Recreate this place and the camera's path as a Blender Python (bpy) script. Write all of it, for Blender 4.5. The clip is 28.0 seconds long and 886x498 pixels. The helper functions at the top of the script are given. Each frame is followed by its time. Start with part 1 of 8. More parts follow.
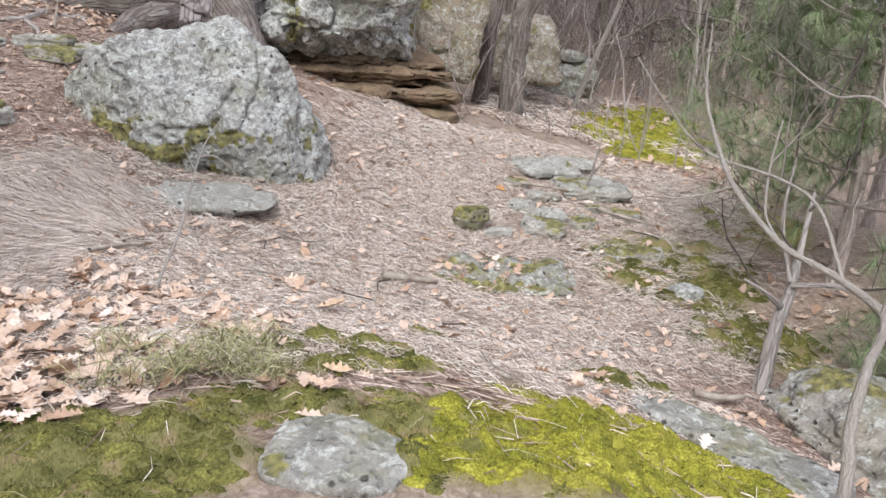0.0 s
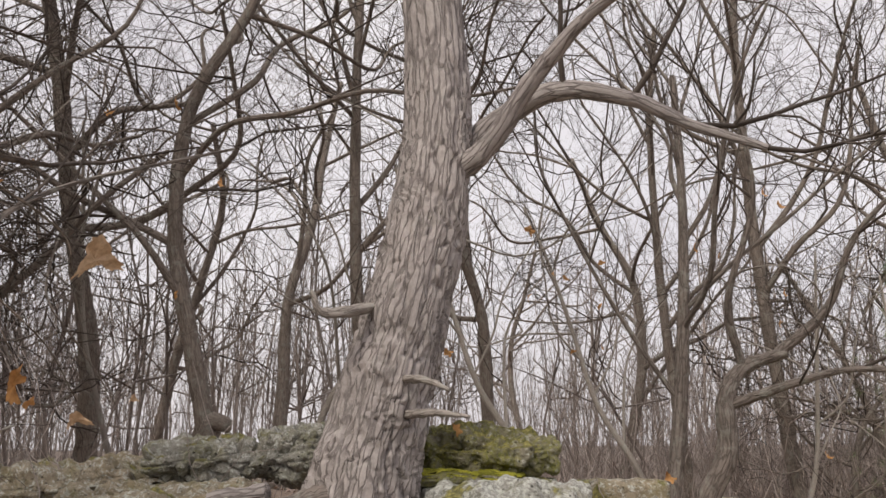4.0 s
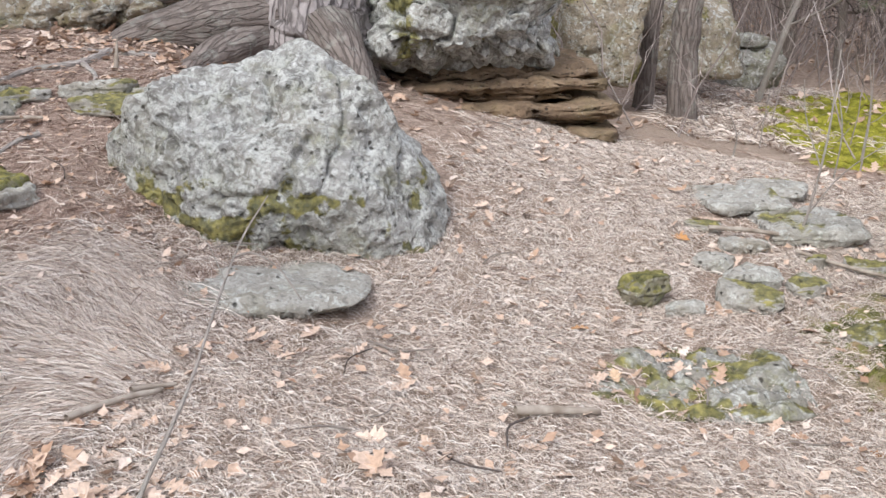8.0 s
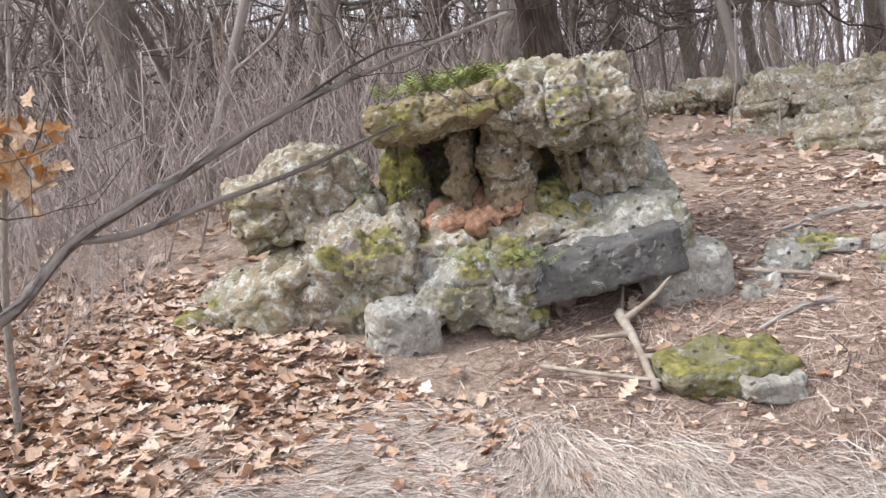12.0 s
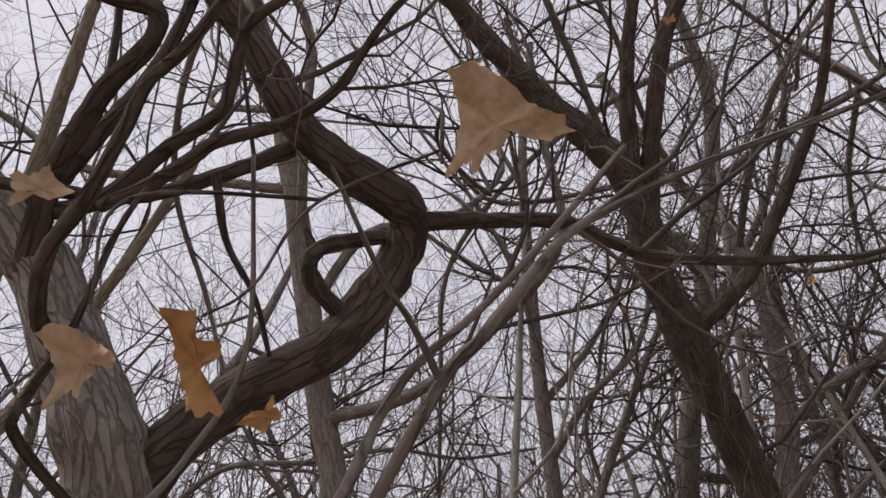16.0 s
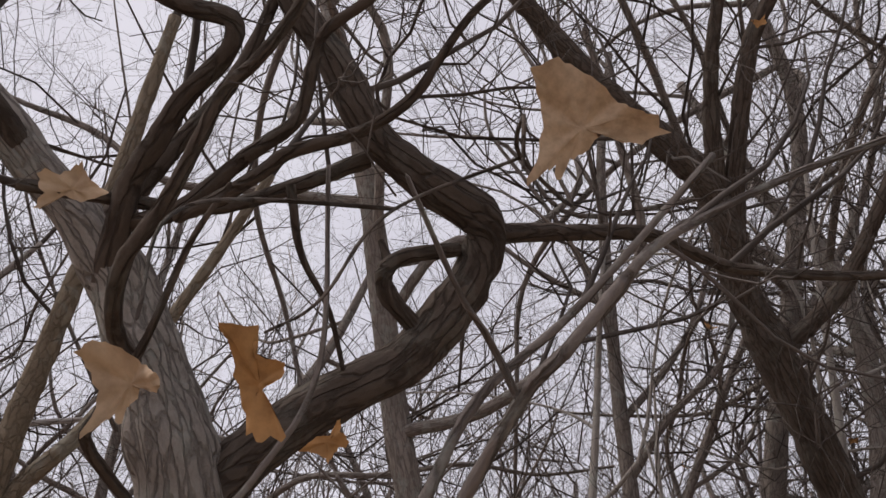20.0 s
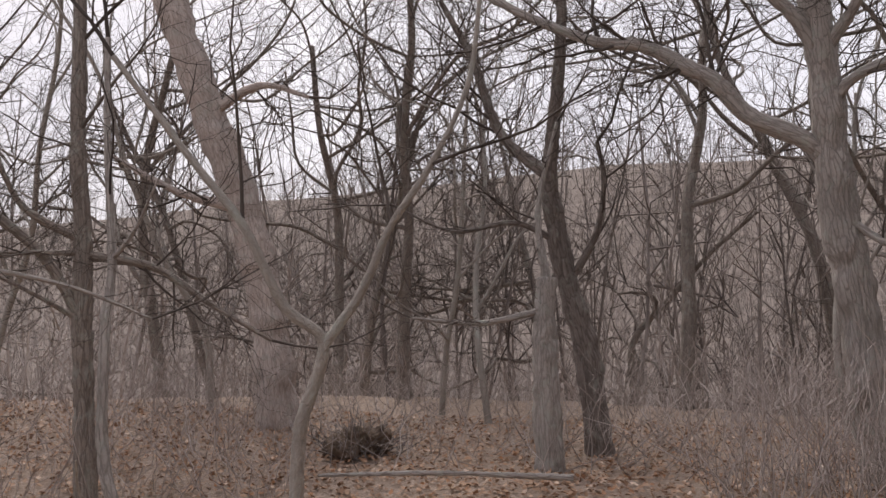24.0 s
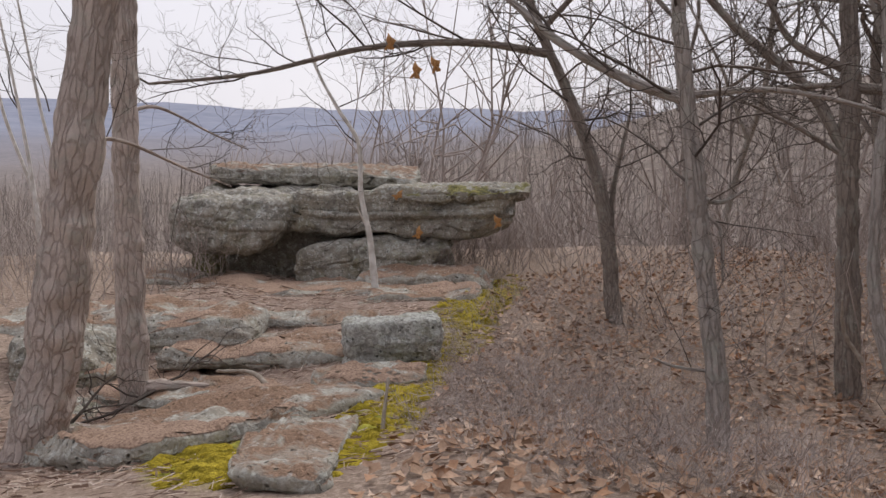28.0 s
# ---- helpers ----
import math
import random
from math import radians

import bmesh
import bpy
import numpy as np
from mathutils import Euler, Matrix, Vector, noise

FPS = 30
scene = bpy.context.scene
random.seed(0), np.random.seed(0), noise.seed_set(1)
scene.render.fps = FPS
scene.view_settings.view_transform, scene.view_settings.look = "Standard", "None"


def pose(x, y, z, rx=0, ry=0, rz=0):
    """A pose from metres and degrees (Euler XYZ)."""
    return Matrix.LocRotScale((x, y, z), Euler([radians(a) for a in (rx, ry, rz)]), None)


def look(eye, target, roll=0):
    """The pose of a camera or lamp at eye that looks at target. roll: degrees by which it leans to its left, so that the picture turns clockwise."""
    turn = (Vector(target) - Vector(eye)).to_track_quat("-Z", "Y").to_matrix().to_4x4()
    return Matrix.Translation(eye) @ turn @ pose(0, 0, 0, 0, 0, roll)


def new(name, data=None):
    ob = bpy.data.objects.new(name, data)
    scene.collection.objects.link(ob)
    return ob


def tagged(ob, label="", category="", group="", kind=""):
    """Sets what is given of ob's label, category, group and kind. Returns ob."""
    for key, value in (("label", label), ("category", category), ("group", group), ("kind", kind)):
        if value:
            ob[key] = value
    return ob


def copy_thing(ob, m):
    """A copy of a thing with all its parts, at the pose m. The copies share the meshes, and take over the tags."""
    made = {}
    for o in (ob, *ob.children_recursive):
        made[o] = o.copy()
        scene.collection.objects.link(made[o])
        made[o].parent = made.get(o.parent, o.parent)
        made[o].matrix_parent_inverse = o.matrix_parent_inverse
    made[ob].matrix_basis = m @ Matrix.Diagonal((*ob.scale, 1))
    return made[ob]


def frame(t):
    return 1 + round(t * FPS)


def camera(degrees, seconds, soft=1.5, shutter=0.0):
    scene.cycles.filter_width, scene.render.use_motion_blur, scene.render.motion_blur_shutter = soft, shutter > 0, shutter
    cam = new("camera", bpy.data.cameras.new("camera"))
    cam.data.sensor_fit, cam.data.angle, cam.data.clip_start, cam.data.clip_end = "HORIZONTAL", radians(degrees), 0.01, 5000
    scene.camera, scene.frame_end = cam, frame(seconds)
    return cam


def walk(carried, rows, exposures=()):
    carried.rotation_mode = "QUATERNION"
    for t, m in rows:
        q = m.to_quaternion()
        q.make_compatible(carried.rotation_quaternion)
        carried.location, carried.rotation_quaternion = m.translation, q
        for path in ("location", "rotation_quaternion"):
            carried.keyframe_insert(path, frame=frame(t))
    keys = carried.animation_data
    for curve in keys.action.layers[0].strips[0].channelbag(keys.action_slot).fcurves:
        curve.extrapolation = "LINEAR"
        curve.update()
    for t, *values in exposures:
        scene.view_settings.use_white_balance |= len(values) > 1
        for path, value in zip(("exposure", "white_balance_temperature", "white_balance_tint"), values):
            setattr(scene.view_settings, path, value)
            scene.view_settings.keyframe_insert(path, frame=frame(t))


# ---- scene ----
cam = camera(52.95, 28.0)


def aim(x, y, z, yaw, pitch, roll):
    return pose(x, y, z, 90 + pitch, 0, yaw) @ pose(0, 0, 0, 0, 0, roll)


# seconds, place, yaw to the left, pitch up, roll
PATH = [
    (0.0, 0.007, -0.013, 1.718, 0.02, -17.16, 5.30),
    (0.5, 0.013, 0.102, 1.689, 3.35, -17.26, 3.90),
    (1.0, 0.021, 0.233, 1.702, 6.55, -17.44, 2.19),
    (1.5, 0.030, 0.371, 1.723, 9.18, -14.11, 0.49),
    (2.0, 0.014, 0.547, 1.751, 10.95, -6.87, -0.56),
    (2.5, -0.024, 0.702, 1.775, 11.49, 0.48, -0.71),
    (3.0, -0.022, 0.721, 1.815, 11.58, 6.62, -0.63),
    (3.5, -0.029, 0.732, 1.879, 11.57, 10.90, -0.51),
    (4.5, -0.010, 0.745, 1.860, 12.20, 13.20, -0.42),
    (5.5, 0.015, 0.757, 1.810, 13.03, 0.68, -0.32),
    (6.0, -0.068, 0.886, 1.716, 12.18, -7.84, -0.75),
    (6.5, -0.108, 0.922, 1.720, 11.04, -14.42, -0.59),
    (7.0, -0.084, 1.076, 1.701, 10.80, -16.35, -0.62),
    (7.5, -0.040, 1.346, 1.680, 10.90, -17.19, -0.76),
    (8.0, -0.008, 1.617, 1.671, 10.98, -17.75, -0.86),
    (8.5, -0.042, 1.891, 1.621, 10.29, -17.49, -0.64),
    (9.0, -0.104, 2.142, 1.676, 10.13, -17.85, 0.28),
    (9.5, -0.190, 2.392, 1.675, 20.12, -17.19, -1.60),
    (10.0, -0.233, 2.566, 1.677, 34.53, -15.42, -4.75),
    (10.5, -0.275, 2.713, 1.732, 47.65, -13.92, -6.08),
    (11.0, -0.385, 2.770, 1.748, 55.97, -12.02, -5.66),
    (11.5, -0.469, 2.746, 1.764, 60.68, -10.34, -5.03),
    (13.5, -0.551, 2.568, 1.883, 65.93, -6.95, -4.31),
    (14.0, -0.636, 2.574, 1.593, 68.34, 6.05, -3.81),
    (14.5, -0.654, 2.523, 1.635, 70.14, 14.49, -6.27),
    (15.0, -0.561, 2.490, 1.651, 72.69, 21.71, -2.85),
    (15.5, -0.573, 2.483, 1.690, 74.61, 26.48, -0.70),
    (16.0, -0.581, 2.477, 1.722, 74.99, 29.88, -0.12),
    (16.5, -0.584, 2.478, 1.727, 75.07, 31.49, 0.02),
    (17.0, -0.594, 2.478, 1.732, 75.19, 31.97, 0.18),
    (17.5, -0.600, 2.480, 1.735, 75.63, 32.36, 0.45),
    (18.0, -0.612, 2.481, 1.742, 76.04, 32.54, 0.71),
    (18.5, -0.612, 2.483, 1.744, 76.33, 32.60, 0.94),
    (19.0, -0.615, 2.487, 1.747, 76.84, 32.61, 1.24),
    (19.5, -0.625, 2.489, 1.750, 78.19, 32.28, 1.74),
    (20.0, -0.643, 2.488, 1.757, 80.67, 30.59, 2.97),
    (20.5, -0.670, 2.487, 1.767, 84.11, 27.29, 4.37),
    (22.5, -0.600, 2.300, 1.823, 109.50, 10.46, 0.16),
    (23.0, -0.339, 2.298, 1.742, 117.87, 7.67, 0.24),
    (23.5, -0.277, 2.243, 1.745, 126.21, 5.55, 0.01),
    (24.0, -0.092, 2.148, 1.736, 134.33, 4.05, 0.57),
    (24.5, 0.026, 2.094, 1.721, 141.94, 2.89, 1.07),
    (25.0, 0.081, 1.967, 1.678, 148.08, 1.40, 1.37),
    (25.5, 0.194, 1.926, 1.638, 153.91, -0.37, 1.34),
    (26.0, 0.234, 1.882, 1.586, 159.28, -1.87, 1.56),
    (26.5, 0.274, 1.799, 1.539, 164.13, -3.36, 1.36),
    (27.0, 0.309, 1.766, 1.502, 168.74, -4.43, 1.26),
    (27.5, 0.318, 1.744, 1.468, 172.59, -4.88, 1.11),
    (28.0, 0.342, 1.681, 1.441, 176.41, -5.03, 1.30),
]
# seconds, stops, kelvin, tint
EXPOSURE = [(0.0, 0.96, 6150, 10), (1.2, 1.0, 6120, 10), (2.0, 1.05, 6150, 10), (2.5, 0.75, 6350, 10), (3.0, 0.52, 6500, 10), (3.5, 0.42, 6700, 10), (5.5, 0.4, 8400, 12), (6.0, 0.62, 8500, 12), (6.3, 0.85, 7900, 11), (6.6, 1.0, 7100, 10), (7.0, 1.05, 6600, 10), (7.5, 1.0, 6250, 10), (9.5, 1.08, 6150, 10), (10.7, 1.3, 6250, 10), (11.5, 1.35, 6300, 10),
            (13.5, 1.45, 6350, 9), (14.0, 1.42, 6350, 9), (14.6, 0.9, 6450, 11), (15.0, 0.45, 6550, 12), (16.5, 0.12, 6650, 13), (20.5, 0.12, 6650, 13), (22.5, 0.36, 6600, 11), (24.0, 0.5, 6750, 12), (25.0, 0.4, 6780, 12), (26.0, 0.4, 6800, 12), (28.0, 0.3, 6650, 11)]
walk(cam, [(row[0], aim(*row[1:])) for row in PATH], EXPOSURE)

# ---- sky and sun: an even overcast ----
world = bpy.data.worlds.new("overcast_sky")
scene.world = world
world.use_nodes = True
wn, wl = world.node_tree.nodes, world.node_tree.links
wn.clear()
sky = wn.new("ShaderNodeTexSky")
sky.sky_type = "NISHITA"
sky.sun_disc = False
sky.sun_elevation, sky.sun_rotation = radians(48), radians(200)
sky.dust_density, sky.air_density = 4.0, 1.0
dim = wn.new("ShaderNodeVectorMath")
dim.operation = "SCALE"
dim.inputs["Scale"].default_value = 0.10
wl.new(sky.outputs[0], dim.inputs[0])
cloud = wn.new("ShaderNodeTexNoise")
cloud.inputs["Scale"].default_value = 2.2
cloud.inputs["Detail"].default_value = 5.0
cramp = wn.new("ShaderNodeValToRGB")
cramp.color_ramp.elements[0].position, cramp.color_ramp.elements[1].position = 0.3, 0.75
cramp.color_ramp.elements[0].color = (0.60, 0.595, 0.67, 1)
cramp.color_ramp.elements[1].color = (0.78, 0.775, 0.84, 1)
wl.new(cloud.outputs[0], cramp.inputs[0])
veil = wn.new("ShaderNodeMix")
veil.data_type = "RGBA"
veil.inputs[0].default_value = 0.88
wl.new(dim.outputs[0], veil.inputs[6])
wl.new(cramp.outputs[0], veil.inputs[7])
back = wn.new("ShaderNodeBackground")
back.inputs[1].default_value = 1.0
wl.new(veil.outputs[2], back.inputs[0])
wout = wn.new("ShaderNodeOutputWorld")
wl.new(back.outputs[0], wout.inputs[0])
sun = new("sun", bpy.data.lights.new("sun", "SUN"))
sun.data.energy, sun.data.angle, sun.data.color = 1.5, radians(22), (1.0, 0.96, 0.9)
sun.matrix_world = look((0, 0, 10), (0 + 5.5 * 0.34, 0 - 5.5 * 0.94 + 11, 3.9))


# ---- number noise ----
def hash3(ix, iy, iz, seed):
    h = (ix * 374761393 + iy * 668265263 + iz * 2147483647 + seed * 1274126177) & 0xFFFFFFFF
    h = ((h ^ (h >> 13)) * 1274126177) & 0xFFFFFFFF
    h = ((h ^ (h >> 16)) * 2246822519) & 0xFFFFFFFF
    return ((h ^ (h >> 15)) & 0xFFFFFF) / 16777215.0


def vnoise(p, seed=0):
    """Smooth value noise, -1 to 1, at rows of x, y, z."""
    p = np.asarray(p, float)
    i = np.floor(p).astype(np.int64)
    f = p - i
    f = f * f * f * (f * (f * 6 - 15) + 10)
    out = 0
    for a in (0, 1):
        for b in (0, 1):
            for c in (0, 1):
                w = (f[:, 0] if a else 1 - f[:, 0]) * (f[:, 1] if b else 1 - f[:, 1]) * (f[:, 2] if c else 1 - f[:, 2])
                out = out + w * hash3(i[:, 0] + a, i[:, 1] + b, i[:, 2] + c, seed)
    return out * 2 - 1


def fbm(p, octaves=4, seed=0, gain=0.5):
    out, amp, total = 0, 1.0, 0.0
    p = np.asarray(p, float)
    for o in range(octaves):
        out = out + amp * vnoise(p * 2**o + 17.3 * o, seed + o)
        total += amp
        amp *= gain
    return out / total


def cells(p, seed=0):
    """Distance to the nearest of points strewn one to a cell."""
    p = np.asarray(p, float)
    i = np.floor(p).astype(np.int64)
    best = np.full(len(p), 9.0)
    for a in (-1, 0, 1):
        for b in (-1, 0, 1):
            for c in (-1, 0, 1):
                j = i + (a, b, c)
                q = np.stack([j[:, k] + hash3(j[:, 0], j[:, 1], j[:, 2], seed + 7 * k) for k in range(3)], 1)
                best = np.minimum(best, ((p - q) ** 2).sum(1))
    return np.sqrt(best)


# ---- mesh building ----
def mesh_np(name, verts, faces, material=None, smooth=True):
    """A mesh from arrays: verts (n, 3), faces (m, 3 or 4), or a list of both kinds."""
    m = bpy.data.meshes.new(name)
    verts = np.asarray(verts, np.float32)
    groups = faces if isinstance(faces, list) else [faces]
    groups = [np.asarray(g, np.int32) for g in groups if len(g)]
    m.vertices.add(len(verts))
    m.vertices.foreach_set("co", verts.ravel())
    loops = np.concatenate([g.ravel() for g in groups])
    sizes = np.concatenate([np.full(len(g), g.shape[1], np.int32) for g in groups])
    m.loops.add(len(loops))
    m.loops.foreach_set("vertex_index", loops)
    m.polygons.add(len(sizes))
    m.polygons.foreach_set("loop_start", np.concatenate([[0], np.cumsum(sizes)[:-1]]).astype(np.int32))
    m.polygons.foreach_set("use_smooth", np.full(len(sizes), smooth))
    m.update(calc_edges=True)
    m.validate()
    if material:
        m.materials.append(material)
    return m


def part(name, mesh, parent, label="", at=None):
    ob = new(name, mesh)
    ob.parent = parent
    if at is not None:
        ob.matrix_basis = at
    if label:
        ob["label"] = label
    return ob


PLAN = Matrix.Identity(4)


def thing(name, at, label, category, group="", kind=""):
    ob = new(name)
    ob.empty_display_size = 0.1
    ob.matrix_basis = PLAN @ Matrix.Translation(at)
    return tagged(ob, label, category, group, kind)


def join_arrays(pieces):
    """Lists of (verts, quads) into one."""
    vs, fs, n = [], [], 0
    for v, f in pieces:
        vs.append(v)
        fs.append(f + n)
        n += len(v)
    return np.concatenate(vs), np.concatenate(fs)


def tube_set(paths, radii, sides=4):
    """Tapered tubes along paths (b, n, 3) with radii (b, n)."""
    paths, radii = np.asarray(paths, float), np.asarray(radii, float)
    b, n, _ = paths.shape
    tan = np.gradient(paths, axis=1)
    tan /= np.linalg.norm(tan, axis=2, keepdims=True) + 1e-9
    mean = np.abs(tan.mean(1))
    ref = np.where((mean[:, 2] > 0.75)[:, None], (1.0, 0.0, 0.0), (0.0, 0.0, 1.0))[:, None, :]
    u = np.cross(np.broadcast_to(ref, tan.shape), tan)
    u /= np.linalg.norm(u, axis=2, keepdims=True) + 1e-9
    v = np.cross(tan, u)
    a = np.arange(sides) * 2 * math.pi / sides
    ring = np.cos(a)[None, None, :, None] * u[:, :, None] + np.sin(a)[None, None, :, None] * v[:, :, None]
    verts = (paths[:, :, None] + ring * radii[:, :, None, None]).reshape(-1, 3)
    s0 = np.arange(sides if sides > 2 else 1)
    s1 = (s0 + 1) % sides
    quad = np.stack([s0, s1, s1 + sides, s0 + sides], 1)
    ringo = (np.arange(b)[:, None] * n + np.arange(n - 1)[None]).ravel() * sides
    return verts, (ringo[:, None, None] + quad[None]).reshape(-1, 4)


def curve_path(points, n):
    """n points along a smooth curve through the given ones."""
    p = np.asarray(points, float)
    if len(p) == 2:
        return p[0] + (p[1] - p[0]) * np.linspace(0, 1, n)[:, None]
    ext = np.concatenate([[2 * p[0] - p[1]], p, [2 * p[-1] - p[-2]]])
    t = np.linspace(0, len(p) - 1 - 1e-6, n)
    k = t.astype(int)
    f = (t - k)[:, None]
    a, b, c, d = ext[k], ext[k + 1], ext[k + 2], ext[k + 3]
    return 0.5 * (2 * b + (c - a) * f + (2 * a - 5 * b + 4 * c - d) * f**2 + (3 * b - a - 3 * c + d) * f**3)


def limb_mesh(name, points, r0, r1, material, sides=10, step=0.05, rough=0.12, seed=0, ridge=0.0, flare=0.0, cap=True, power=1.0):
    """A bent tapering limb with knobs, and ridged bark where ridge is above 0. flare: widening of the foot."""
    p0 = np.asarray(points, float)
    length = np.linalg.norm(np.diff(p0, axis=0), axis=1).sum()
    n = max(4, int(length / step))
    path = curve_path(points, n)
    s = np.linspace(0, 1, n)
    rad = r0 + (r1 - r0) * s**power
    rad = rad * (1 + flare * np.exp(-s * length / (2.2 * r0)))
    rad = rad * (1 + rough * 0.5 * vnoise(np.stack([s * length * 3.1, s * 0 + seed, s * 0], 1), seed))
    v, f = tube_set(path[None], rad[None], sides)
    c = np.repeat(path, sides, 0)
    out = v - c
    r = np.linalg.norm(out, axis=1, keepdims=True) + 1e-9
    d = out / r
    amount = rough * vnoise(v / max(r0, 0.02) * 1.3, seed + 3)
    if ridge > 0:
        turn = np.tile(np.arange(sides) * 2 * math.pi / sides, n)
        along = np.repeat(s * length, sides)
        wide = max(r0 / 0.045, 2.0)
        turn = turn + 0.35 * vnoise(np.stack([np.cos(turn) * 2, np.sin(turn) * 2, along * 4], 1), seed + 2)
        q = np.stack([np.cos(turn) * wide, np.sin(turn) * wide, along / 0.55], 1)
        amount = amount + ridge * (1.0 - 2.6 * np.clip(0.5 - np.abs(vnoise(q, seed + 5)) * 1.6, 0, 1)) + 0.3 * ridge * vnoise(q * (2.7, 2.7, 2.0), seed + 6)
        if flare:
            ang = np.arctan2(d[:, 1], d[:, 0])
            foot = np.exp(-np.repeat(s, sides) * length / (2.5 * r0))
            amount = amount + foot * 0.35 * flare * np.cos(ang * 5 + 1.0 + seed)
    v = c + d * r * (1 + amount[:, None])
    faces = [f]
    ang = np.tile(np.arange(sides) * 2 * math.pi / sides, n)
    wide = np.repeat(rad, sides)
    grain = np.stack([np.cos(ang) * wide + seed, np.sin(ang) * wide, np.repeat(s * length, sides)], 1)
    if cap:
        grain = np.concatenate([grain, [grain[-1]]])
        v = np.concatenate([v, [path[-1] + (path[-1] - path[-2]) * 0.2]])
        last = (n - 1) * sides
        k = np.arange(sides)
        faces.append(np.stack([last + k, last + (k + 1) % sides, np.full(sides, len(v) - 1)], 1))
    m = mesh_np(name, v, faces, material)
    m.attributes.new("grain", "FLOAT_VECTOR", "POINT").data.foreach_set("vector", grain.astype(np.float32).ravel())
    return m


# ---- materials ----
class Mat:
    def __init__(self, name, rough=0.85, spec=0.3):
        self.m = bpy.data.materials.new(name)
        self.m.use_nodes = True
        self.t = self.m.node_tree
        self.b = self.t.nodes["Principled BSDF"]
        self.b.inputs["Roughness"].default_value = rough
        self.b.inputs["Specular IOR Level"].default_value = spec
        self.geo = self.t.nodes.new("ShaderNodeNewGeometry")
        self.coord = self.geo.outputs["Position"]

    def local(self):
        self.coord = self.t.nodes.new("ShaderNodeTexCoord").outputs["Object"]
        return self

    def scaled(self, sx, sy, sz):
        n = self.t.nodes.new("ShaderNodeMapping")
        n.inputs["Scale"].default_value = (sx, sy, sz)
        self.t.links.new(self.coord, n.inputs[0])
        return n.outputs[0]

    def noise(self, scale, detail=4, rough=0.55, vec=None, warp=0.0):
        n = self.t.nodes.new("ShaderNodeTexNoise")
        n.inputs["Scale"].default_value, n.inputs["Detail"].default_value = scale, detail
        n.inputs["Roughness"].default_value, n.inputs["Distortion"].default_value = rough, warp
        self.t.links.new(vec or self.coord, n.inputs["Vector"])
        return n.outputs["Fac"]

    def voro(self, scale, vec=None, feature="F1"):
        n = self.t.nodes.new("ShaderNodeTexVoronoi")
        n.feature = feature
        n.inputs["Scale"].default_value = scale
        self.t.links.new(vec or self.coord, n.inputs["Vector"])
        return n.outputs["Distance"]

    def attr(self, name):
        n = self.t.nodes.new("ShaderNodeAttribute")
        n.attribute_name = name
        return n.outputs["Fac"]

    def ramp(self, fac, *stops):
        n = self.t.nodes.new("ShaderNodeValToRGB")
        e = n.color_ramp.elements
        while len(e) < len(stops):
            e.new(0.5)
        for k, (at, c) in enumerate(stops):
            e[k].position = at
            e[k].color = (*c, 1) if isinstance(c, tuple) else (c, c, c, 1)
        self.t.links.new(fac, n.inputs[0])
        return n.outputs[0]

    def mix(self, fac, a, b, mode="MIX"):
        n = self.t.nodes.new("ShaderNodeMix")
        n.data_type, n.blend_type = "RGBA", mode
        for k, val in ((0, fac), (6, a), (7, b)):
            sock = n.inputs[k]
            if isinstance(val, (int, float)):
                sock.default_value = (val, val, val, 1) if k else val
            elif isinstance(val, tuple):
                sock.default_value = (*val, 1)
            else:
                self.t.links.new(val, sock)
        return n.outputs[2]

    def math(self, op, a, b=0.0):
        n = self.t.nodes.new("ShaderNodeMath")
        n.operation, n.use_clamp = op, op in ("MULTIPLY", "ADD")
        for sock, val in ((n.inputs[0], a), (n.inputs[1], b)):
            if isinstance(val, (int, float)):
                sock.default_value = val
            else:
                self.t.links.new(val, sock)
        return n.outputs[0]

    def up(self):
        n = self.t.nodes.new("ShaderNodeSeparateXYZ")
        self.t.links.new(self.geo.outputs["Normal"], n.inputs[0])
        return n.outputs[2]

    def random(self):
        return self.t.nodes.new("ShaderNodeObjectInfo").outputs["Random"]

    def island(self):
        return self.geo.outputs["Random Per Island"]

    def done(self, colour, height=None, strength=0.5, dist=0.01, rough=None):
        if isinstance(colour, tuple):
            self.b.inputs["Base Color"].default_value = (*colour, 1)
        else:
            self.t.links.new(colour, self.b.inputs["Base Color"])
        if height is not None:
            n = self.t.nodes.new("ShaderNodeBump")
            n.inputs["Strength"].default_value, n.inputs["Distance"].default_value = strength, dist
            self.t.links.new(height, n.inputs["Height"])
            self.t.links.new(n.outputs[0], self.b.inputs["Normal"])
        if rough is not None:
            self.t.links.new(rough, self.b.inputs["Roughness"])
        return self.m


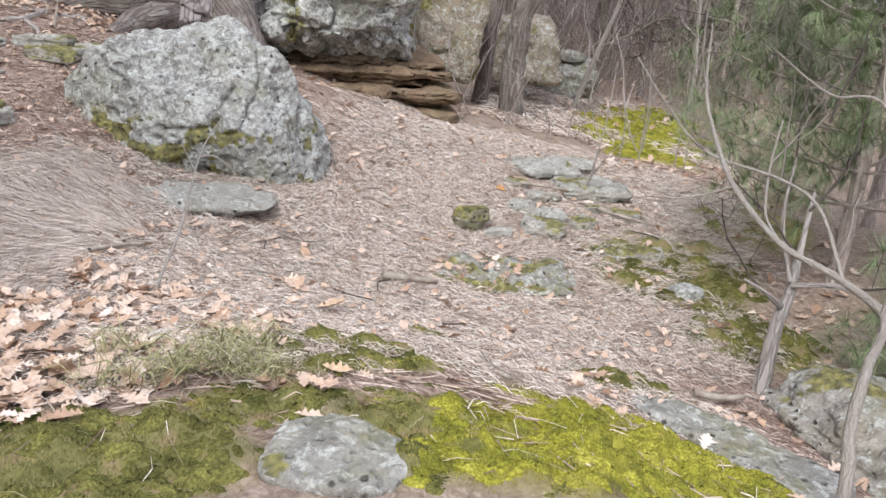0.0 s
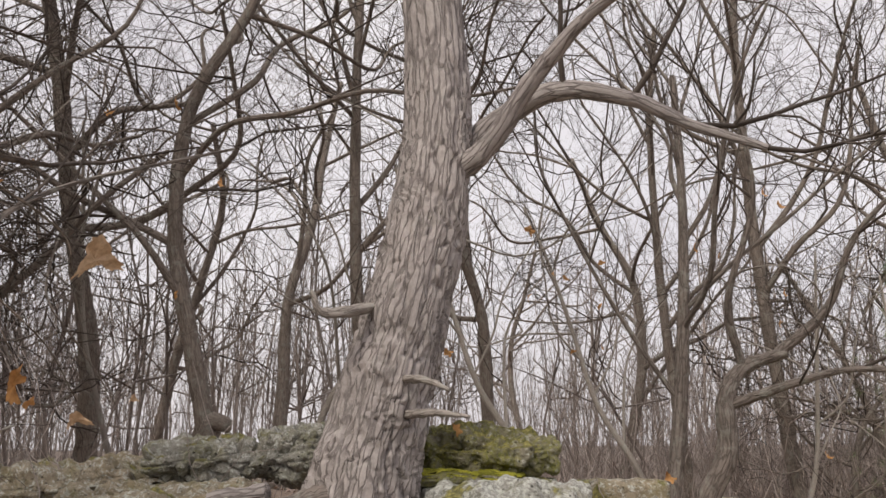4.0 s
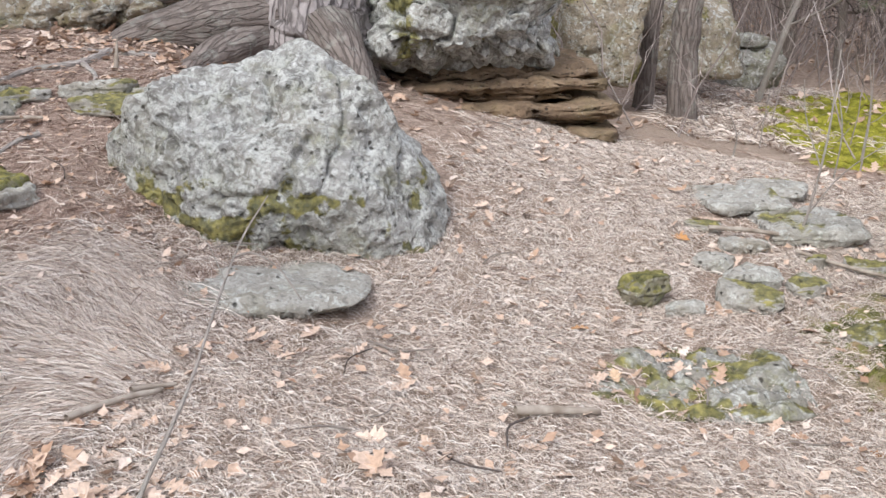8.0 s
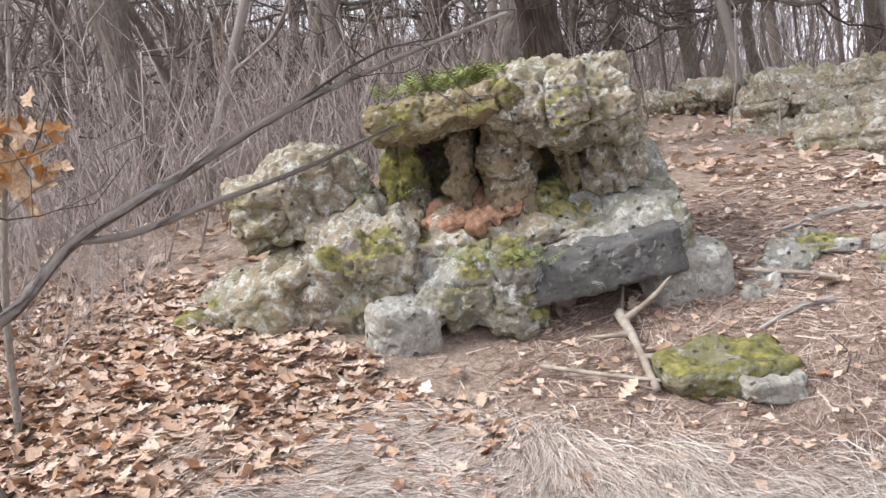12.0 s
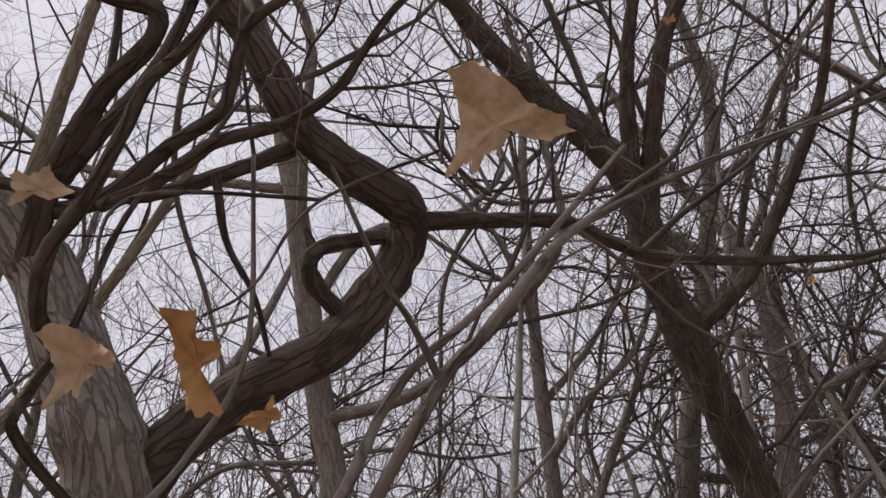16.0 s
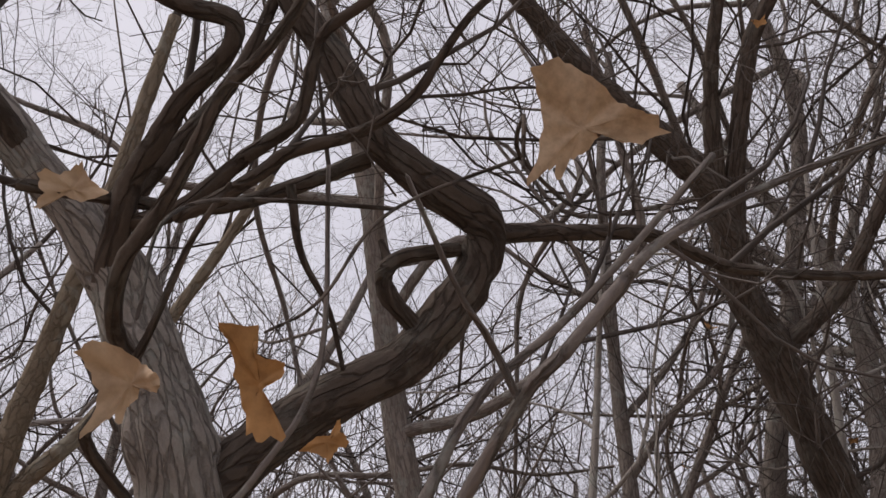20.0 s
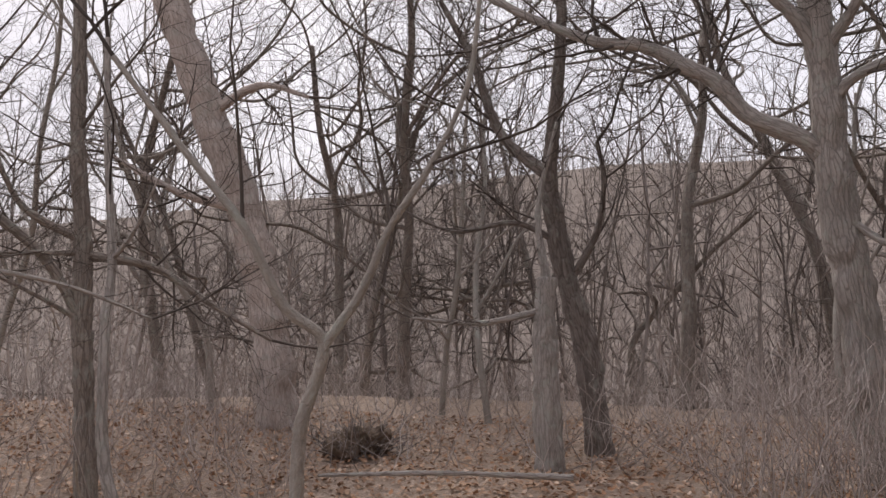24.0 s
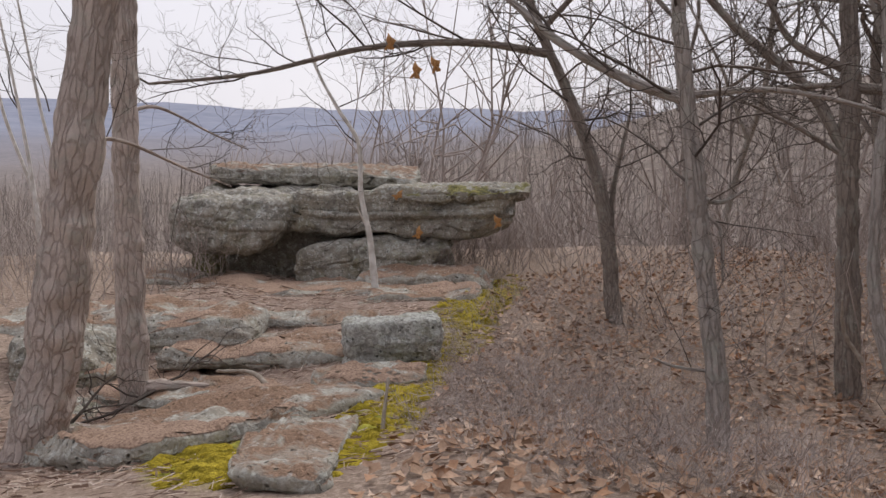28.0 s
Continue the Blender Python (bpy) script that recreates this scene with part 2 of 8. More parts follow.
def rock_material(name, base=((0.20, 0.19, 0.165), (0.42, 0.41, 0.37)), lichen=0.5, moss=0.35, ochre=0.25, dark=0.3, needles=0.0):
    k = Mat(name, 0.92, 0.2)
    grain = k.noise(60, 5, 0.65)
    mid = k.noise(9, 6, 0.6, warp=0.4)
    big = k.noise(2.3, 4, 0.55)
    col = k.ramp(mid, (0.3, base[0]), (0.7, base[1]))
    col = k.mix(k.ramp(big, (0.48, 0.0), (0.7, ochre)), col, (0.30, 0.24, 0.14))
    col = k.mix(k.ramp(k.noise(4.2, 6, 0.7, warp=0.6), (0.5, 0.0), (0.68, dark)), col, (0.07, 0.07, 0.065))
    pale = k.ramp(k.noise(16, 8, 0.72, warp=0.8), (0.62 - 0.24 * lichen, 0.0), (0.70 - 0.2 * lichen, 1.0))
    col = k.mix(k.math("MULTIPLY", pale, 0.75), col, k.ramp(grain, (0.3, (0.46, 0.48, 0.44)), (0.7, (0.76, 0.78, 0.74))))
    spots = k.ramp(k.voro(34), (0.10, 1.0), (0.17, 0.0))
    col = k.mix(k.math("MULTIPLY", spots, 0.55 * lichen), col, (0.68, 0.70, 0.66))
    green = k.math("MULTIPLY", k.ramp(k.noise(3.4, 6, 0.65, warp=0.3), (0.62 - 0.3 * moss, 0.0), (0.72 - 0.2 * moss, 1.0)), k.ramp(k.noise(30, 4), (0.35, 0.2), (0.6, 1.0)))
    col = k.mix(k.math("MULTIPLY", green, moss), col, k.ramp(k.noise(22, 3), (0.35, (0.11, 0.12, 0.03)), (0.65, (0.24, 0.23, 0.06))))
    if needles > 0:
        litter = k.math("MULTIPLY", k.ramp(k.up(), (0.75, 0.0), (0.93, 1.0)), k.ramp(k.noise(2.0, 6, 0.65, warp=0.5), (0.42, 0.0), (0.52, needles)))
        col = k.mix(litter, col, k.ramp(k.noise(45, 6, 0.7, warp=1.0), (0.35, (0.15, 0.09, 0.06)), (0.65, (0.40, 0.27, 0.19))))
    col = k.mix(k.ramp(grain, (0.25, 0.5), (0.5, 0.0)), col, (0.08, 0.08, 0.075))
    rosette = k.ramp(k.math("ADD", k.voro(13), k.math("MULTIPLY", k.math("SUBTRACT", k.noise(40, 4), 0.5), 0.5)), (0.20, 1.0), (0.26, 0.0))
    col = k.mix(k.math("MULTIPLY", k.math("MULTIPLY", rosette, k.ramp(k.noise(4.5, 3), (0.45, 0.0), (0.55, 1.0))), 0.85 * lichen), col, k.ramp(k.noise(90, 3), (0.35, (0.50, 0.52, 0.48)), (0.6, (0.84, 0.85, 0.82))))
    grow_at = k.math("ADD", k.math("MULTIPLY", k.attr("moss"), 0.5), k.math("MULTIPLY", k.noise(34, 6, 0.75), 0.75))
    col = k.mix(k.ramp(grow_at, (0.62, 0.0), (0.78, 0.9)), col, k.ramp(k.noise(24, 4), (0.35, (0.085, 0.085, 0.035)), (0.52, (0.20, 0.185, 0.06)), (0.68, (0.36, 0.325, 0.10))))
    pits = k.ramp(k.voro(22), (0.0, 0.0), (0.35, 1.0))
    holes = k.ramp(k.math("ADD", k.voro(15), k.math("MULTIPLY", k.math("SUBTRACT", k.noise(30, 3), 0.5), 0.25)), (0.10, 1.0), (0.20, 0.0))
    # insides of the holes painted near black, their shade added to the bump
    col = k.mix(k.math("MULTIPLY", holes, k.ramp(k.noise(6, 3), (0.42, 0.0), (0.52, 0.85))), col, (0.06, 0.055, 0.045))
    h = k.math("SUBTRACT", k.mix(0.35, k.mix(0.5, mid, grain), pits), k.math("MULTIPLY", holes, 0.4))
    return k.done(col, h, 1.0, 0.035)


def bark_material(name, dark, light, lichen=0.2, scale=1.0, plates=0.7, length=0.2):
    """Bark whose furrows run along the limb; length: how long the plates are against their width (less is longer)."""
    k = Mat(name, 0.95, 0.12)
    n = k.t.nodes.new("ShaderNodeAttribute")
    n.attribute_name = "grain"
    k.coord = n.outputs["Vector"]
    fine = k.noise(1.0, 5, 0.65, vec=k.scaled(60 * scale, 60 * scale, 22 * scale), warp=0.5)
    ridge = k.noise(1.0, 5, 0.6, vec=k.scaled(22 * scale, 22 * scale, 22 * scale * length), warp=0.3)
    # plates parted by furrows: stretched cells whose bounds wander
    sway = k.t.nodes.new("ShaderNodeTexNoise")
    sway.inputs["Scale"].default_value, sway.inputs["Detail"].default_value = 1.0, 3.0
    k.t.links.new(k.scaled(9 * scale, 9 * scale, 20 * scale * length), sway.inputs["Vector"])
    shift = k.t.nodes.new("ShaderNodeVectorMath")
    shift.operation = "MULTIPLY_ADD"
    shift.inputs[1].default_value = (2.0, 2.0, 2.0)
    k.t.links.new(sway.outputs["Color"], shift.inputs[0])
    k.t.links.new(k.scaled(26 * scale, 26 * scale, 26 * scale * length), shift.inputs[2])
    wide = k.voro(1.0, shift.outputs[0], "DISTANCE_TO_EDGE")
    crack = k.ramp(k.math("ADD", wide, k.math("MULTIPLY", k.math("SUBTRACT", fine, 0.5), 0.22)), (0.02, 0.0), (0.13, 1.0))
    mid = tuple(0.45 * a + 0.55 * b for a, b in zip(dark, light))
    col = k.ramp(k.mix(0.6, ridge, fine), (0.34, mid), (0.64, light))
    col = k.mix(k.math("MULTIPLY", k.math("SUBTRACT", 1.0, crack), plates), col, dark)
    k.coord = k.geo.outputs["Position"]
    col = k.mix(k.math("MULTIPLY", k.ramp(k.noise(7, 6, 0.7, warp=0.5), (0.52, 0.0), (0.62, 1.0)), lichen), col, (0.42, 0.44, 0.39))
    col = k.mix(k.ramp(k.noise(1.7, 4), (0.42, 0.0), (0.68, 0.35)), col, tuple(0.6 * c for c in mid))
    h = k.mix(0.3, k.mix(plates, ridge, crack), fine)
    return k.done(col, h, 1.0, 0.02)


OAK_BARK = bark_material("oak_bark", (0.10, 0.084, 0.08), (0.50, 0.455, 0.44), 0.12, 0.8, 0.62, 0.1)
GREY_BARK = bark_material("grey_bark", (0.15, 0.13, 0.118), (0.48, 0.435, 0.40), 0.45, 1.1, 0.45, 0.14)
DARK_BARK = bark_material("dark_bark", (0.10, 0.083, 0.073), (0.34, 0.29, 0.253), 0.4, 1.2, 0.5, 0.14)
LEDGE_BARK = bark_material("ledge_bark", (0.07, 0.058, 0.052), (0.28, 0.24, 0.215), 0.35, 1.1, 0.55, 0.12)
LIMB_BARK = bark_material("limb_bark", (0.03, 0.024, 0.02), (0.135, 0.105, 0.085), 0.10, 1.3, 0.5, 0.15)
SCALY_BARK = bark_material("scaly_bark", (0.07, 0.058, 0.05), (0.38, 0.335, 0.295), 0.35, 1.7, 0.45, 0.13)
PINE_BARK = bark_material("pine_bark", (0.20, 0.16, 0.138), (0.62, 0.53, 0.48), 0.35, 1.0, 0.45, 0.16)
SAPLING_BROWN = bark_material("brown_sapling_bark", (0.11, 0.085, 0.06), (0.32, 0.26, 0.19), 0.35, 1.8, 0.35, 0.3)
SAPLING_BARK = bark_material("sapling_bark", (0.20, 0.175, 0.155), (0.42, 0.38, 0.34), 0.4, 2.0, 0.2, 0.3)


def plain_material(name, a, b, scale=12.0, rough=0.9, per=True, bump=0.3):
    k = Mat(name, rough, 0.2)
    col = k.ramp(k.noise(scale, 4), (0.35, a), (0.65, b))
    if per:
        col = k.mix(k.math("MULTIPLY", k.island(), 0.55), col, tuple(0.5 * c for c in a))
    return k.done(col, k.noise(scale * 6, 3), bump, 0.004)


TWIG = plain_material("twig_bark", (0.07, 0.057, 0.05), (0.165, 0.138, 0.122), 3.0)
PALE_TWIG = plain_material("pale_twig", (0.22, 0.19, 0.165), (0.38, 0.34, 0.30), 9.0)
DEADWOOD = plain_material("weathered_wood", (0.30, 0.25, 0.20), (0.58, 0.52, 0.45), 14.0)
BIRCH = plain_material("birch_bark", (0.50, 0.47, 0.43), (0.74, 0.72, 0.69), 9.0, per=False)


def leaf_material(name, stops, trans=0.35):
    k = Mat(name, 0.7, 0.25)
    n = k.t.nodes.new("ShaderNodeValToRGB")
    e = n.color_ramp.elements
    while len(e) < len(stops):
        e.new(0.5)
    for q, (at, c) in enumerate(stops):
        e[q].position, e[q].color = at, (*c, 1)
    k.t.links.new(k.island(), n.inputs[0])
    col = k.mix(k.ramp(k.noise(70, 4), (0.4, 0.0), (0.7, 0.35)), n.outputs[0], (0.12, 0.06, 0.03))
    m = k.done(col, k.noise(160, 3), 0.3, 0.002)
    k.b.inputs["Transmission Weight"].default_value = 0.0
    k.b.inputs["Subsurface Weight"].default_value = 0.0
    return m


OAK_LEAF = leaf_material("dead_oak_leaf", [(0.0, (0.36, 0.22, 0.14)), (0.25, (0.62, 0.46, 0.35)), (0.5, (0.74, 0.59, 0.48)), (0.75, (0.50, 0.34, 0.235)), (1.0, (0.84, 0.73, 0.64))])
BROWN_LITTER = leaf_material("slope_leaf", [(0.0, (0.20, 0.115, 0.07)), (0.3, (0.42, 0.27, 0.18)), (0.6, (0.56, 0.39, 0.275)), (0.85, (0.40, 0.20, 0.10)), (1.0, (0.80, 0.64, 0.51))])
DRY_LEAF = leaf_material("brown_leaf", [(0.0, (0.40, 0.19, 0.07)), (0.5, (0.50, 0.26, 0.10)), (1.0, (0.56, 0.33, 0.15))])
TAN_LEAF = leaf_material("tan_leaf", [(0.0, (0.60, 0.43, 0.285)), (1.0, (0.66, 0.49, 0.335))])
STRAW = leaf_material("dead_grass", [(0.0, (0.17, 0.125, 0.10)), (0.2, (0.40, 0.32, 0.265)), (0.42, (0.74, 0.635, 0.55)), (0.75, (0.90, 0.81, 0.72)), (1.0, (0.97, 0.93, 0.87))])
OLIVE_GRASS = leaf_material("olive_grass", [(0.0, (0.18, 0.19, 0.08)), (0.5, (0.34, 0.35, 0.17)), (1.0, (0.60, 0.56, 0.36))])
NEEDLE_LITTER = leaf_material("fallen_needles", [(0.0, (0.16, 0.105, 0.082)), (0.4, (0.38, 0.275, 0.222)), (0.75, (0.58, 0.47, 0.395)), (1.0, (0.82, 0.72, 0.63))])
PINE_NEEDLE = leaf_material("pine_needles", [(0.0, (0.15, 0.21, 0.10)), (0.5, (0.25, 0.33, 0.17)), (1.0, (0.40, 0.47, 0.27))])
FERN_GREEN = leaf_material("fern_green", [(0.0, (0.12, 0.16, 0.05)), (0.5, (0.22, 0.27, 0.09)), (1.0, (0.34, 0.38, 0.15))])


def moss_material(name, a, b, c):
    k = Mat(name, 1.0, 0.05)
    col = k.ramp(k.noise(7, 5, 0.6), (0.36, a), (0.52, b), (0.68, c))
    col = k.mix(k.ramp(k.noise(130, 3), (0.4, 0.6), (0.65, 0.0)), col, tuple(0.35 * x for x in a))
    col = k.mix(k.ramp(k.noise(3.5, 5, 0.7), (0.6, 0.0), (0.75, 0.7)), col, (0.20, 0.11, 0.05))
    return k.done(col, k.mix(0.5, k.voro(90), k.noise(160, 2)), 0.9, 0.012)


MOSS = moss_material("yellow_green_moss", (0.19, 0.19, 0.035), (0.40, 0.39, 0.055), (0.60, 0.56, 0.10))
DARK_MOSS = moss_material("dark_moss", (0.10, 0.105, 0.035), (0.21, 0.205, 0.065), (0.36, 0.34, 0.10))
ROCK_LICHEN = rock_material("lichen_sandstone", ((0.22, 0.215, 0.20), (0.43, 0.425, 0.40)), lichen=0.70, moss=0.4, dark=0.6)
ROCK_GREY = rock_material("grey_sandstone", lichen=0.45, moss=0.55)
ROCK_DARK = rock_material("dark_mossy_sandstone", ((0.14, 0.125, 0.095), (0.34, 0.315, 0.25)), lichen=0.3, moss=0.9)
ROCK_OCHRE = rock_material("ochre_sandstone", ((0.20, 0.15, 0.10), (0.40, 0.32, 0.22)), lichen=0.35, moss=0.5, ochre=0.8)
ROCK_PALE = rock_material("pale_grey_sandstone", ((0.30, 0.285, 0.25), (0.50, 0.485, 0.44)), lichen=0.4, moss=0.2, ochre=0.3, dark=0.25)
ROCK_TAN = rock_material("tan_sandstone", ((0.22, 0.18, 0.13), (0.46, 0.40, 0.31)), lichen=0.5, moss=0.45, ochre=0.6, dark=0.4)
ROCK_BROWN = rock_material("layered_brown_sandstone", ((0.16, 0.11, 0.07), (0.36, 0.26, 0.17)), lichen=0.0, moss=0.2, ochre=0.6)
ROCK_TABLE = rock_material("table_sandstone", ((0.20, 0.19, 0.165), (0.46, 0.43, 0.375)), lichen=0.42, moss=0.35, ochre=0.4, dark=0.55)
ROCK_FLOOR = rock_material("pale_floor_sandstone", ((0.27, 0.255, 0.225), (0.52, 0.495, 0.435)), lichen=0.45, moss=0.3, needles=1.0)
CLAY_STONE = rock_material("orange_sandstone", ((0.26, 0.15, 0.09), (0.48, 0.30, 0.20)), lichen=0.1, moss=0.1, ochre=0.9, dark=0.2)
CLAY = plain_material("orange_clay", (0.24, 0.13, 0.08), (0.46, 0.29, 0.20), 34.0, per=False, bump=0.8)


DARK_BARK_EARTH = rock_material("torn_roots_and_earth", ((0.10, 0.072, 0.055), (0.26, 0.19, 0.145)), lichen=0.0, moss=0.1, ochre=0.2)


# ---- the lie of the land ----
RISES = [(-1.5, 5.3, 0.42, -0.09), (-1.6, 5.2, 1.3, -0.067), (0.3, 4.8, 1.3, -0.315), (0.4, 2.3, 1.2, 0.268), (-3.2, 4.2, 1.5, -0.181), (-2.6, 7.0, 1.6, 0.393), (-5.0, 8.0, 2.2, -0.145), (-0.6, 8.8, 1.5, -0.051), (1.5, 7.0, 1.8, 0.088), (1.0, 11.0, 2.2, -0.029), (2.2, 3.0, 1.2, -0.402), (-6.0, 3.6, 2.5, 0.579), (0.0, -0.2, 1.6, 0.052), (-7.0, 11.0, 4.0, 1.392), (-1.0, 15.0, 4.0, -0.05), (5.0, 11.0, 4.0, -0.494)]
# bumps of the valley side, in its own plan
VALLEY_RISES = [(3.2, 0.4, 1.8, 0.221), (5.2, 1.91, 1.6, -0.569), (2.2, -1.8, 1.8, -0.708), (-0.5, -5.0, 3.0, -0.09), (9.3, -2.5, 2.2, 0.204), (0.5, 0.5, 1.2, -0.042), (3.0, 2.5, 1.5, -0.112), (-2.5, -1.5, 1.8, -0.144), (7.5, 1.0, 2.2, -0.178), (1.0, -6.0, 2.2, -0.138), (4.0, -3.5, 1.6, -0.121), (9.5, -3.0, 2.2, -0.564), (5.5, 4.0, 2, -0.125), (-4.0, -4.0, 2.5, -0.174)]
# the valley side is laid out in a plan of its own, turned against the first
VALLEY = pose(-0.60, 2.30, -0.13, 0, 0, -55) @ Matrix.Translation((1.967, -3.484, 0))


def to_plan(x, y):
    """Valley plan coordinates of places in the world."""
    c, s = math.cos(radians(55)), math.sin(radians(55))
    u, v = x + 0.60, y - 2.30
    return c * u - s * v - 1.967, s * u + c * v + 3.484


def from_plan(x, y):
    p = VALLEY @ Vector((x, y, 0))
    return p.x, p.y


def land(x, y, fine=True):
    """Height of the ground: the ledge, the wooded plateau behind it, the valley and the hills across."""
    x, y = np.asarray(x, float), np.asarray(y, float)
    z = np.full(x.shape, 0.3)
    for cx, cy, r, h in RISES:
        z = z + h * np.exp(-((x - cx) ** 2 + (y - cy) ** 2) / (2 * r * r))
    px, py = to_plan(x, y)
    for cx, cy, r, h in VALLEY_RISES:
        z = z + h * np.exp(-((px - cx) ** 2 + (py - cy) ** 2) / (2 * r * r))
    r = np.hypot(px - 0.757, py - 1.334)
    # the valley lies towards -y and +x of its plan
    side = np.clip(0.45 + 0.9 * (-0.8 * (py - 1.334) + 0.55 * (px - 0.757)) / (r + 1e-6), 0, 1)
    edge = 11.4 - 1.2 * np.clip((py + 1) / 4, -1, 1)
    z = z - side * (0.40 * np.clip(r - edge, 0, 28) + 0.08 * np.clip(r - 40, 0, 45))
    hill = np.clip((r - 70) / 170, 0, 1)
    hill = hill * hill * (3 - 2 * hill)
    bear = np.arctan2(px, -py)
    height = np.interp(bear, [-1.3, -0.47, 0.0, 0.4, 0.64, 0.82, 1.0, 1.4], [45, 43, 40, 29, 19, 7, -6, -15])
    z = z + hill * side * (height + 15)
    z = z + np.clip((r - 420) / 1400, 0, 1) * 128 * side * np.clip(1.15 - np.abs(bear - 1.12) / 1.6, 0.3, 1)
    z = z + (1 - side) * np.clip(r - 15, 0, 60) * 0.03
    if fine:
        flat = np.stack([x.ravel(), y.ravel(), np.zeros(x.size)], 1)
        near = np.clip(1.5 - r.ravel() / 60, 0.15, 1)
        z = z + (0.05 * fbm(flat * 0.9, 3, 5) + near * 0.018 * fbm(flat * 4, 2, 9)).reshape(x.shape)
        z = z + (np.clip(r.ravel() - 120, 0, 900) * 0.012 * fbm(flat * 0.012, 4, 11)).reshape(x.shape)
    return z


def land_at(x, y):
    return float(land(np.array([x]), np.array([y]))[0])


def spot(x, y, cx, cy, rx, ry, turn=0.0, soft=0.35, seed=0, wob=0.35):
    """A blotch of ground with a ragged edge, 0 to 1."""
    c, s = math.cos(radians(turn)), math.sin(radians(turn))
    u, v = ((x - cx) * c + (y - cy) * s) / rx, (-(x - cx) * s + (y - cy) * c) / ry
    flat = np.stack([x.ravel() * 3, y.ravel() * 3, np.zeros(x.size)], 1)
    d = np.hypot(u, v) + wob * fbm(flat, 3, 40 + seed).reshape(x.shape)
    return np.clip((1 - d) / soft + 0.5, 0, 1)


def cover(x, y):
    """What lies on the ground: straw, needles, moss and leaves, each 0 to 1."""
    p, q = to_plan(x, y)
    straw = np.maximum.reduce([spot(x, y, -0.3, 4.6, 1.9, 1.7, 10, seed=1), spot(x, y, 0.3, 7.6, 1.0, 2.6, -10, seed=2), spot(x, y, -2.3, 3.9, 1.3, 0.75, 20, seed=3),
                               spot(x, y, 1.6, 6.6, 0.7, 1.2, 0, seed=4), spot(x, y, 1.0, 10.0, 0.8, 1.6, 0, seed=5), spot(x, y, -1.2, 3.2, 0.9, 0.9, 0, seed=26), spot(x, y, 0.25, 3.3, 0.6, 0.5, 0, seed=45)])
    needles = np.maximum.reduce([spot(x, y, -2.6, 5.9, 0.95, 1.7, 25, seed=6), spot(x, y, -3.5, 6.4, 0.8, 1.6, 10, seed=7), spot(x, y, -2.9, 5.0, 0.7, 0.7, 0, seed=27), spot(p, q, 5.7, 0.5, 3.6, 1.9, -35, seed=8), spot(p, q, 8.3, -1.3, 2.0, 1.2, -35, seed=28), spot(x, y, 1.42, 3.5, 0.35, 0.7, 10, seed=9), spot(x, y, 0.0, 2.55, 0.34, 0.18, 15, seed=39)])
    moss = np.maximum.reduce([spot(x, y, 0.46, 2.40, 0.74, 0.40, 26, seed=10, wob=0.3), spot(x, y, -0.30, 2.78, 0.34, 0.22, 20, seed=11, wob=0.6), spot(x, y, -0.55, 2.24, 0.22, 0.16, 0, seed=35, wob=0.6), spot(x, y, -0.02, 3.44, 0.12, 0.10, 0, seed=36, wob=0.6), spot(x, y, -0.88, 1.86, 0.42, 0.22, 0, seed=12, wob=0.6),
                              spot(x, y, 1.45, 5.35, 0.5, 0.55, 20, seed=13), spot(x, y, 0.82, 3.55, 0.26, 0.16, 30, seed=37, wob=0.5), spot(x, y, 2.2, 6.3, 0.4, 0.5, 0, seed=38, wob=0.6),
                              spot(x, y, 2.15, 9.9, 0.5, 1.1, -20, seed=14, wob=0.8), spot(x, y, 2.5, 12.2, 0.8, 1.5, -20, seed=15, wob=0.8), spot(p, q, 3.6, 0.72, 1.7, 0.24, -46, seed=16), spot(p, q, 6.4, -2.5, 1.9, 0.34, -50, seed=17), spot(p, q, 3.05, 2.2, 0.6, 0.22, -20, seed=34),
                              spot(p, q, 3.5, 1.95, 0.3, 0.2, -40, seed=18), spot(x, y, 1.72, 4.5, 0.38, 0.32, 0, seed=19)])
    moss = moss * (1 - 0.9 * spot(x, y, 0.0, 2.55, 0.26, 0.13, 15, seed=39, wob=0.5))
    bare = np.maximum.reduce([spot(x, y, 0.33, 5.02, 0.44, 0.32, 12, 0.3, 30, 0.25), spot(x, y, 0.78, 6.6, 0.34, 0.3, 10, 0.3, 31), spot(x, y, 0.6, 6.0, 0.22, 0.4, 0, 0.3, 32), spot(x, y, -1.42, 4.98, 0.46, 0.24, 10, 0.3, 33, 0.2)])
    straw = straw * (1 - 0.85 * bare)
    leaves = np.clip(1.0 - np.maximum.reduce([straw * 0.9, needles * 0.85, moss]), 0, 1)
    return straw, needles, moss, leaves


# ---- ground ----
def axis(spans, far=2600, grow=1.16):
    """Coordinates from spans (start, end, step), then widening steps out to far on both ends."""
    out = np.concatenate([np.arange(a, b, s) for a, b, s in spans])
    low, high, step_l, step_h = [out[0]], [out[-1]], spans[0][2], spans[-1][2]
    while high[-1] < far:
        step_h *= grow
        high.append(high[-1] + step_h)
    while low[-1] > -far:
        step_l *= grow
        low.append(low[-1] - step_l)
    return np.concatenate([low[:0:-1], out, high[1:]])


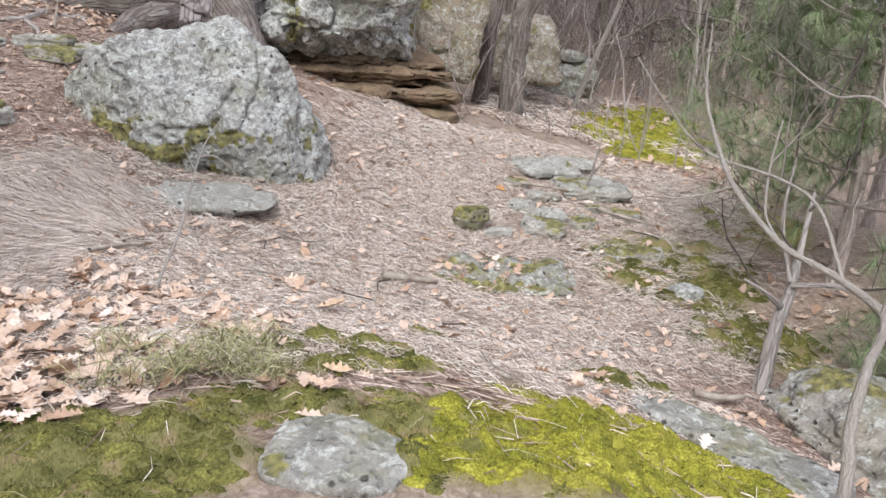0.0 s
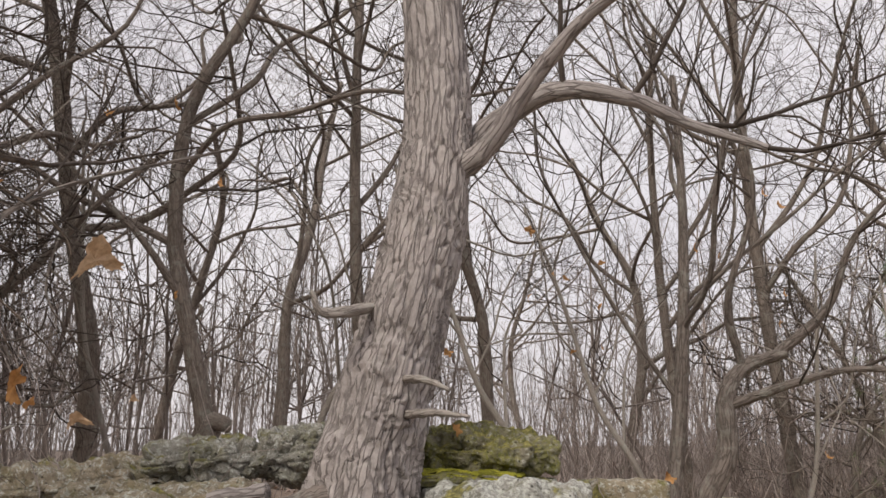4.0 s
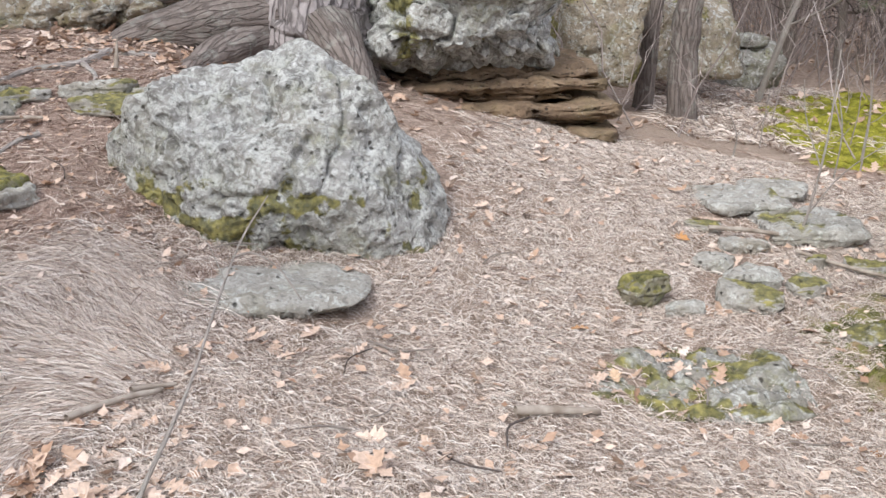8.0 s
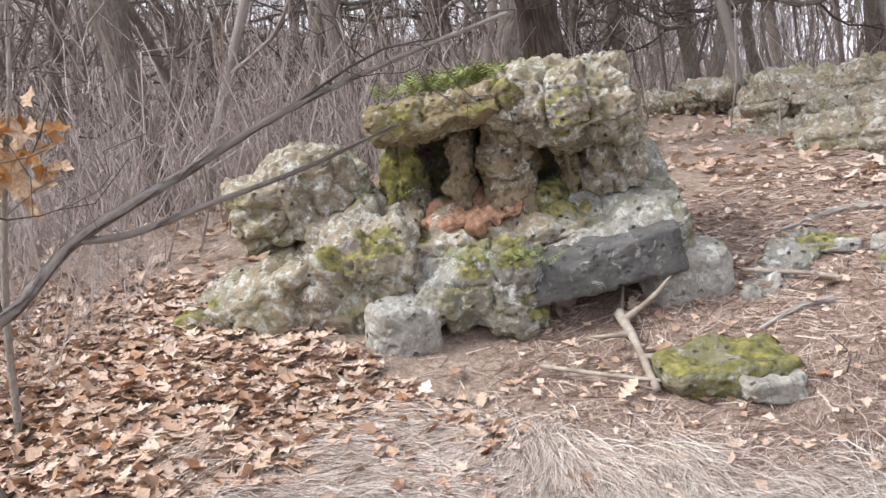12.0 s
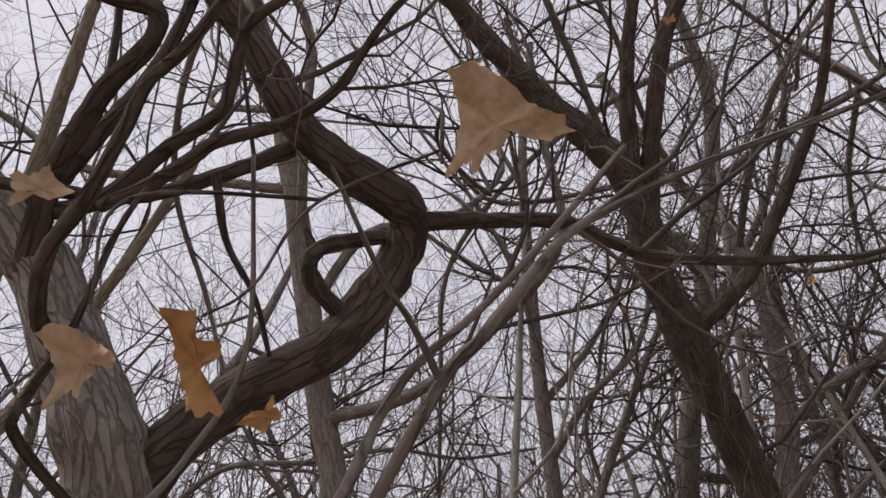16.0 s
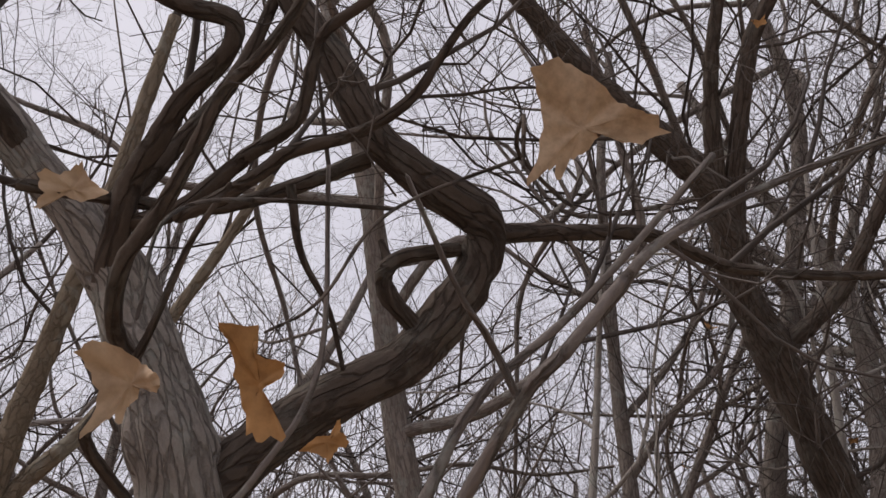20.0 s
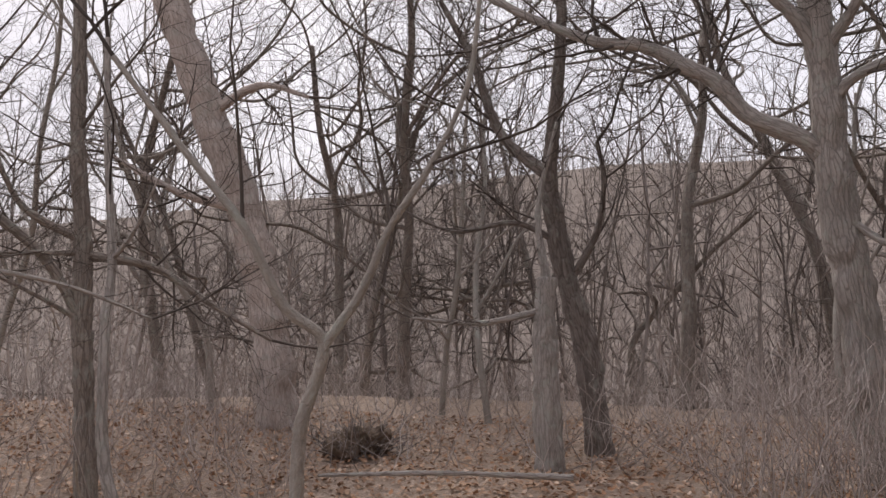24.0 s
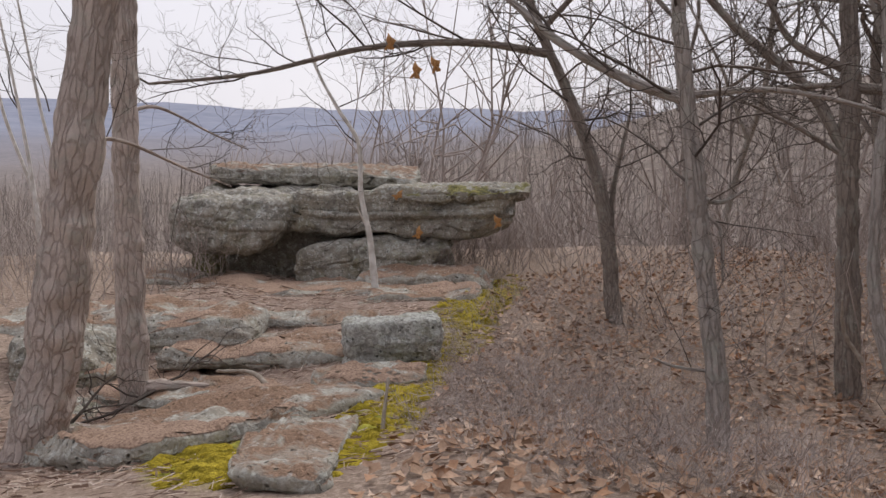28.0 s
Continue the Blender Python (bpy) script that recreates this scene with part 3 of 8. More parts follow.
def ground_material():
    k = Mat("forest_floor", 0.98, 0.1)
    fine = k.noise(140, 5, 0.7, warp=1.5)
    mid = k.noise(28, 6, 0.7, warp=1.0)
    soil = k.ramp(mid, (0.3, (0.16, 0.12, 0.095)), (0.52, (0.40, 0.31, 0.25)), (0.7, (0.64, 0.52, 0.43)))
    straw = k.ramp(fine, (0.36, (0.09, 0.065, 0.05)), (0.5, (0.36, 0.28, 0.22)), (0.66, (0.66, 0.56, 0.46)))
    needle = k.ramp(k.mix(0.5, fine, mid), (0.36, (0.15, 0.108, 0.086)), (0.5, (0.37, 0.28, 0.232)), (0.64, (0.59, 0.475, 0.40)))
    moss = k.ramp(k.noise(9, 5), (0.35, (0.15, 0.15, 0.03)), (0.52, (0.33, 0.32, 0.05)), (0.7, (0.52, 0.48, 0.09)))
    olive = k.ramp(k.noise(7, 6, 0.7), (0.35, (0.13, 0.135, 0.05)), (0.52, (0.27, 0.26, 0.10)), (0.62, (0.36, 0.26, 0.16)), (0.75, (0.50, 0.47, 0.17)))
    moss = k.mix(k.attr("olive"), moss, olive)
    col = k.mix(k.attr("straw"), soil, straw)
    col = k.mix(k.attr("needles"), col, needle)
    col = k.mix(k.attr("moss"), col, moss)
    wood = k.ramp(k.noise(0.35, 6, 0.75), (0.35, (0.15, 0.122, 0.106)), (0.65, (0.29, 0.245, 0.215)))
    col = k.mix(k.attr("woods"), col, wood)
    # distance haze put into the colour: far hills turn blue-grey
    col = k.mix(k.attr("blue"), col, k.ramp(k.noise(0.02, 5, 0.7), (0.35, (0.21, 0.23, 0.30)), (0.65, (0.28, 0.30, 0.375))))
    h = k.mix(0.5, fine, mid)
    return k.done(col, h, 0.8, 0.02)


gx = axis([(-12, -5.5, 0.16), (-5.5, -1.4, 0.06), (-1.4, 2.0, 0.025), (2.0, 3.0, 0.05), (3.0, 12, 0.11)])
gy = axis([(-8, 1.2, 0.12), (1.2, 4.6, 0.03), (4.6, 9.0, 0.06), (9.0, 16, 0.12)])
GX, GY = np.meshgrid(gx, gy, indexing="ij")
GZ = land(GX, GY)
straw_w, needle_w, moss_w, leaf_w = cover(GX, GY)
flat = np.stack([GX.ravel() * 14, GY.ravel() * 14, np.zeros(GX.size)], 1)
GZ = GZ + moss_w * 0.085 * (0.65 - cells(flat * 0.55, 3).reshape(GX.shape)) + moss_w * 0.03 * fbm(flat * 0.25, 3, 23).reshape(GX.shape) + straw_w * 0.025 * fbm(flat * 0.45, 3, 21).reshape(GX.shape)
nx, ny = GX.shape
idx = np.arange(nx * ny).reshape(nx, ny)
quads = np.stack([idx[:-1, :-1], idx[1:, :-1], idx[1:, 1:], idx[:-1, 1:]], -1).reshape(-1, 4)
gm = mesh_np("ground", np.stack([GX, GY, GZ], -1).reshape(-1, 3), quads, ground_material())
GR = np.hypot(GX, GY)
# the last weight grows with distance and carries the painted haze
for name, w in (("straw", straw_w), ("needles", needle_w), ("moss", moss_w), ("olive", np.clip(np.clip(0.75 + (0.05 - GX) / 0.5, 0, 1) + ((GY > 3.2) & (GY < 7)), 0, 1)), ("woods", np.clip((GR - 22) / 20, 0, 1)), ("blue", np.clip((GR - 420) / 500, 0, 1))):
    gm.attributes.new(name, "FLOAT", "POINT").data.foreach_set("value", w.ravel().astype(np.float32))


def floor_at(x, y):
    """Height of the built ground, moss mounds included, from its own grid."""
    x, y = np.asarray(x, float), np.asarray(y, float)
    i, j = np.clip(np.searchsorted(gx, x) - 1, 0, nx - 2), np.clip(np.searchsorted(gy, y) - 1, 0, ny - 2)
    a, b = (x - gx[i]) / (gx[i + 1] - gx[i]), (y - gy[j]) / (gy[j + 1] - gy[j])
    return (GZ[i, j] * (1 - a) + GZ[i + 1, j] * a) * (1 - b) + (GZ[i, j + 1] * (1 - a) + GZ[i + 1, j + 1] * a) * b


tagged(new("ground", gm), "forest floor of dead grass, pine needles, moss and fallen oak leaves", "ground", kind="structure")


# ---- rocks ----
BALLS = {}


def ball(sub):
    if sub not in BALLS:
        bm = bmesh.new()
        bmesh.ops.create_icosphere(bm, subdivisions=sub, radius=1)
        BALLS[sub] = (np.array([v.co[:] for v in bm.verts]), np.array([[v.index for v in f.verts] for f in bm.faces]))
        bm.free()
    return BALLS[sub]


def rock_shape(half, planes=(), sub=5, power=9, seed=0, rough=0.06, pits=0.0, pit_scale=9.0, strata=0.0, bed=0.09, chips=5, crag=0.05):
    """A worn block: a rounded hull of planes (nx, ny, nz, distance in units of the half sizes), then beds, pits and grain."""
    d, f = ball(sub)
    rng = np.random.default_rng(seed)
    pl = [(1, 0, 0, 1), (-1, 0, 0, 1), (0, 1, 0, 1), (0, -1, 0, 1), (0, 0, 1, 1), (0, 0, -1, 1)] if not any(len(q) == 5 for q in planes) else []
    pl = pl + [q[:4] for q in planes]
    for _ in range(chips):
        n = rng.normal(size=3)
        n /= np.linalg.norm(n)
        pl.append((*n, rng.uniform(0.95, 1.2)))
    total = 0
    for x, y, z, h in pl:
        n = np.array((x, y, z), float)
        n /= np.linalg.norm(n)
        total = total + np.clip(d @ n / h, 0, None) ** power
    v = d * (total ** (-1 / power))[:, None] * np.array(half)
    size = float(np.mean(half))
    out = v / np.array(half) ** 2
    out /= np.linalg.norm(out, axis=1, keepdims=True)
    v = v + out * (size * rough * 2.2 * fbm(v / size * 1.6 + seed, 4, seed))[:, None]
    crease = 1 - np.abs(fbm(v / size * 1.7 + 3 * seed, 3, seed + 20)) * 2.2
    v = v - out * (size * crag * np.clip(crease, 0, 1) ** 5 * 1.6)[:, None]
    v = v + out * (size * crag * 0.8 * fbm(v / size * 5.5, 3, seed + 22))[:, None]
    if strata > 0:
        warp = v[:, 2] + 0.25 * bed * fbm(v / size * 1.5, 3, seed + 2)
        band = vnoise(np.stack([warp / bed, v[:, 0] * 0.3 / size, v[:, 1] * 0.3 / size], 1), seed + 4)
        groove = -np.exp(-((np.mod(warp / bed + 0.3 * vnoise(v / size, seed + 6), 1) - 0.5) / 0.10) ** 2)
        side = 1 - np.abs(out[:, 2]) ** 2
        v[:, :2] += out[:, :2] * (size * strata * side * (0.7 * np.tanh(band * 3) + 0.5 * groove))[:, None]
    if pits > 0:
        c = cells(v * pit_scale, seed + 8)
        some = np.clip(0.5 + 1.4 * vnoise(v * pit_scale * 0.4, seed + 9), 0, 1)
        v = v - out * (pits * np.clip(0.45 - c, 0, 1) * some)[:, None]
        v = v + out * (pits * 0.35 * (cells(v * pit_scale * 0.55, seed + 12) - 0.5))[:, None]
        v = v - out * (pits * 0.4 * np.clip(0.4 - cells(v * pit_scale * 2.6, seed + 15), 0, 1))[:, None]
    v = v + out * (0.012 * size**0.5 * fbm(v * 26, 3, seed + 11))[:, None]
    return v, f


def coat(ob, v, f, turn, mat, name, label, cover_share, thick, seed, low=0.45, scale=3.0):
    """A crust of moss or litter on the upward faces of a rock, ragged at its rim."""
    r = np.array(Euler([radians(a) for a in turn]).to_matrix())
    a, b, c = v[f[:, 0]], v[f[:, 1]], v[f[:, 2]]
    n = np.cross(b - a, c - a)
    n /= np.linalg.norm(n, axis=1, keepdims=True) + 1e-12
    mid = (a + b + c) / 3
    keep = ((n @ r.T)[:, 2] > low) & (fbm(mid * scale, 4, seed) > 0.5 - cover_share)
    if keep.sum() < 8:
        return
    used, inv = np.unique(f[keep], return_inverse=True)
    w = v[used]
    faces = inv.reshape(-1, 3)
    count = np.bincount(inv.ravel(), minlength=len(used))
    inner = np.clip((count - 2) / 4, 0, 1)
    up = r.T @ np.array((0, 0, 1.0))
    lump = 0.55 + 0.6 * (0.8 - cells(w * 16, seed + 3)) + 0.25 * vnoise(w * 45, seed + 4)
    w = w + up * (thick * inner * lump + 0.002 - 0.004 * (inner == 0))[:, None]
    part(name, mesh_np(name, w, faces, mat), ob, label)["kind"] = "stuff"


def moss_weight(v, f, turn, share, seed, low, scale, top, side=(0, 0, 0)):
    """Where moss has settled on a rock, 0 to 1 for each point."""
    r = np.array(Euler([radians(a) for a in turn]).to_matrix())
    n = np.cross(v[f[:, 1]] - v[f[:, 0]], v[f[:, 2]] - v[f[:, 0]])
    vn = np.zeros_like(v)
    for k in range(3):
        np.add.at(vn, f[:, k], n)
    vn /= np.linalg.norm(vn, axis=1, keepdims=True) + 1e-12
    w = np.clip((fbm(v * scale, 4, seed) + v @ np.array(side, float) - (0.5 - share)) / 0.3 + 0.5, 0, 1)
    return w * np.clip(((vn @ r.T)[:, 2] - low) / 0.4 + 0.5, 0, 1) * np.clip((top - (v @ r.T)[:, 2]) / 0.25 + 0.5, 0, 1)


def rock(name, at, half, material, label, turn=(0, 0, 0), parent=None, category="rock", group="", crust=None, stain=None, **shape):
    v, f = rock_shape(half, **shape)
    if crust and crust[1] == "moss":
        stain = stain or (crust[3], crust[5], crust[6], 3.0, 9.0)
        crust = crust if crust[3] >= 0.75 else None
    m = mesh_np(name, v, f, material)
    if stain:
        w = moss_weight(v, f, turn, *stain)
        m.attributes.new("moss", "FLOAT", "POINT").data.foreach_set("value", w.astype(np.float32))
    if parent is not None:
        ob = part(name, m, parent, label, pose(*at, *turn))
        if crust:
            coat(ob, v, f, turn, *crust)
        return ob
    ob = new(name, m)
    ob.matrix_basis = PLAN @ pose(*at, *turn)
    if crust:
        coat(ob, v, f, turn, *crust)
    return tagged(ob, label, category, group)


FREE = (0, 0, 0, 0, 0)
MOSSY = lambda share, seed, mat=DARK_MOSS, thick=0.025, low=0.45: (mat, "moss", "olive moss crust", share, thick, seed, low)
LITTER = lambda share, seed: (NEEDLE_CRUST, "needle_litter", "reddish needle litter", share, 0.012, seed, 0.8, 1.6)
NEEDLE_CRUST = plain_material("needle_crust", (0.20, 0.13, 0.095), (0.46, 0.33, 0.25), 60.0, per=False, bump=1.0)
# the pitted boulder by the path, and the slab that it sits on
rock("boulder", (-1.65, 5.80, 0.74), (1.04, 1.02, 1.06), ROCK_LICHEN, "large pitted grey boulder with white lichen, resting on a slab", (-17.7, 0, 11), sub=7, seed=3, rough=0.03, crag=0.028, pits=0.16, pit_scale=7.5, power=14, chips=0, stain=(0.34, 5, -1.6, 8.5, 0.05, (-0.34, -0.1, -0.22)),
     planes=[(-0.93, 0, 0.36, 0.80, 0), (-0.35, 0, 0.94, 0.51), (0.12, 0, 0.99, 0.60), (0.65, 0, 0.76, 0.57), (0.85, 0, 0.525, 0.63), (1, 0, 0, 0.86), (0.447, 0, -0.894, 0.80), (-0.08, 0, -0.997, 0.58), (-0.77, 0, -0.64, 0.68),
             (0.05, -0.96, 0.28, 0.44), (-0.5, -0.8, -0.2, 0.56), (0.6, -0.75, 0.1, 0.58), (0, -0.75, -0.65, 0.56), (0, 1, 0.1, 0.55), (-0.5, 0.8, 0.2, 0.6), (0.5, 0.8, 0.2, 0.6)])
rock("stone_slab", (-1.43, 5.10, 0.335), (0.42, 0.30, 0.05), ROCK_PALE, "flat grey stone slab half sunk in dead grass under a boulder", (3, 5, 14), sub=5, seed=12, rough=0.05, power=7, chips=6)

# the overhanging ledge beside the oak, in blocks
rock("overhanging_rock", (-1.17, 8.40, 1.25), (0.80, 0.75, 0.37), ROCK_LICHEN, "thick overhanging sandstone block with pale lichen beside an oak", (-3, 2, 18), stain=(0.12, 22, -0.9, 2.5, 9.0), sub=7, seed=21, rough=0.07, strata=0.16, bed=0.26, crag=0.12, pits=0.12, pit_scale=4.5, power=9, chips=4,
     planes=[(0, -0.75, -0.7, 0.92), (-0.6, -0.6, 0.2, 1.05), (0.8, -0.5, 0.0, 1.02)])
rock("capping_rock", (-1.40, 9.15, 1.86), (0.70, 0.45, 0.25), ROCK_DARK, "dark mossy pitted rock lying on top of the ledge", (0, 3, 12), crust=MOSSY(0.5, 24), sub=6, seed=24, rough=0.12, crag=0.12, pits=0.24, pit_scale=5, power=7)
rock("thin_slab", (-1.55, 8.75, 1.63), (0.6, 0.5, 0.06), ROCK_DARK, "thin mossy slab between two ledge rocks", (0, 0, 14), crust=MOSSY(0.8, 25, MOSS), sub=5, seed=25)
rock("ledge_block", (-0.21, 10.5, 1.06), (0.43, 0.5, 0.52), ROCK_TAN, "square mossy ledge block behind thin trees", (0, 2, 14), stain=(0.22, 27, -0.6, 3.0, 9.0), sub=5, seed=27, rough=0.05, strata=0.05, bed=0.3, power=12)
rock("ledge_block", (0.73, 12.3, 0.86), (0.55, 0.6, 0.46), ROCK_TAN, "low mossy ledge block at the foot of thin trees", (0, 0, 12), stain=(0.22, 28, -0.6, 3.0, 9.0), sub=5, seed=28, rough=0.06, strata=0.10, bed=0.2)
rock("ledge_end_rock", (1.55, 13.75, 0.38), (0.5, 0.5, 0.30), ROCK_GREY, "pitted grey rock at the far end of the ledge", (0, 4, 10), sub=5, seed=29, rough=0.09, pits=0.14, pit_scale=4)
rock("ledge_end_slab", (1.35, 13.7, 0.72), (0.45, 0.4, 0.08), ROCK_GREY, "flat slab on the far end of the ledge", (0, 2, 20), sub=4, seed=30)
seams = thing("layered_ledge", (-1.02, 8.55, 0.42), "thin layers of brown sandstone under the overhanging block", "rock ledge")
for k, (dx, dy, dz, a, b, c) in enumerate([(0.05, 0.05, 0.02, 0.92, 0.62, 0.07), (0.0, 0.10, 0.13, 0.86, 0.55, 0.05), (0.12, 0.05, 0.21, 0.84, 0.6, 0.05), (-0.05, 0.15, 0.30, 0.76, 0.5, 0.05), (0.1, 0.12, 0.38, 0.78, 0.5, 0.045), (0.0, 0.2, 0.47, 0.8, 0.5, 0.06)]):
    rock("layer", (dx, dy, dz), (a, b, c), ROCK_BROWN, "", (0, 0, 12 + 4 * (k % 3)), seams, sub=5, seed=60 + k, rough=0.07, power=14, strata=0.05, bed=0.03)

# mossy ledges running up to the left of the oak
for k, (x, y, z, a, b, c, turn, mat) in enumerate([(-4.10, 8.25, 1.36, 0.80, 0.5, 0.20, 14, ROCK_DARK), (-5.45, 8.35, 1.26, 0.55, 0.4, 0.15, 5, ROCK_DARK), (-4.25, 9.2, 1.80, 0.55, 0.45, 0.22, 20, ROCK_GREY),
                                                   (-5.5, 9.1, 1.58, 1.1, 0.6, 0.2, 8, ROCK_DARK), (-3.4, 9.35, 1.85, 0.42, 0.45, 0.26, 10, ROCK_GREY), (-7.2, 9.2, 1.5, 0.9, 0.6, 0.2, 0, ROCK_DARK), (-4.9, 8.7, 1.42, 0.7, 0.4, 0.2, -10, ROCK_DARK)]):
    rock("mossy_ledge", (x, y, z), (a, b, c), mat if mat is ROCK_GREY else ROCK_TAN, "low sandstone ledge overgrown with moss and dead grass", (3, -6, turn), group="mossy ledges", crust=MOSSY(0.22, 80 + k), sub=6, seed=80 + k, rough=0.13, crag=0.14, strata=0.16, bed=0.10, power=7)

# the mushroom-shaped outcrop
outcrop = thing("sandstone_outcrop", (-3.95, 4.95, 0.8), "crumbling ochre sandstone outcrop with an overhanging mossy cap", "rock outcrop")


def outcrop_part(name, at, half, mat, label, turn=(0, 0, 56), **kw):
    """at: along the face, into it, and height."""
    s, q, z = at
    rock(name, (-0.05 + 0.56 * s - 0.83 * q, -0.05 + 0.83 * s + 0.56 * q, z - 0.8), half, mat, label, turn, outcrop, **{**dict(sub=6, rough=0.12, crag=0.1, pits=0.12, pit_scale=9, power=7), **kw})


FRACTURE = rock_material("dark_fractured_sandstone", ((0.075, 0.075, 0.072), (0.17, 0.165, 0.16)), lichen=0.12, moss=0.05, ochre=0.15, dark=0.4)
outcrop_part("base_slab", (0.33, 0.0, 1.055), (0.37, 0.46, 0.105), FRACTURE, "tilted slab with a dark clean-broken face", (3, -12, 56), seed=101, rough=0.025, crag=0.03, pits=0.02, power=20, chips=2)
outcrop_part("under_slab", (0.20, 0.02, 0.985), (0.42, 0.42, 0.05), CLAY_STONE, "thin reddish layer under the slab", (3, -11, 56), seed=126, rough=0.04, crag=0.04, pits=0.02, power=16, chips=2)
outcrop_part("slab_top", (0.35, 0.14, 1.20), (0.40, 0.50, 0.135), ROCK_GREY, "lichened top of the slab sloping to its face", (19, -10, 56), sub=7, seed=127, rough=0.06, crag=0.07, pits=0.08, power=9, chips=4, stain=(0.22, 101, 0.3, 3.0, 9.0))
outcrop_part("front_slab", (-0.19, -0.08, 1.01), (0.30, 0.42, 0.16), ROCK_GREY, "pale lichened front of the slab", (15, -6, 56), sub=7, seed=102, pits=0.08, power=8, stain=(0.4, 102, 0.1, 3.0, 9.0))
outcrop_part("apron", (-0.10, 0.12, 1.19), (0.56, 0.36, 0.13), ROCK_TAN, "crumbling slope under the hollows", (20, -5, 56), seed=128, power=6, stain=(0.4, 128, 0.2, 3.0, 9.0))
outcrop_part("shoulder", (0.46, 0.22, 1.48), (0.16, 0.30, 0.28), ROCK_TAN, "lichened shoulder under the cap", (0, 6, 56), seed=106, pits=0.2, stain=(0.3, 106, 0.0, 3.0, 9.0))
outcrop_part("pillar", (-0.25, 0.06, 1.46), (0.06, 0.12, 0.20), ROCK_OCHRE, "ochre pillar between two hollows", sub=5, seed=103, rough=0.2, pit_scale=12)
outcrop_part("pillar", (-0.03, 0.07, 1.48), (0.135, 0.20, 0.25), ROCK_OCHRE, "broad ochre pillar between two hollows", sub=6, seed=115, rough=0.14, pits=0.12, pit_scale=12)
outcrop_part("pillar", (0.26, 0.16, 1.46), (0.05, 0.14, 0.22), ROCK_OCHRE, "ochre pillar between two hollows", sub=5, seed=119, rough=0.2, pits=0.14, pit_scale=12)
# darker stone than its neighbours, so the hollows' shade is in the colour
outcrop_part("back_wall", (-0.05, 0.46, 1.44), (0.62, 0.14, 0.34), ROCK_DARK, "back wall of the hollows, coloured dark for their shade", sub=5, seed=116, rough=0.14, pits=0.1)
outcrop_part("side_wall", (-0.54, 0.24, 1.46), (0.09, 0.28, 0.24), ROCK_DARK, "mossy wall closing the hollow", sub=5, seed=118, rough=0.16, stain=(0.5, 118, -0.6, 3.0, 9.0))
outcrop_part("cap", (-0.29, 0.10, 1.725), (0.36, 0.38, 0.10), ROCK_OCHRE, "mossy overhanging cap", (-3, -8, 56), sub=7, seed=104, pits=0.12, strata=0.08, bed=0.1, rough=0.08, stain=(0.45, 104, -0.3, 3.5, 9.0))
outcrop_part("cap_crest", (0.24, 0.12, 1.72), (0.31, 0.38, 0.205), ROCK_TAN, "pitted ochre crest of the cap", (2, -2, 56), sub=7, seed=117, pits=0.2, power=8, strata=0.1, bed=0.12, stain=(0.2, 117, 0.2, 3.5, 9.0))
outcrop_part("flank", (-0.70, -0.04, 1.06), (0.27, 0.40, 0.27), ROCK_TAN, "lichened block of the flank", (10, -4, 56), seed=107, power=7, stain=(0.35, 107, 0.0, 3.0, 9.0))
outcrop_part("flank", (-1.16, 0.02, 0.95), (0.52, 0.42, 0.17), ROCK_TAN, "low lichened flank", (8, -22, 56), seed=108, power=5, stain=(0.45, 108, 0.0, 3.0, 9.0))
outcrop_part("clay_ledge", (-0.20, -0.04, 1.262), (0.25, 0.15, 0.03), CLAY, "crumbled orange clay", (20, -8, 56), sub=5, seed=120, rough=0.25, crag=0.2)
rock("leaning_rock", (-4.72, 4.12, 1.36), (0.34, 0.30, 0.22), ROCK_TAN, "pale pitted rock leaning out of the outcrop", (8, -16, 60), sub=6, seed=109, rough=0.1, crag=0.1, pits=0.18, pit_scale=6.5)
rock("foot_stone", (-3.93, 4.22, 0.82), (0.15, 0.14, 0.13), ROCK_PALE, "small lichened stone at the outcrop's foot", sub=5, seed=110, rough=0.1)
rock("rounded_stone", (-3.45, 5.39, 0.94), (0.21, 0.18, 0.15), ROCK_PALE, "rounded mossy stone wedged beside the outcrop", (0, -6, 66), sub=5, seed=111, rough=0.08, power=4)
rock("mossy_stone", (-2.90, 5.07, 0.70), (0.27, 0.20, 0.09), ROCK_DARK, "low stone capped with moss among pine needles", (0, 0, 66), stain=(0.75, 112, 0.3, 5.0, 9.0), sub=5, seed=112, rough=0.1, power=5)

rock("bedrock_rib", (-3.26, 5.82, 0.915), (0.36, 0.12, 0.06), ROCK_GREY, "long dark rib of bedrock showing through needles", (4, -14, 108), sub=5, seed=141, rough=0.14, crag=0.12, strata=0.08, bed=0.04)
for k, (x, y, a, b, c, turn) in enumerate([(-2.90, 6.28, 0.20, 0.12, 0.04, 20), (-2.76, 6.06, 0.17, 0.10, 0.045, 5), (-2.72, 6.18, 0.14, 0.10, 0.035, -12), (-3.22, 6.05, 0.14, 0.10, 0.04, 40), (-2.66, 5.08, 0.12, 0.09, 0.05, 70), (-2.6, 6.32, 0.10, 0.08, 0.04, 0)]):
    rock("layered_stone", (x, y, land_at(x, y) + 0.5 * c), (a, b, c), ROCK_PALE, "small layered stone among pine needles and moss", (0, 0, turn), group="small layered stones", stain=(0.5, 142 + k, 0.0, 5.0, 9.0), sub=4, seed=142 + k, rough=0.12, strata=0.16, bed=0.03)

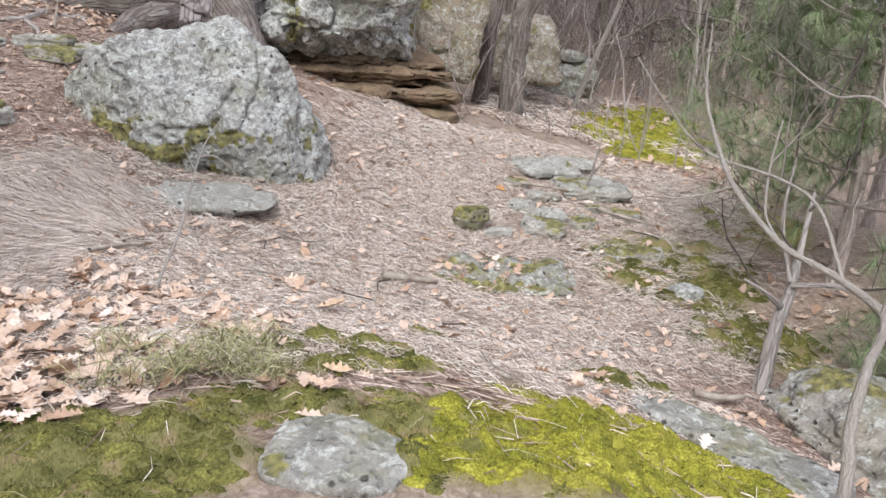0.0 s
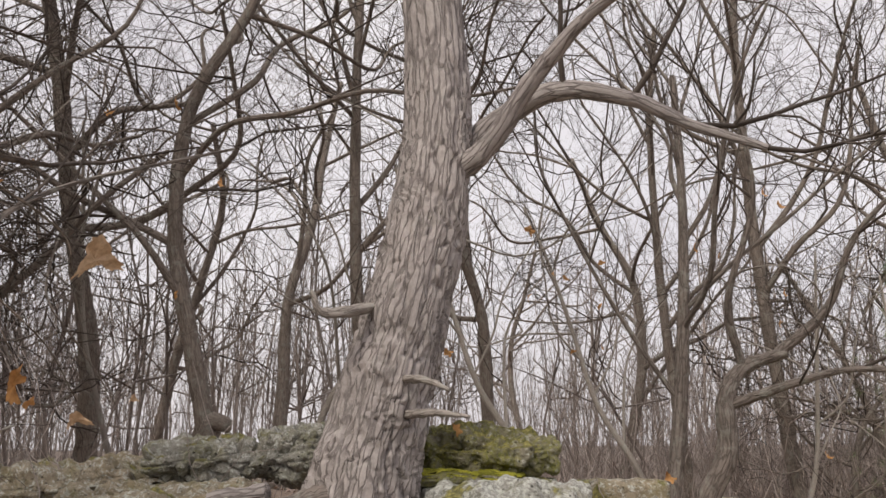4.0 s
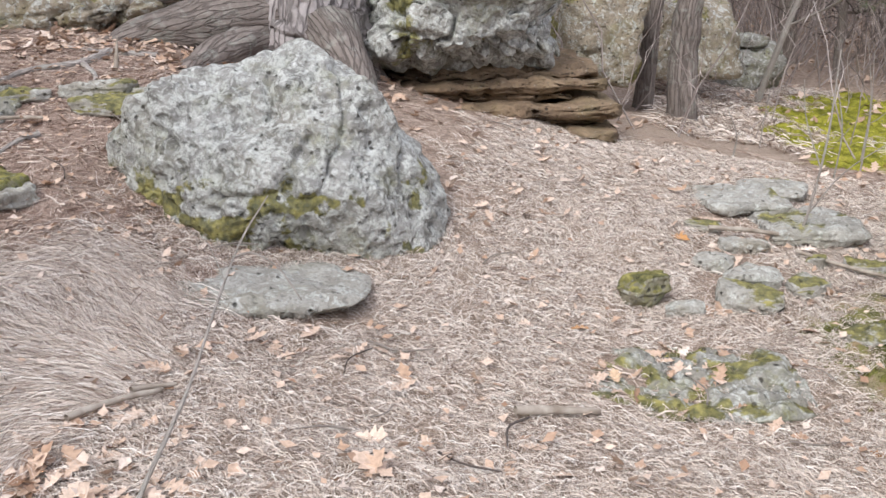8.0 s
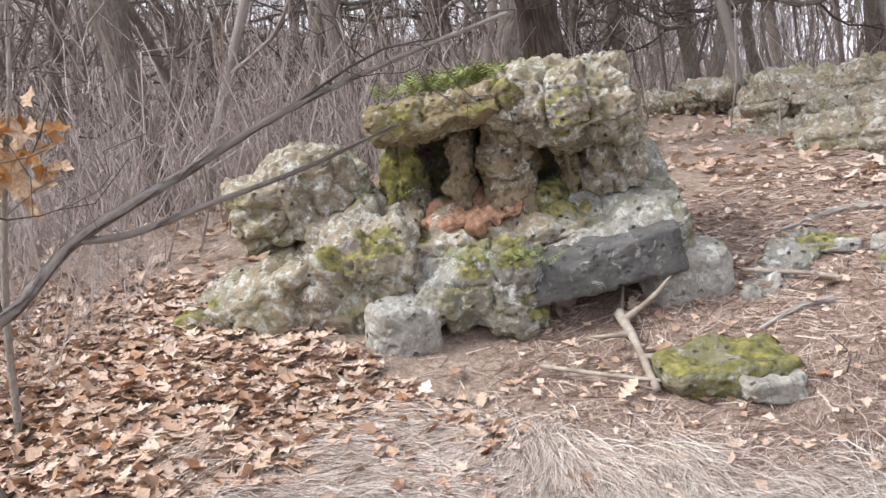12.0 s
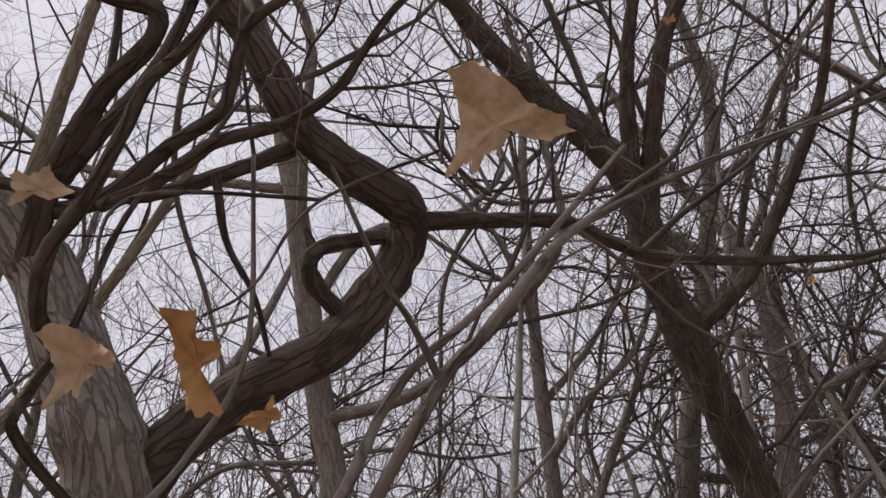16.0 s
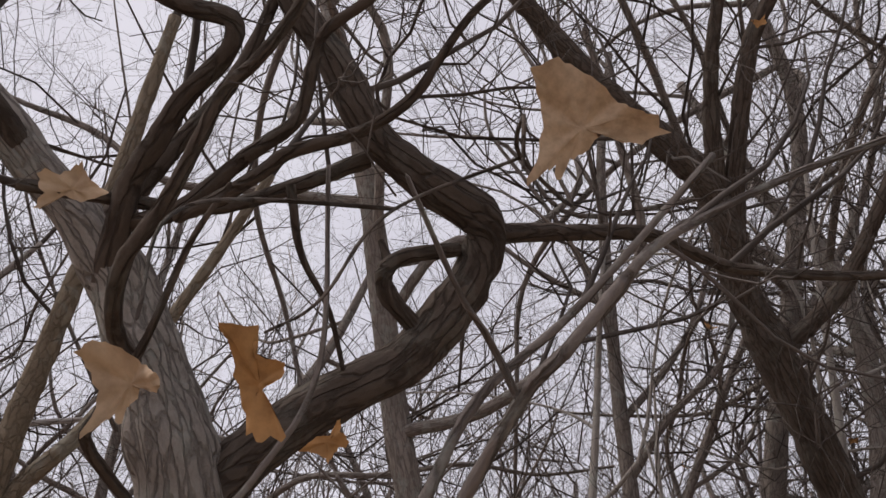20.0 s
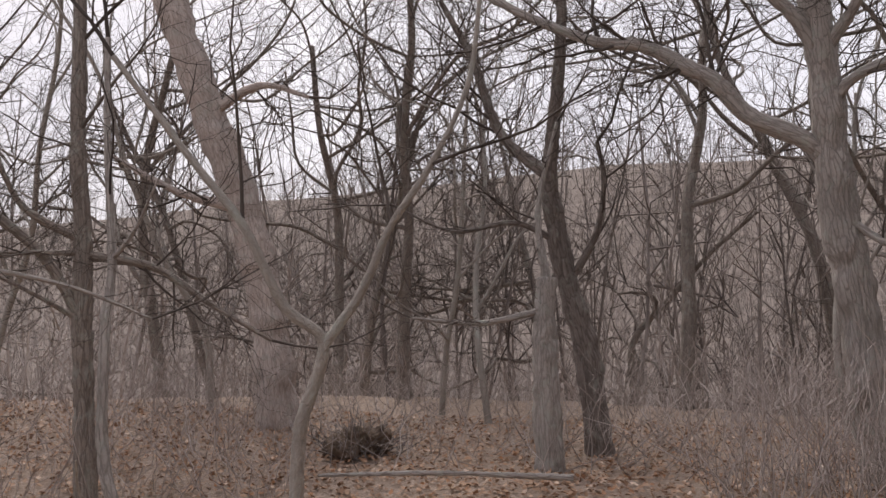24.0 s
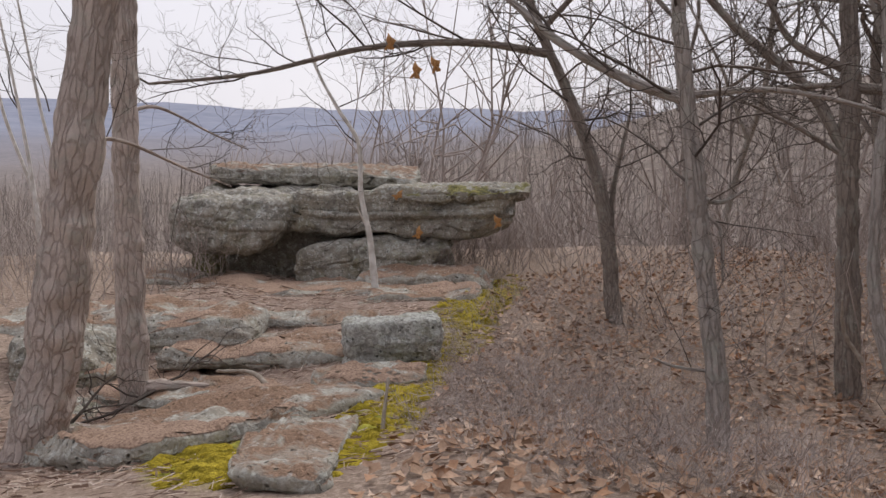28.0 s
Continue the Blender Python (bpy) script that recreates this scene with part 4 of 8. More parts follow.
# flat stones in the path
for k, (x, y, a, b, c, turn, mat) in enumerate([(0.74, 7.02, 0.26, 0.26, 0.05, 20, ROCK_PALE), (0.98, 7.35, 0.22, 0.2, 0.05, -15, ROCK_PALE), (1.08, 6.71, 0.27, 0.27, 0.05, 10, ROCK_PALE), (0.70, 6.33, 0.13, 0.06, 0.04, 5, ROCK_PALE), (0.53, 6.12, 0.10, 0.09, 0.04, -20, ROCK_PALE), (0.69, 5.93, 0.14, 0.10, 0.06, 8, ROCK_PALE), (0.66, 5.74, 0.15, 0.10, 0.06, -6, ROCK_PALE), (0.93, 5.87, 0.08, 0.09, 0.05, 30, ROCK_PALE),
                                                (0.16, 5.68, 0.11, 0.09, 0.10, 30, ROCK_DARK), (0.36, 5.62, 0.09, 0.05, 0.04, 10, ROCK_PALE), (1.29, 6.18, 0.11, 0.07, 0.05, 0, ROCK_PALE), (1.22, 5.5, 0.2, 0.1, 0.04, 15, ROCK_PALE), (1.45, 4.95, 0.09, 0.07, 0.06, 15, ROCK_LICHEN), (1.05, 6.2, 0.06, 0.05, 0.04, 50, ROCK_PALE), (0.5, 6.5, 0.1, 0.06, 0.03, 0, ROCK_PALE)]):
    rock("flat_stone", (x, y, land_at(x, y) + 0.45 * c), (a, b, c), mat, "flat grey stone bedded in dead grass" if mat is ROCK_PALE else "small mossy stone bedded in dead grass", (0, 0, turn), group="path stones", crust=MOSSY(0.25, 130 + k), sub=5, seed=130 + k, rough=0.08, power=14, chips=9, strata=0.08, bed=0.03)
rock("sunken_slab", (0.33, 5.02, land_at(0.33, 5.02) - 0.006), (0.46, 0.36, 0.05), ROCK_GREY, "worn slab flush with the grass, spotted with moss", (0, 0, 12), stain=(0.50, 150, 0.2, 11.0, 9.0), sub=6, seed=150, rough=0.07, crag=0.10, power=6, chips=8)
rock("mossy_slab", (-0.21, 1.97, land_at(-0.21, 1.97) + 0.0), (0.21, 0.16, 0.05), ROCK_GREY, "grey slab showing through moss", (6, 0, -10), sub=6, seed=151, rough=0.035, crag=0.035, power=7, chips=9, stain=(0.12, 151, 0.3, 9.0, 9.0))
rock("edge_slab", (1.13, 2.98, land_at(1.13, 2.98) + 0.0), (0.17, 0.44, 0.06), ROCK_GREY, "long grey slab along the mossy edge", (0, 6, 39), sub=6, seed=152, rough=0.04, crag=0.04, power=8, chips=8)
rock("edge_boulder", (1.98, 3.46, -0.07), (0.32, 0.50, 0.20), ROCK_TABLE, "layered grey rock below the mossy edge", (0, 4, 14), sub=6, seed=153, rough=0.05, strata=0.14, bed=0.07, power=12, stain=(0.22, 153, 0.6, 3.0, 9.0))

# the table rock above the valley and the bare floor before it
PLAN = VALLEY
GOLD = moss_material("ledge_moss", (0.14, 0.13, 0.03), (0.26, 0.23, 0.05), (0.36, 0.31, 0.08))
table = thing("table_rock", (9.2, -2.6, 0.1), "great flat sandstone table rock with an undercut face", "rock outcrop")


def bed(name, at, half, label="", turn=(0, 0, 51), mat=ROCK_TABLE, **kw):
    rock(name, tuple(np.array(at) - (9.2, -2.6, 0.1)), half, mat, label, turn, table, **{**dict(sub=6, rough=0.05, strata=0.06, bed=0.13, power=12), **kw})


bed("main_bed", (9.55, -2.95, 1.00), (2.12, 1.1, 0.36), "thick grey main bed", (0, 1, 51), seed=201, planes=[(0, -0.7, -0.75, 0.95)])
bed("end_block", (9.85, -1.25, 0.86), (0.75, 0.7, 0.40), "rounded end block", (0, -4, 51), seed=204, power=6)
bed("lower_bed", (9.02, -2.92, 0.44), (1.05, 0.8, 0.28), "wedge-shaped lower bed", (0, 9, 51), seed=203)
bed("ledge", (8.30, -3.75, 1.28), (0.92, 0.7, 0.11), "thin projecting ledge with moss", (0, 2, 51), seed=205, mat=ROCK_TABLE, bed=0.06, crust=MOSSY(0.4, 205, GOLD, 0.02))
bed("ledge", (8.55, -3.85, 1.02), (0.72, 0.6, 0.13), "thin recessed ledge", (0, 3, 51), seed=206, bed=0.06)
bed("top_slab", (10.42, -2.80, 1.46), (1.45, 0.8, 0.15), "pale top slab", (0, 0, 51), seed=202, bed=0.07, mat=ROCK_FLOOR)
bed("pillar", (9.85, -0.85, 0.22), (0.16, 0.2, 0.38), "mossy stone prop under the end block", (0, 0, 40), seed=207, mat=ROCK_DARK, sub=5)
bed("core", (9.95, -2.35, 0.5), (1.3, 0.55, 0.45), "shaded core of the table rock", (0, 0, 51), seed=209, sub=5)
bed("foot", (10.6, -3.2, 0.12), (1.8, 0.7, 0.30), "shaded foot of the table rock", (0, 0, 51), seed=208, sub=5)
for k, (x, y, z, a, b, c, turn, label) in enumerate([(7.7, -2.7, 0.22, 0.85, 0.6, 0.16, 51, "flat bed below the table rock"), (6.85, -2.0, 0.15, 0.7, 0.5, 0.12, 51, "low pale bed of the rock floor"), (7.5, 0.9, -0.03, 1.3, 0.75, 0.25, 51, "long bare sandstone step strewn with needles"),
                                                     (6.85, 1.75, -0.08, 0.45, 0.5, 0.22, 61, "dark broken edge of the sandstone floor"), (10.0, 0.1, 0.02, 0.85, 0.7, 0.22, 51, "pale bed beyond the rock floor"), (4.92, -0.25, 0.17, 0.40, 0.34, 0.22, 57, "square weathered block on the rock floor"),
                                                     (4.4, 0.32, 0.04, 0.42, 0.3, 0.08, 51, "low flat slab by the mossy edge"), (4.3, 1.55, -0.07, 1.05, 0.72, 0.12, -75, "broad pale slab strewn with needles"), (2.9, 1.74, 0.165, 0.95, 0.24, 0.08, -38, "pale slab beside yellow moss"),
                                                     (6.0, 0.3, -0.03, 0.9, 0.6, 0.08, 51, "thin bed in the rock floor"), (7.0, -0.5, 0.06, 0.9, 0.55, 0.08, 51, "thin bed in the rock floor"), (8.6, -1.2, 0.06, 1.7, 0.9, 0.13, 51, "bare shelf at the table rock's foot"), (6.2, 2.3, -0.45, 0.7, 0.5, 0.2, 51, "dark broken edge of the sandstone floor"),
                                                     (5.5, 1.2, -0.2, 0.9, 0.4, 0.10, 20, "thin bed in the rock floor")]):
    rock("floor_rock", (x, y, z), (a, b, c), ROCK_TABLE if "dark" in label else (ROCK_LICHEN if "block" in label else ROCK_FLOOR), label, (-10 if turn == -75 else 0, 8 if turn == -38 else 2, turn), group="rock floor", crust=None if "block" in label else LITTER(0.4, 220 + k), sub=5, seed=220 + k, rough=0.07, strata=0.08, bed=0.08, power=9)
PLAN = Matrix.Identity(4)


# ---- trees ----
def grow(rng, p, d, length, r, level, deepest, out, spread=0.9, lift=0.12, crook=0.28, kids=(7, 5, 5, 4), start=0.3):
    """Branching wood: rows of (path of 6 points, radii), by level."""
    n = 6
    pts, d = [np.array(p, float)], np.array(d, float)
    for _ in range(n - 1):
        d = d + rng.normal(size=3) * crook * (0.55 if level == 0 else 1.1) + np.array((0, 0, lift))
        d /= np.linalg.norm(d)
        pts.append(pts[-1] + d * length / (n - 1))
    pts = np.array(pts)
    rad = r * np.linspace(1, 0.42 if level < deepest else 0.25, n)
    out.setdefault(level, []).append((pts, rad))
    if level >= deepest:
        return
    count = kids[min(level, len(kids) - 1)]
    for k in range(count):
        s = start + (1 - start) * (k + rng.uniform(0.2, 1)) / count
        i = min(int(s * (n - 1)), n - 2)
        f = s * (n - 1) - i
        base = pts[i] * (1 - f) + pts[i + 1] * f
        along = pts[i + 1] - pts[i]
        along /= np.linalg.norm(along)
        side = rng.normal(size=3)
        side -= along * (side @ along)
        side /= np.linalg.norm(side) + 1e-9
        nd = along * rng.uniform(0.35, 0.9) + side * spread * rng.uniform(0.6, 1.1)
        nd /= np.linalg.norm(nd)
        grow(rng, base, nd, length * rng.uniform(0.42, 0.68), r * (1 - 0.55 * s) * rng.uniform(0.42, 0.62), level + 1, deepest, out, spread, lift, crook * 1.12, kids, 0.2)


def twigs_mesh(name, levels, sides, material, least=0.0015):
    """Twigs by level, coarse ones first; the last level is cut more simply."""
    sets = []
    for k, rows in enumerate(levels):
        paths = np.array([q[0] for q in rows])
        rads = np.maximum(np.array([q[1] for q in rows]), least)
        last = k == len(levels) - 1 and k > 0
        pick = [0, 2, 4, 5] if last else [0, 1, 2, 3, 4, 5]
        sets.append(tube_set(paths[:, pick], rads[:, pick], max(sides - 1, 2) if last else sides))
    return mesh_np(name, *join_arrays(sets), material)


def bare_tree(name, at, height, r, seed, material, label, lean=(0, 0), deepest=4, kids=(9, 5, 5, 4), spread=0.9, trunk_points=None, sides=18, ridge=0.12, start=0.35, lift=0.12, crook=0.26, group="", twig=None):
    """A leafless tree: trunk, limbs and twigs."""
    rng = np.random.default_rng(seed)
    tree = thing(name, at, label, "tree", group)
    out = {}
    d = np.array((lean[0], lean[1], 1.0))
    d /= np.linalg.norm(d)
    grow(rng, (0, 0, -0.15), d, height, r, 0, deepest, out, spread, lift, crook, kids, start)
    pts, rad = out[0][0]
    part("trunk", limb_mesh("trunk", pts, r, r * 0.4, material, sides, 0.16, 0.06, seed, ridge, 0.25), tree)
    for q, w in out.get(1, []):
        part("limb", limb_mesh("limb", q, w[0], w[-1], material, 7, 0.22, 0.10, seed + 5, cap=False), tree)
    levels = [out[level] for level in range(2, deepest + 1) if level in out]
    part("twig_crown", twigs_mesh("twig_crown", levels, 3, twig or TWIG), tree)["kind"] = "stuff"
    return tree


TEMPLATES = [bare_tree("bare_oak", (-8.4, 13.5, land_at(-8.4, 13.5)), 11, 0.16, 301, DARK_BARK, "leafless oak with grey furrowed bark in the woods", (0.04, 0.02), 4, (10, 6, 5, 4), group="woodland trees"),
             bare_tree("bare_oak", (-5.1, 11.3, land_at(-5.1, 11.3)), 8.5, 0.12, 302, DARK_BARK, "leafless oak with crooked dark limbs in the woods", (-0.12, 0.05), 4, (9, 6, 5, 4), 1.0, crook=0.34, start=0.25, group="woodland trees"),
             bare_tree("bare_oak", (-2.4, 16.8, land_at(-2.4, 16.8)), 9.5, 0.125, 303, DARK_BARK, "leafless oak with spreading dark limbs in the woods", (0.06, -0.03), 4, (9, 6, 5, 4), 1.0, crook=0.32, group="woodland trees"),
             bare_tree("bare_maple", (2.55, 15.9, land_at(2.55, 15.9)), 11, 0.12, 304, DARK_BARK, "slender leafless tree with smooth grey bark", (0.0, 0.0), 4, (9, 5, 5, 4), 0.7, crook=0.2, group="woodland trees"),
             bare_tree("bare_sapling", (-6.6, 6.3, land_at(-6.6, 6.3)), 5.0, 0.045, 305, SAPLING_BARK, "thin leafless sapling in the undergrowth", (0.1, 0.0), 4, (7, 5, 4, 3), 0.9, sides=8, ridge=0.0, start=0.2, group="woodland saplings"),
             bare_tree("bare_sapling", (0.3, 14.6, land_at(0.3, 14.6)), 6.5, 0.055, 306, SAPLING_BARK, "thin leafless sapling in the undergrowth", (-0.08, 0.03), 4, (8, 5, 4, 3), 0.8, sides=8, ridge=0.0, start=0.25, group="woodland saplings")]
TEMPLATES.append(bare_tree("scrub_oak", (-7.9, 9.9, land_at(-7.9, 9.9)), 5.2, 0.075, 307, DARK_BARK, "small crooked leafless scrub oak", (0.15, 0.05), 4, (11, 6, 5, 4), 1.15, sides=12, ridge=0.08, start=0.15, lift=0.05, crook=0.42, group="scrub oaks"))
TEMPLATES.append(bare_tree("scrub_oak", (-10.2, 5.8, land_at(-10.2, 5.8)), 6.0, 0.085, 308, DARK_BARK, "small grey scrub oak with crooked limbs", (-0.1, 0.1), 4, (11, 6, 5, 4), 1.1, sides=12, ridge=0.08, start=0.2, lift=0.06, crook=0.4, group="scrub oaks"))
rng = np.random.default_rng(7)
# trees that the eye can tell apart: template, place, size, turn
PLANTED = [(1, -6.0, -9.0, 0.9, 250), (2, 1.5, -11.0, 0.8, 160), (1, 5.8, -11.0, 0.9, 75), (2, -3.0, -10.5, 0.9, 310), (3, -8.0, -9.0, 0.9, 140), (2, 8.5, -9.0, 0.75, 20), (5, -4.8, -8.2, 1.0, 40), (4, 0.6, -9.3, 1.1, 75), (5, 3.9, -8.6, 1.0, 200), (5, 7.6, -8.6, 1.1, 300), (1, 3.6, -14.0, 1.0, 10),
           (7, 4.6, -10.4, 0.9, 290), (6, -6.5, -10.4, 1.0, 330), (7, -0.9, -12.4, 1.0, 200), (6, -2.2, -14.0, 1.1, 90), (7, 3.0, -13.5, 1.1, 30),
           (6, -9.4, 8.2, 0.9, 45), (7, -12.4, 9.4, 1.1, 130), (6, -12.0, 5.0, 1.0, 280), (6, -8.8, 11.8, 1.0, 160), (7, -13.0, 11.8, 1.2, 15), (6, -11.0, 10.4, 1.0, 75), (6, 3.0, 14.8, 0.8, 20), (7, 4.4, 16.5, 0.9, 120),
           (0, -9.6, 4.2, 1.0, 40), (1, -8.35, 7.35, 1.1, 200), (0, -11.3, 7.8, 1.05, 100), (2, -11.4, 13.2, 1.0, 10), (3, -8.9, 6.2, 0.8, 70), (2, -6.3, -13.4, 1.1, 30),
           (1, -9.0, -6.0, 1.0, 75), (2, -6.3, 15.8, 1.0, 200), (3, -3.8, 13.5, 0.9, 45), (1, -0.5, 20.0, 1.0, 140), (0, 4.6, 18.5, 1.0, 90),
           (3, 1.0, 18.2, 0.9, 10), (2, 6.0, 15.0, 0.9, 260), (5, -6.4, 8.9, 0.9, 60), (4, -7.6, 4.2, 1.1, 80), (5, -0.2, -8.6, 1.0, 71),
           (4, 1.6, 12.6, 0.9, 15), (5, -1.2, 12.9, 1.0, 15), (4, 3.4, 13.2, 0.9, 95), (5, -3.9, 10.9, 0.9, 195), (4, -6.9, 11.9, 1.0, 250)]
for k, x, y, s, turn in PLANTED:
    x, y = from_plan(x, y) if y < -1.2 else (x, y)
    ob = copy_thing(TEMPLATES[k], pose(x, y, land_at(x, y), 0, 0, turn))
    ob.scale = (s, s, s)
for n in range(46):
    a = rng.uniform(0, 2 * math.pi)
    r = rng.uniform(15, 34)
    x, y = r * math.cos(a), r * math.sin(a)
    u, v = to_plan(x, y)
    if (u > 5 and -9 < v < 14) or (u > -9 and v < -6 and r < 26):
        continue
    s = rng.uniform(0.75, 1.2)
    ob = copy_thing(TEMPLATES[rng.integers(0, 4)], pose(x, y, land_at(x, y), 0, 0, rng.uniform(0, 360)))
    ob.scale = (s, s, s)


def woods(name, count, r0, r1, keep, seed, label, height=(6, 11), kids=9, fine=14, least=0.0001, material=None):
    """Far trees, too many to count, in one mesh."""
    g = np.random.default_rng(seed)
    a, r = g.uniform(-math.pi, math.pi, count * 3), np.sqrt(g.uniform(r0 * r0, r1 * r1, count * 3))
    x, y = r * np.cos(a), r * np.sin(a)
    ok = keep(x, y)
    x, y = x[ok][:count], y[ok][:count]
    n = len(x)
    z = land(x, y, False)
    h = g.uniform(*height, n)
    s = np.linspace(0, 1, 5)
    lean = g.normal(size=(n, 2)) * 0.07
    trunk = np.stack([x[:, None] + lean[:, :1] * h[:, None] * s, y[:, None] + lean[:, 1:] * h[:, None] * s, z[:, None] - 0.3 + h[:, None] * s], -1)
    trunk[:, 1:, :2] += np.cumsum(g.normal(size=(n, 4, 2)), 1) * 0.26
    dist = np.hypot(x, y)
    rad = (h * 0.0052)[:, None] * np.linspace(1, 0.25, 5)
    sets = [tube_set(trunk, rad, 5 if r0 < 40 else 3)]
    base, span = trunk, h

    def shoot(paths, per, length, thick, up, low):
        b, m = paths.shape[:2]
        s = g.uniform(low, 1.0, (b, per))
        i = np.minimum((s * (m - 1)).astype(int), m - 2)
        f = (s * (m - 1) - i)[..., None]
        rows = np.arange(b)[:, None]
        p = paths[rows, i] * (1 - f) + paths[rows, i + 1] * f
        d = paths[rows, i + 1] - paths[rows, i]
        d /= np.linalg.norm(d, axis=-1, keepdims=True) + 1e-9
        d = d * 0.6 + g.normal(size=p.shape) * 0.6 + np.array((0, 0, up))
        d /= np.linalg.norm(d, axis=-1, keepdims=True)
        ln = length[:, None] * (1.1 - 0.6 * s) * g.uniform(0.6, 1.2, (b, per))
        m = 3 if paths.shape[1] == 4 else 4
        t = np.linspace(0, 1, m)
        q = p[:, :, None] + d[:, :, None] * (ln[:, :, None] * t)[..., None]
        q[:, :, 1:] += g.normal(size=q[:, :, 1:].shape) * (ln * 0.13)[:, :, None, None]
        q[:, :, 2:, 2] += (ln * 0.12)[:, :, None]
        rr = np.broadcast_to((thick[:, None] * (1.1 - 0.7 * s))[:, :, None] * np.linspace(1, 0.35, m), q.shape[:3])
        return q.reshape(-1, m, 3), rr.reshape(-1, m), ln.ravel()

    q1, r1_, l1 = shoot(trunk, kids, h * 0.36, h * 0.0042, 0.25, 0.28)
    sets.append(tube_set(q1, r1_, 3 if r0 < 40 else 2))
    if fine:
        q2, r2_, l2 = shoot(q1, fine, l1 * 0.55, r1_[:, 0] * 0.55, 0.2, 0.15)
        sets.append(tube_set(q2, np.maximum(r2_, np.repeat(dist, kids * fine)[:, None] * least), 2))
    v, f = join_arrays(sets)
    return tagged(new(name, mesh_np(name, v, f, material or TWIG_FAR)), label, "woods", kind="stuff")


TWIG_FAR = plain_material("far_twigs", (0.20, 0.17, 0.155), (0.36, 0.315, 0.29), 0.4)
# paler than the other far twigs: haze of distance mixed into the bark colour
HAZED_TWIG = plain_material("hazed_twigs", (0.32, 0.272, 0.248), (0.52, 0.455, 0.42), 0.4)


def behind(x, y):
    """Away from the open rock floor and the view over it."""
    u, v = to_plan(x, y)
    return ~((u > 4) & (v < 14) & (v > -9))


def downhill(x, y):
    u, v = to_plan(x, y)
    return (u > -0.6 * v - 30) & (v < 12) & ((u > 3) | (v < -8)) & ~((u > 6) & (v > -7) & (np.hypot(x, y) < 30))


def across(x, y):
    u, v = to_plan(x, y)
    return (v < -10) | ((u > 60) & (v < 60))


woods("west_woods", 380, 14, 38, lambda x, y: (x < -9.5) & (y > -12), 18, "dense leafless oak woods behind the outcrop", (5.5, 9.5), 10, 8, 0.00016)
woods("bare_woods", 300, 17, 48, lambda x, y: behind(x, y) & (x > -14), 11, "leafless oak woods, grey and brown", (6, 11), 10, 7)
woods("slope_woods", 1000, 14.5, 60, downhill, 15, "leafless woods on the slope below the ledge", (5, 9), 9, 6, 0.0001, HAZED_TWIG)
woods("near_woods", 70, 12, 30, lambda x, y: (x > 0.5) & (x < 13) & (y > 13.5), 16, "grey leafless woods beyond the ledge's end", (6, 10), 9, 7, 0.0001, HAZED_TWIG)
woods("valley_woods", 1300, 60, 150, across, 12, "leafless woods in the valley", (8, 12), 8, 2)
woods("hillside_woods", 5600, 110, 300, across, 13, "leafless woods on the hillside across the valley", (8, 13), 6, 0)
woods("back_woods", 700, 45, 110, lambda x, y: (y > 0) & (x < 25), 14, "leafless woods behind the ledge", (7, 12), 9, 4)


def brush(name, count, keep, seed, label, height, spread, material, thick=0.003, kids=5):
    """Thin stems with side shoots, in one mesh."""
    g = np.random.default_rng(seed)
    x, y = keep(g, count)
    n = len(x)
    z = land(x, y, False)
    h = g.uniform(*height, n)
    d = np.concatenate([g.normal(size=(n, 2)) * spread, np.ones((n, 1))], 1)
    d /= np.linalg.norm(d, axis=1, keepdims=True)
    t = np.linspace(0, 1, 5)
    q = np.stack([x, y, z - 0.03], 1)[:, None] + d[:, None] * (h[:, None] * t)[..., None]
    q[:, 1:] += g.normal(size=(n, 4, 3)) * (h * 0.05)[:, None, None]
    sets = [tube_set(q, (thick * (0.6 + h))[:, None] * np.linspace(1, 0.4, 5), 3)]
    s = g.uniform(0.2, 0.95, (n, kids))
    i = np.minimum((s * 4).astype(int), 3)
    rows = np.arange(n)[:, None]
    f = (s * 4 - i)[..., None]
    p = q[rows, i] * (1 - f) + q[rows, i + 1] * f
    e = d[:, None] * 0.5 + g.normal(size=(n, kids, 3)) * 0.6
    e /= np.linalg.norm(e, axis=-1, keepdims=True)
    ln = (h * 0.38)[:, None] * g.uniform(0.5, 1.1, (n, kids))
    t = np.linspace(0, 1, 4)
    k = p[:, :, None] + e[:, :, None] * (ln[:, :, None] * t)[..., None]
    k[:, :, 1:] += g.normal(size=k[:, :, 1:].shape) * (ln * 0.08)[:, :, None, None]
    sets.append(tube_set(k.reshape(-1, 4, 3), np.broadcast_to((thick * 0.5 * (0.6 + h))[:, None, None] * np.linspace(1, 0.4, 4), (n, kids, 4)).reshape(-1, 4), 2))
    v, f = join_arrays(sets)
    return tagged(new(name, mesh_np(name, v, f, material)), label, "undergrowth", kind="stuff")


def in_blotch(cx, cy, rx, ry, turn=0, plan=False):
    def pick(g, n):
        a, r = g.uniform(0, 2 * math.pi, n), np.sqrt(g.uniform(0, 1, n))
        u, v = rx * r * np.cos(a), ry * r * np.sin(a)
        c, s = math.cos(radians(turn)), math.sin(radians(turn))
        x, y = cx + u * c - v * s, cy + u * s + v * c
        if plan:
            k, q = math.cos(radians(-55)), math.sin(radians(-55))
            x, y = x + 1.967, y - 3.484
            x, y = k * x - q * y - 0.60, q * x + k * y + 2.30
        return x, y
    return pick


def in_ring(r0, r1, keep):
    def pick(g, n):
        a, r = g.uniform(-math.pi, math.pi, n * 2), np.sqrt(g.uniform(r0 * r0, r1 * r1, n * 2))
        x, y = r * np.cos(a), r * np.sin(a)
        ok = keep(x, y)
        return x[ok][:n], y[ok][:n]
    return pick


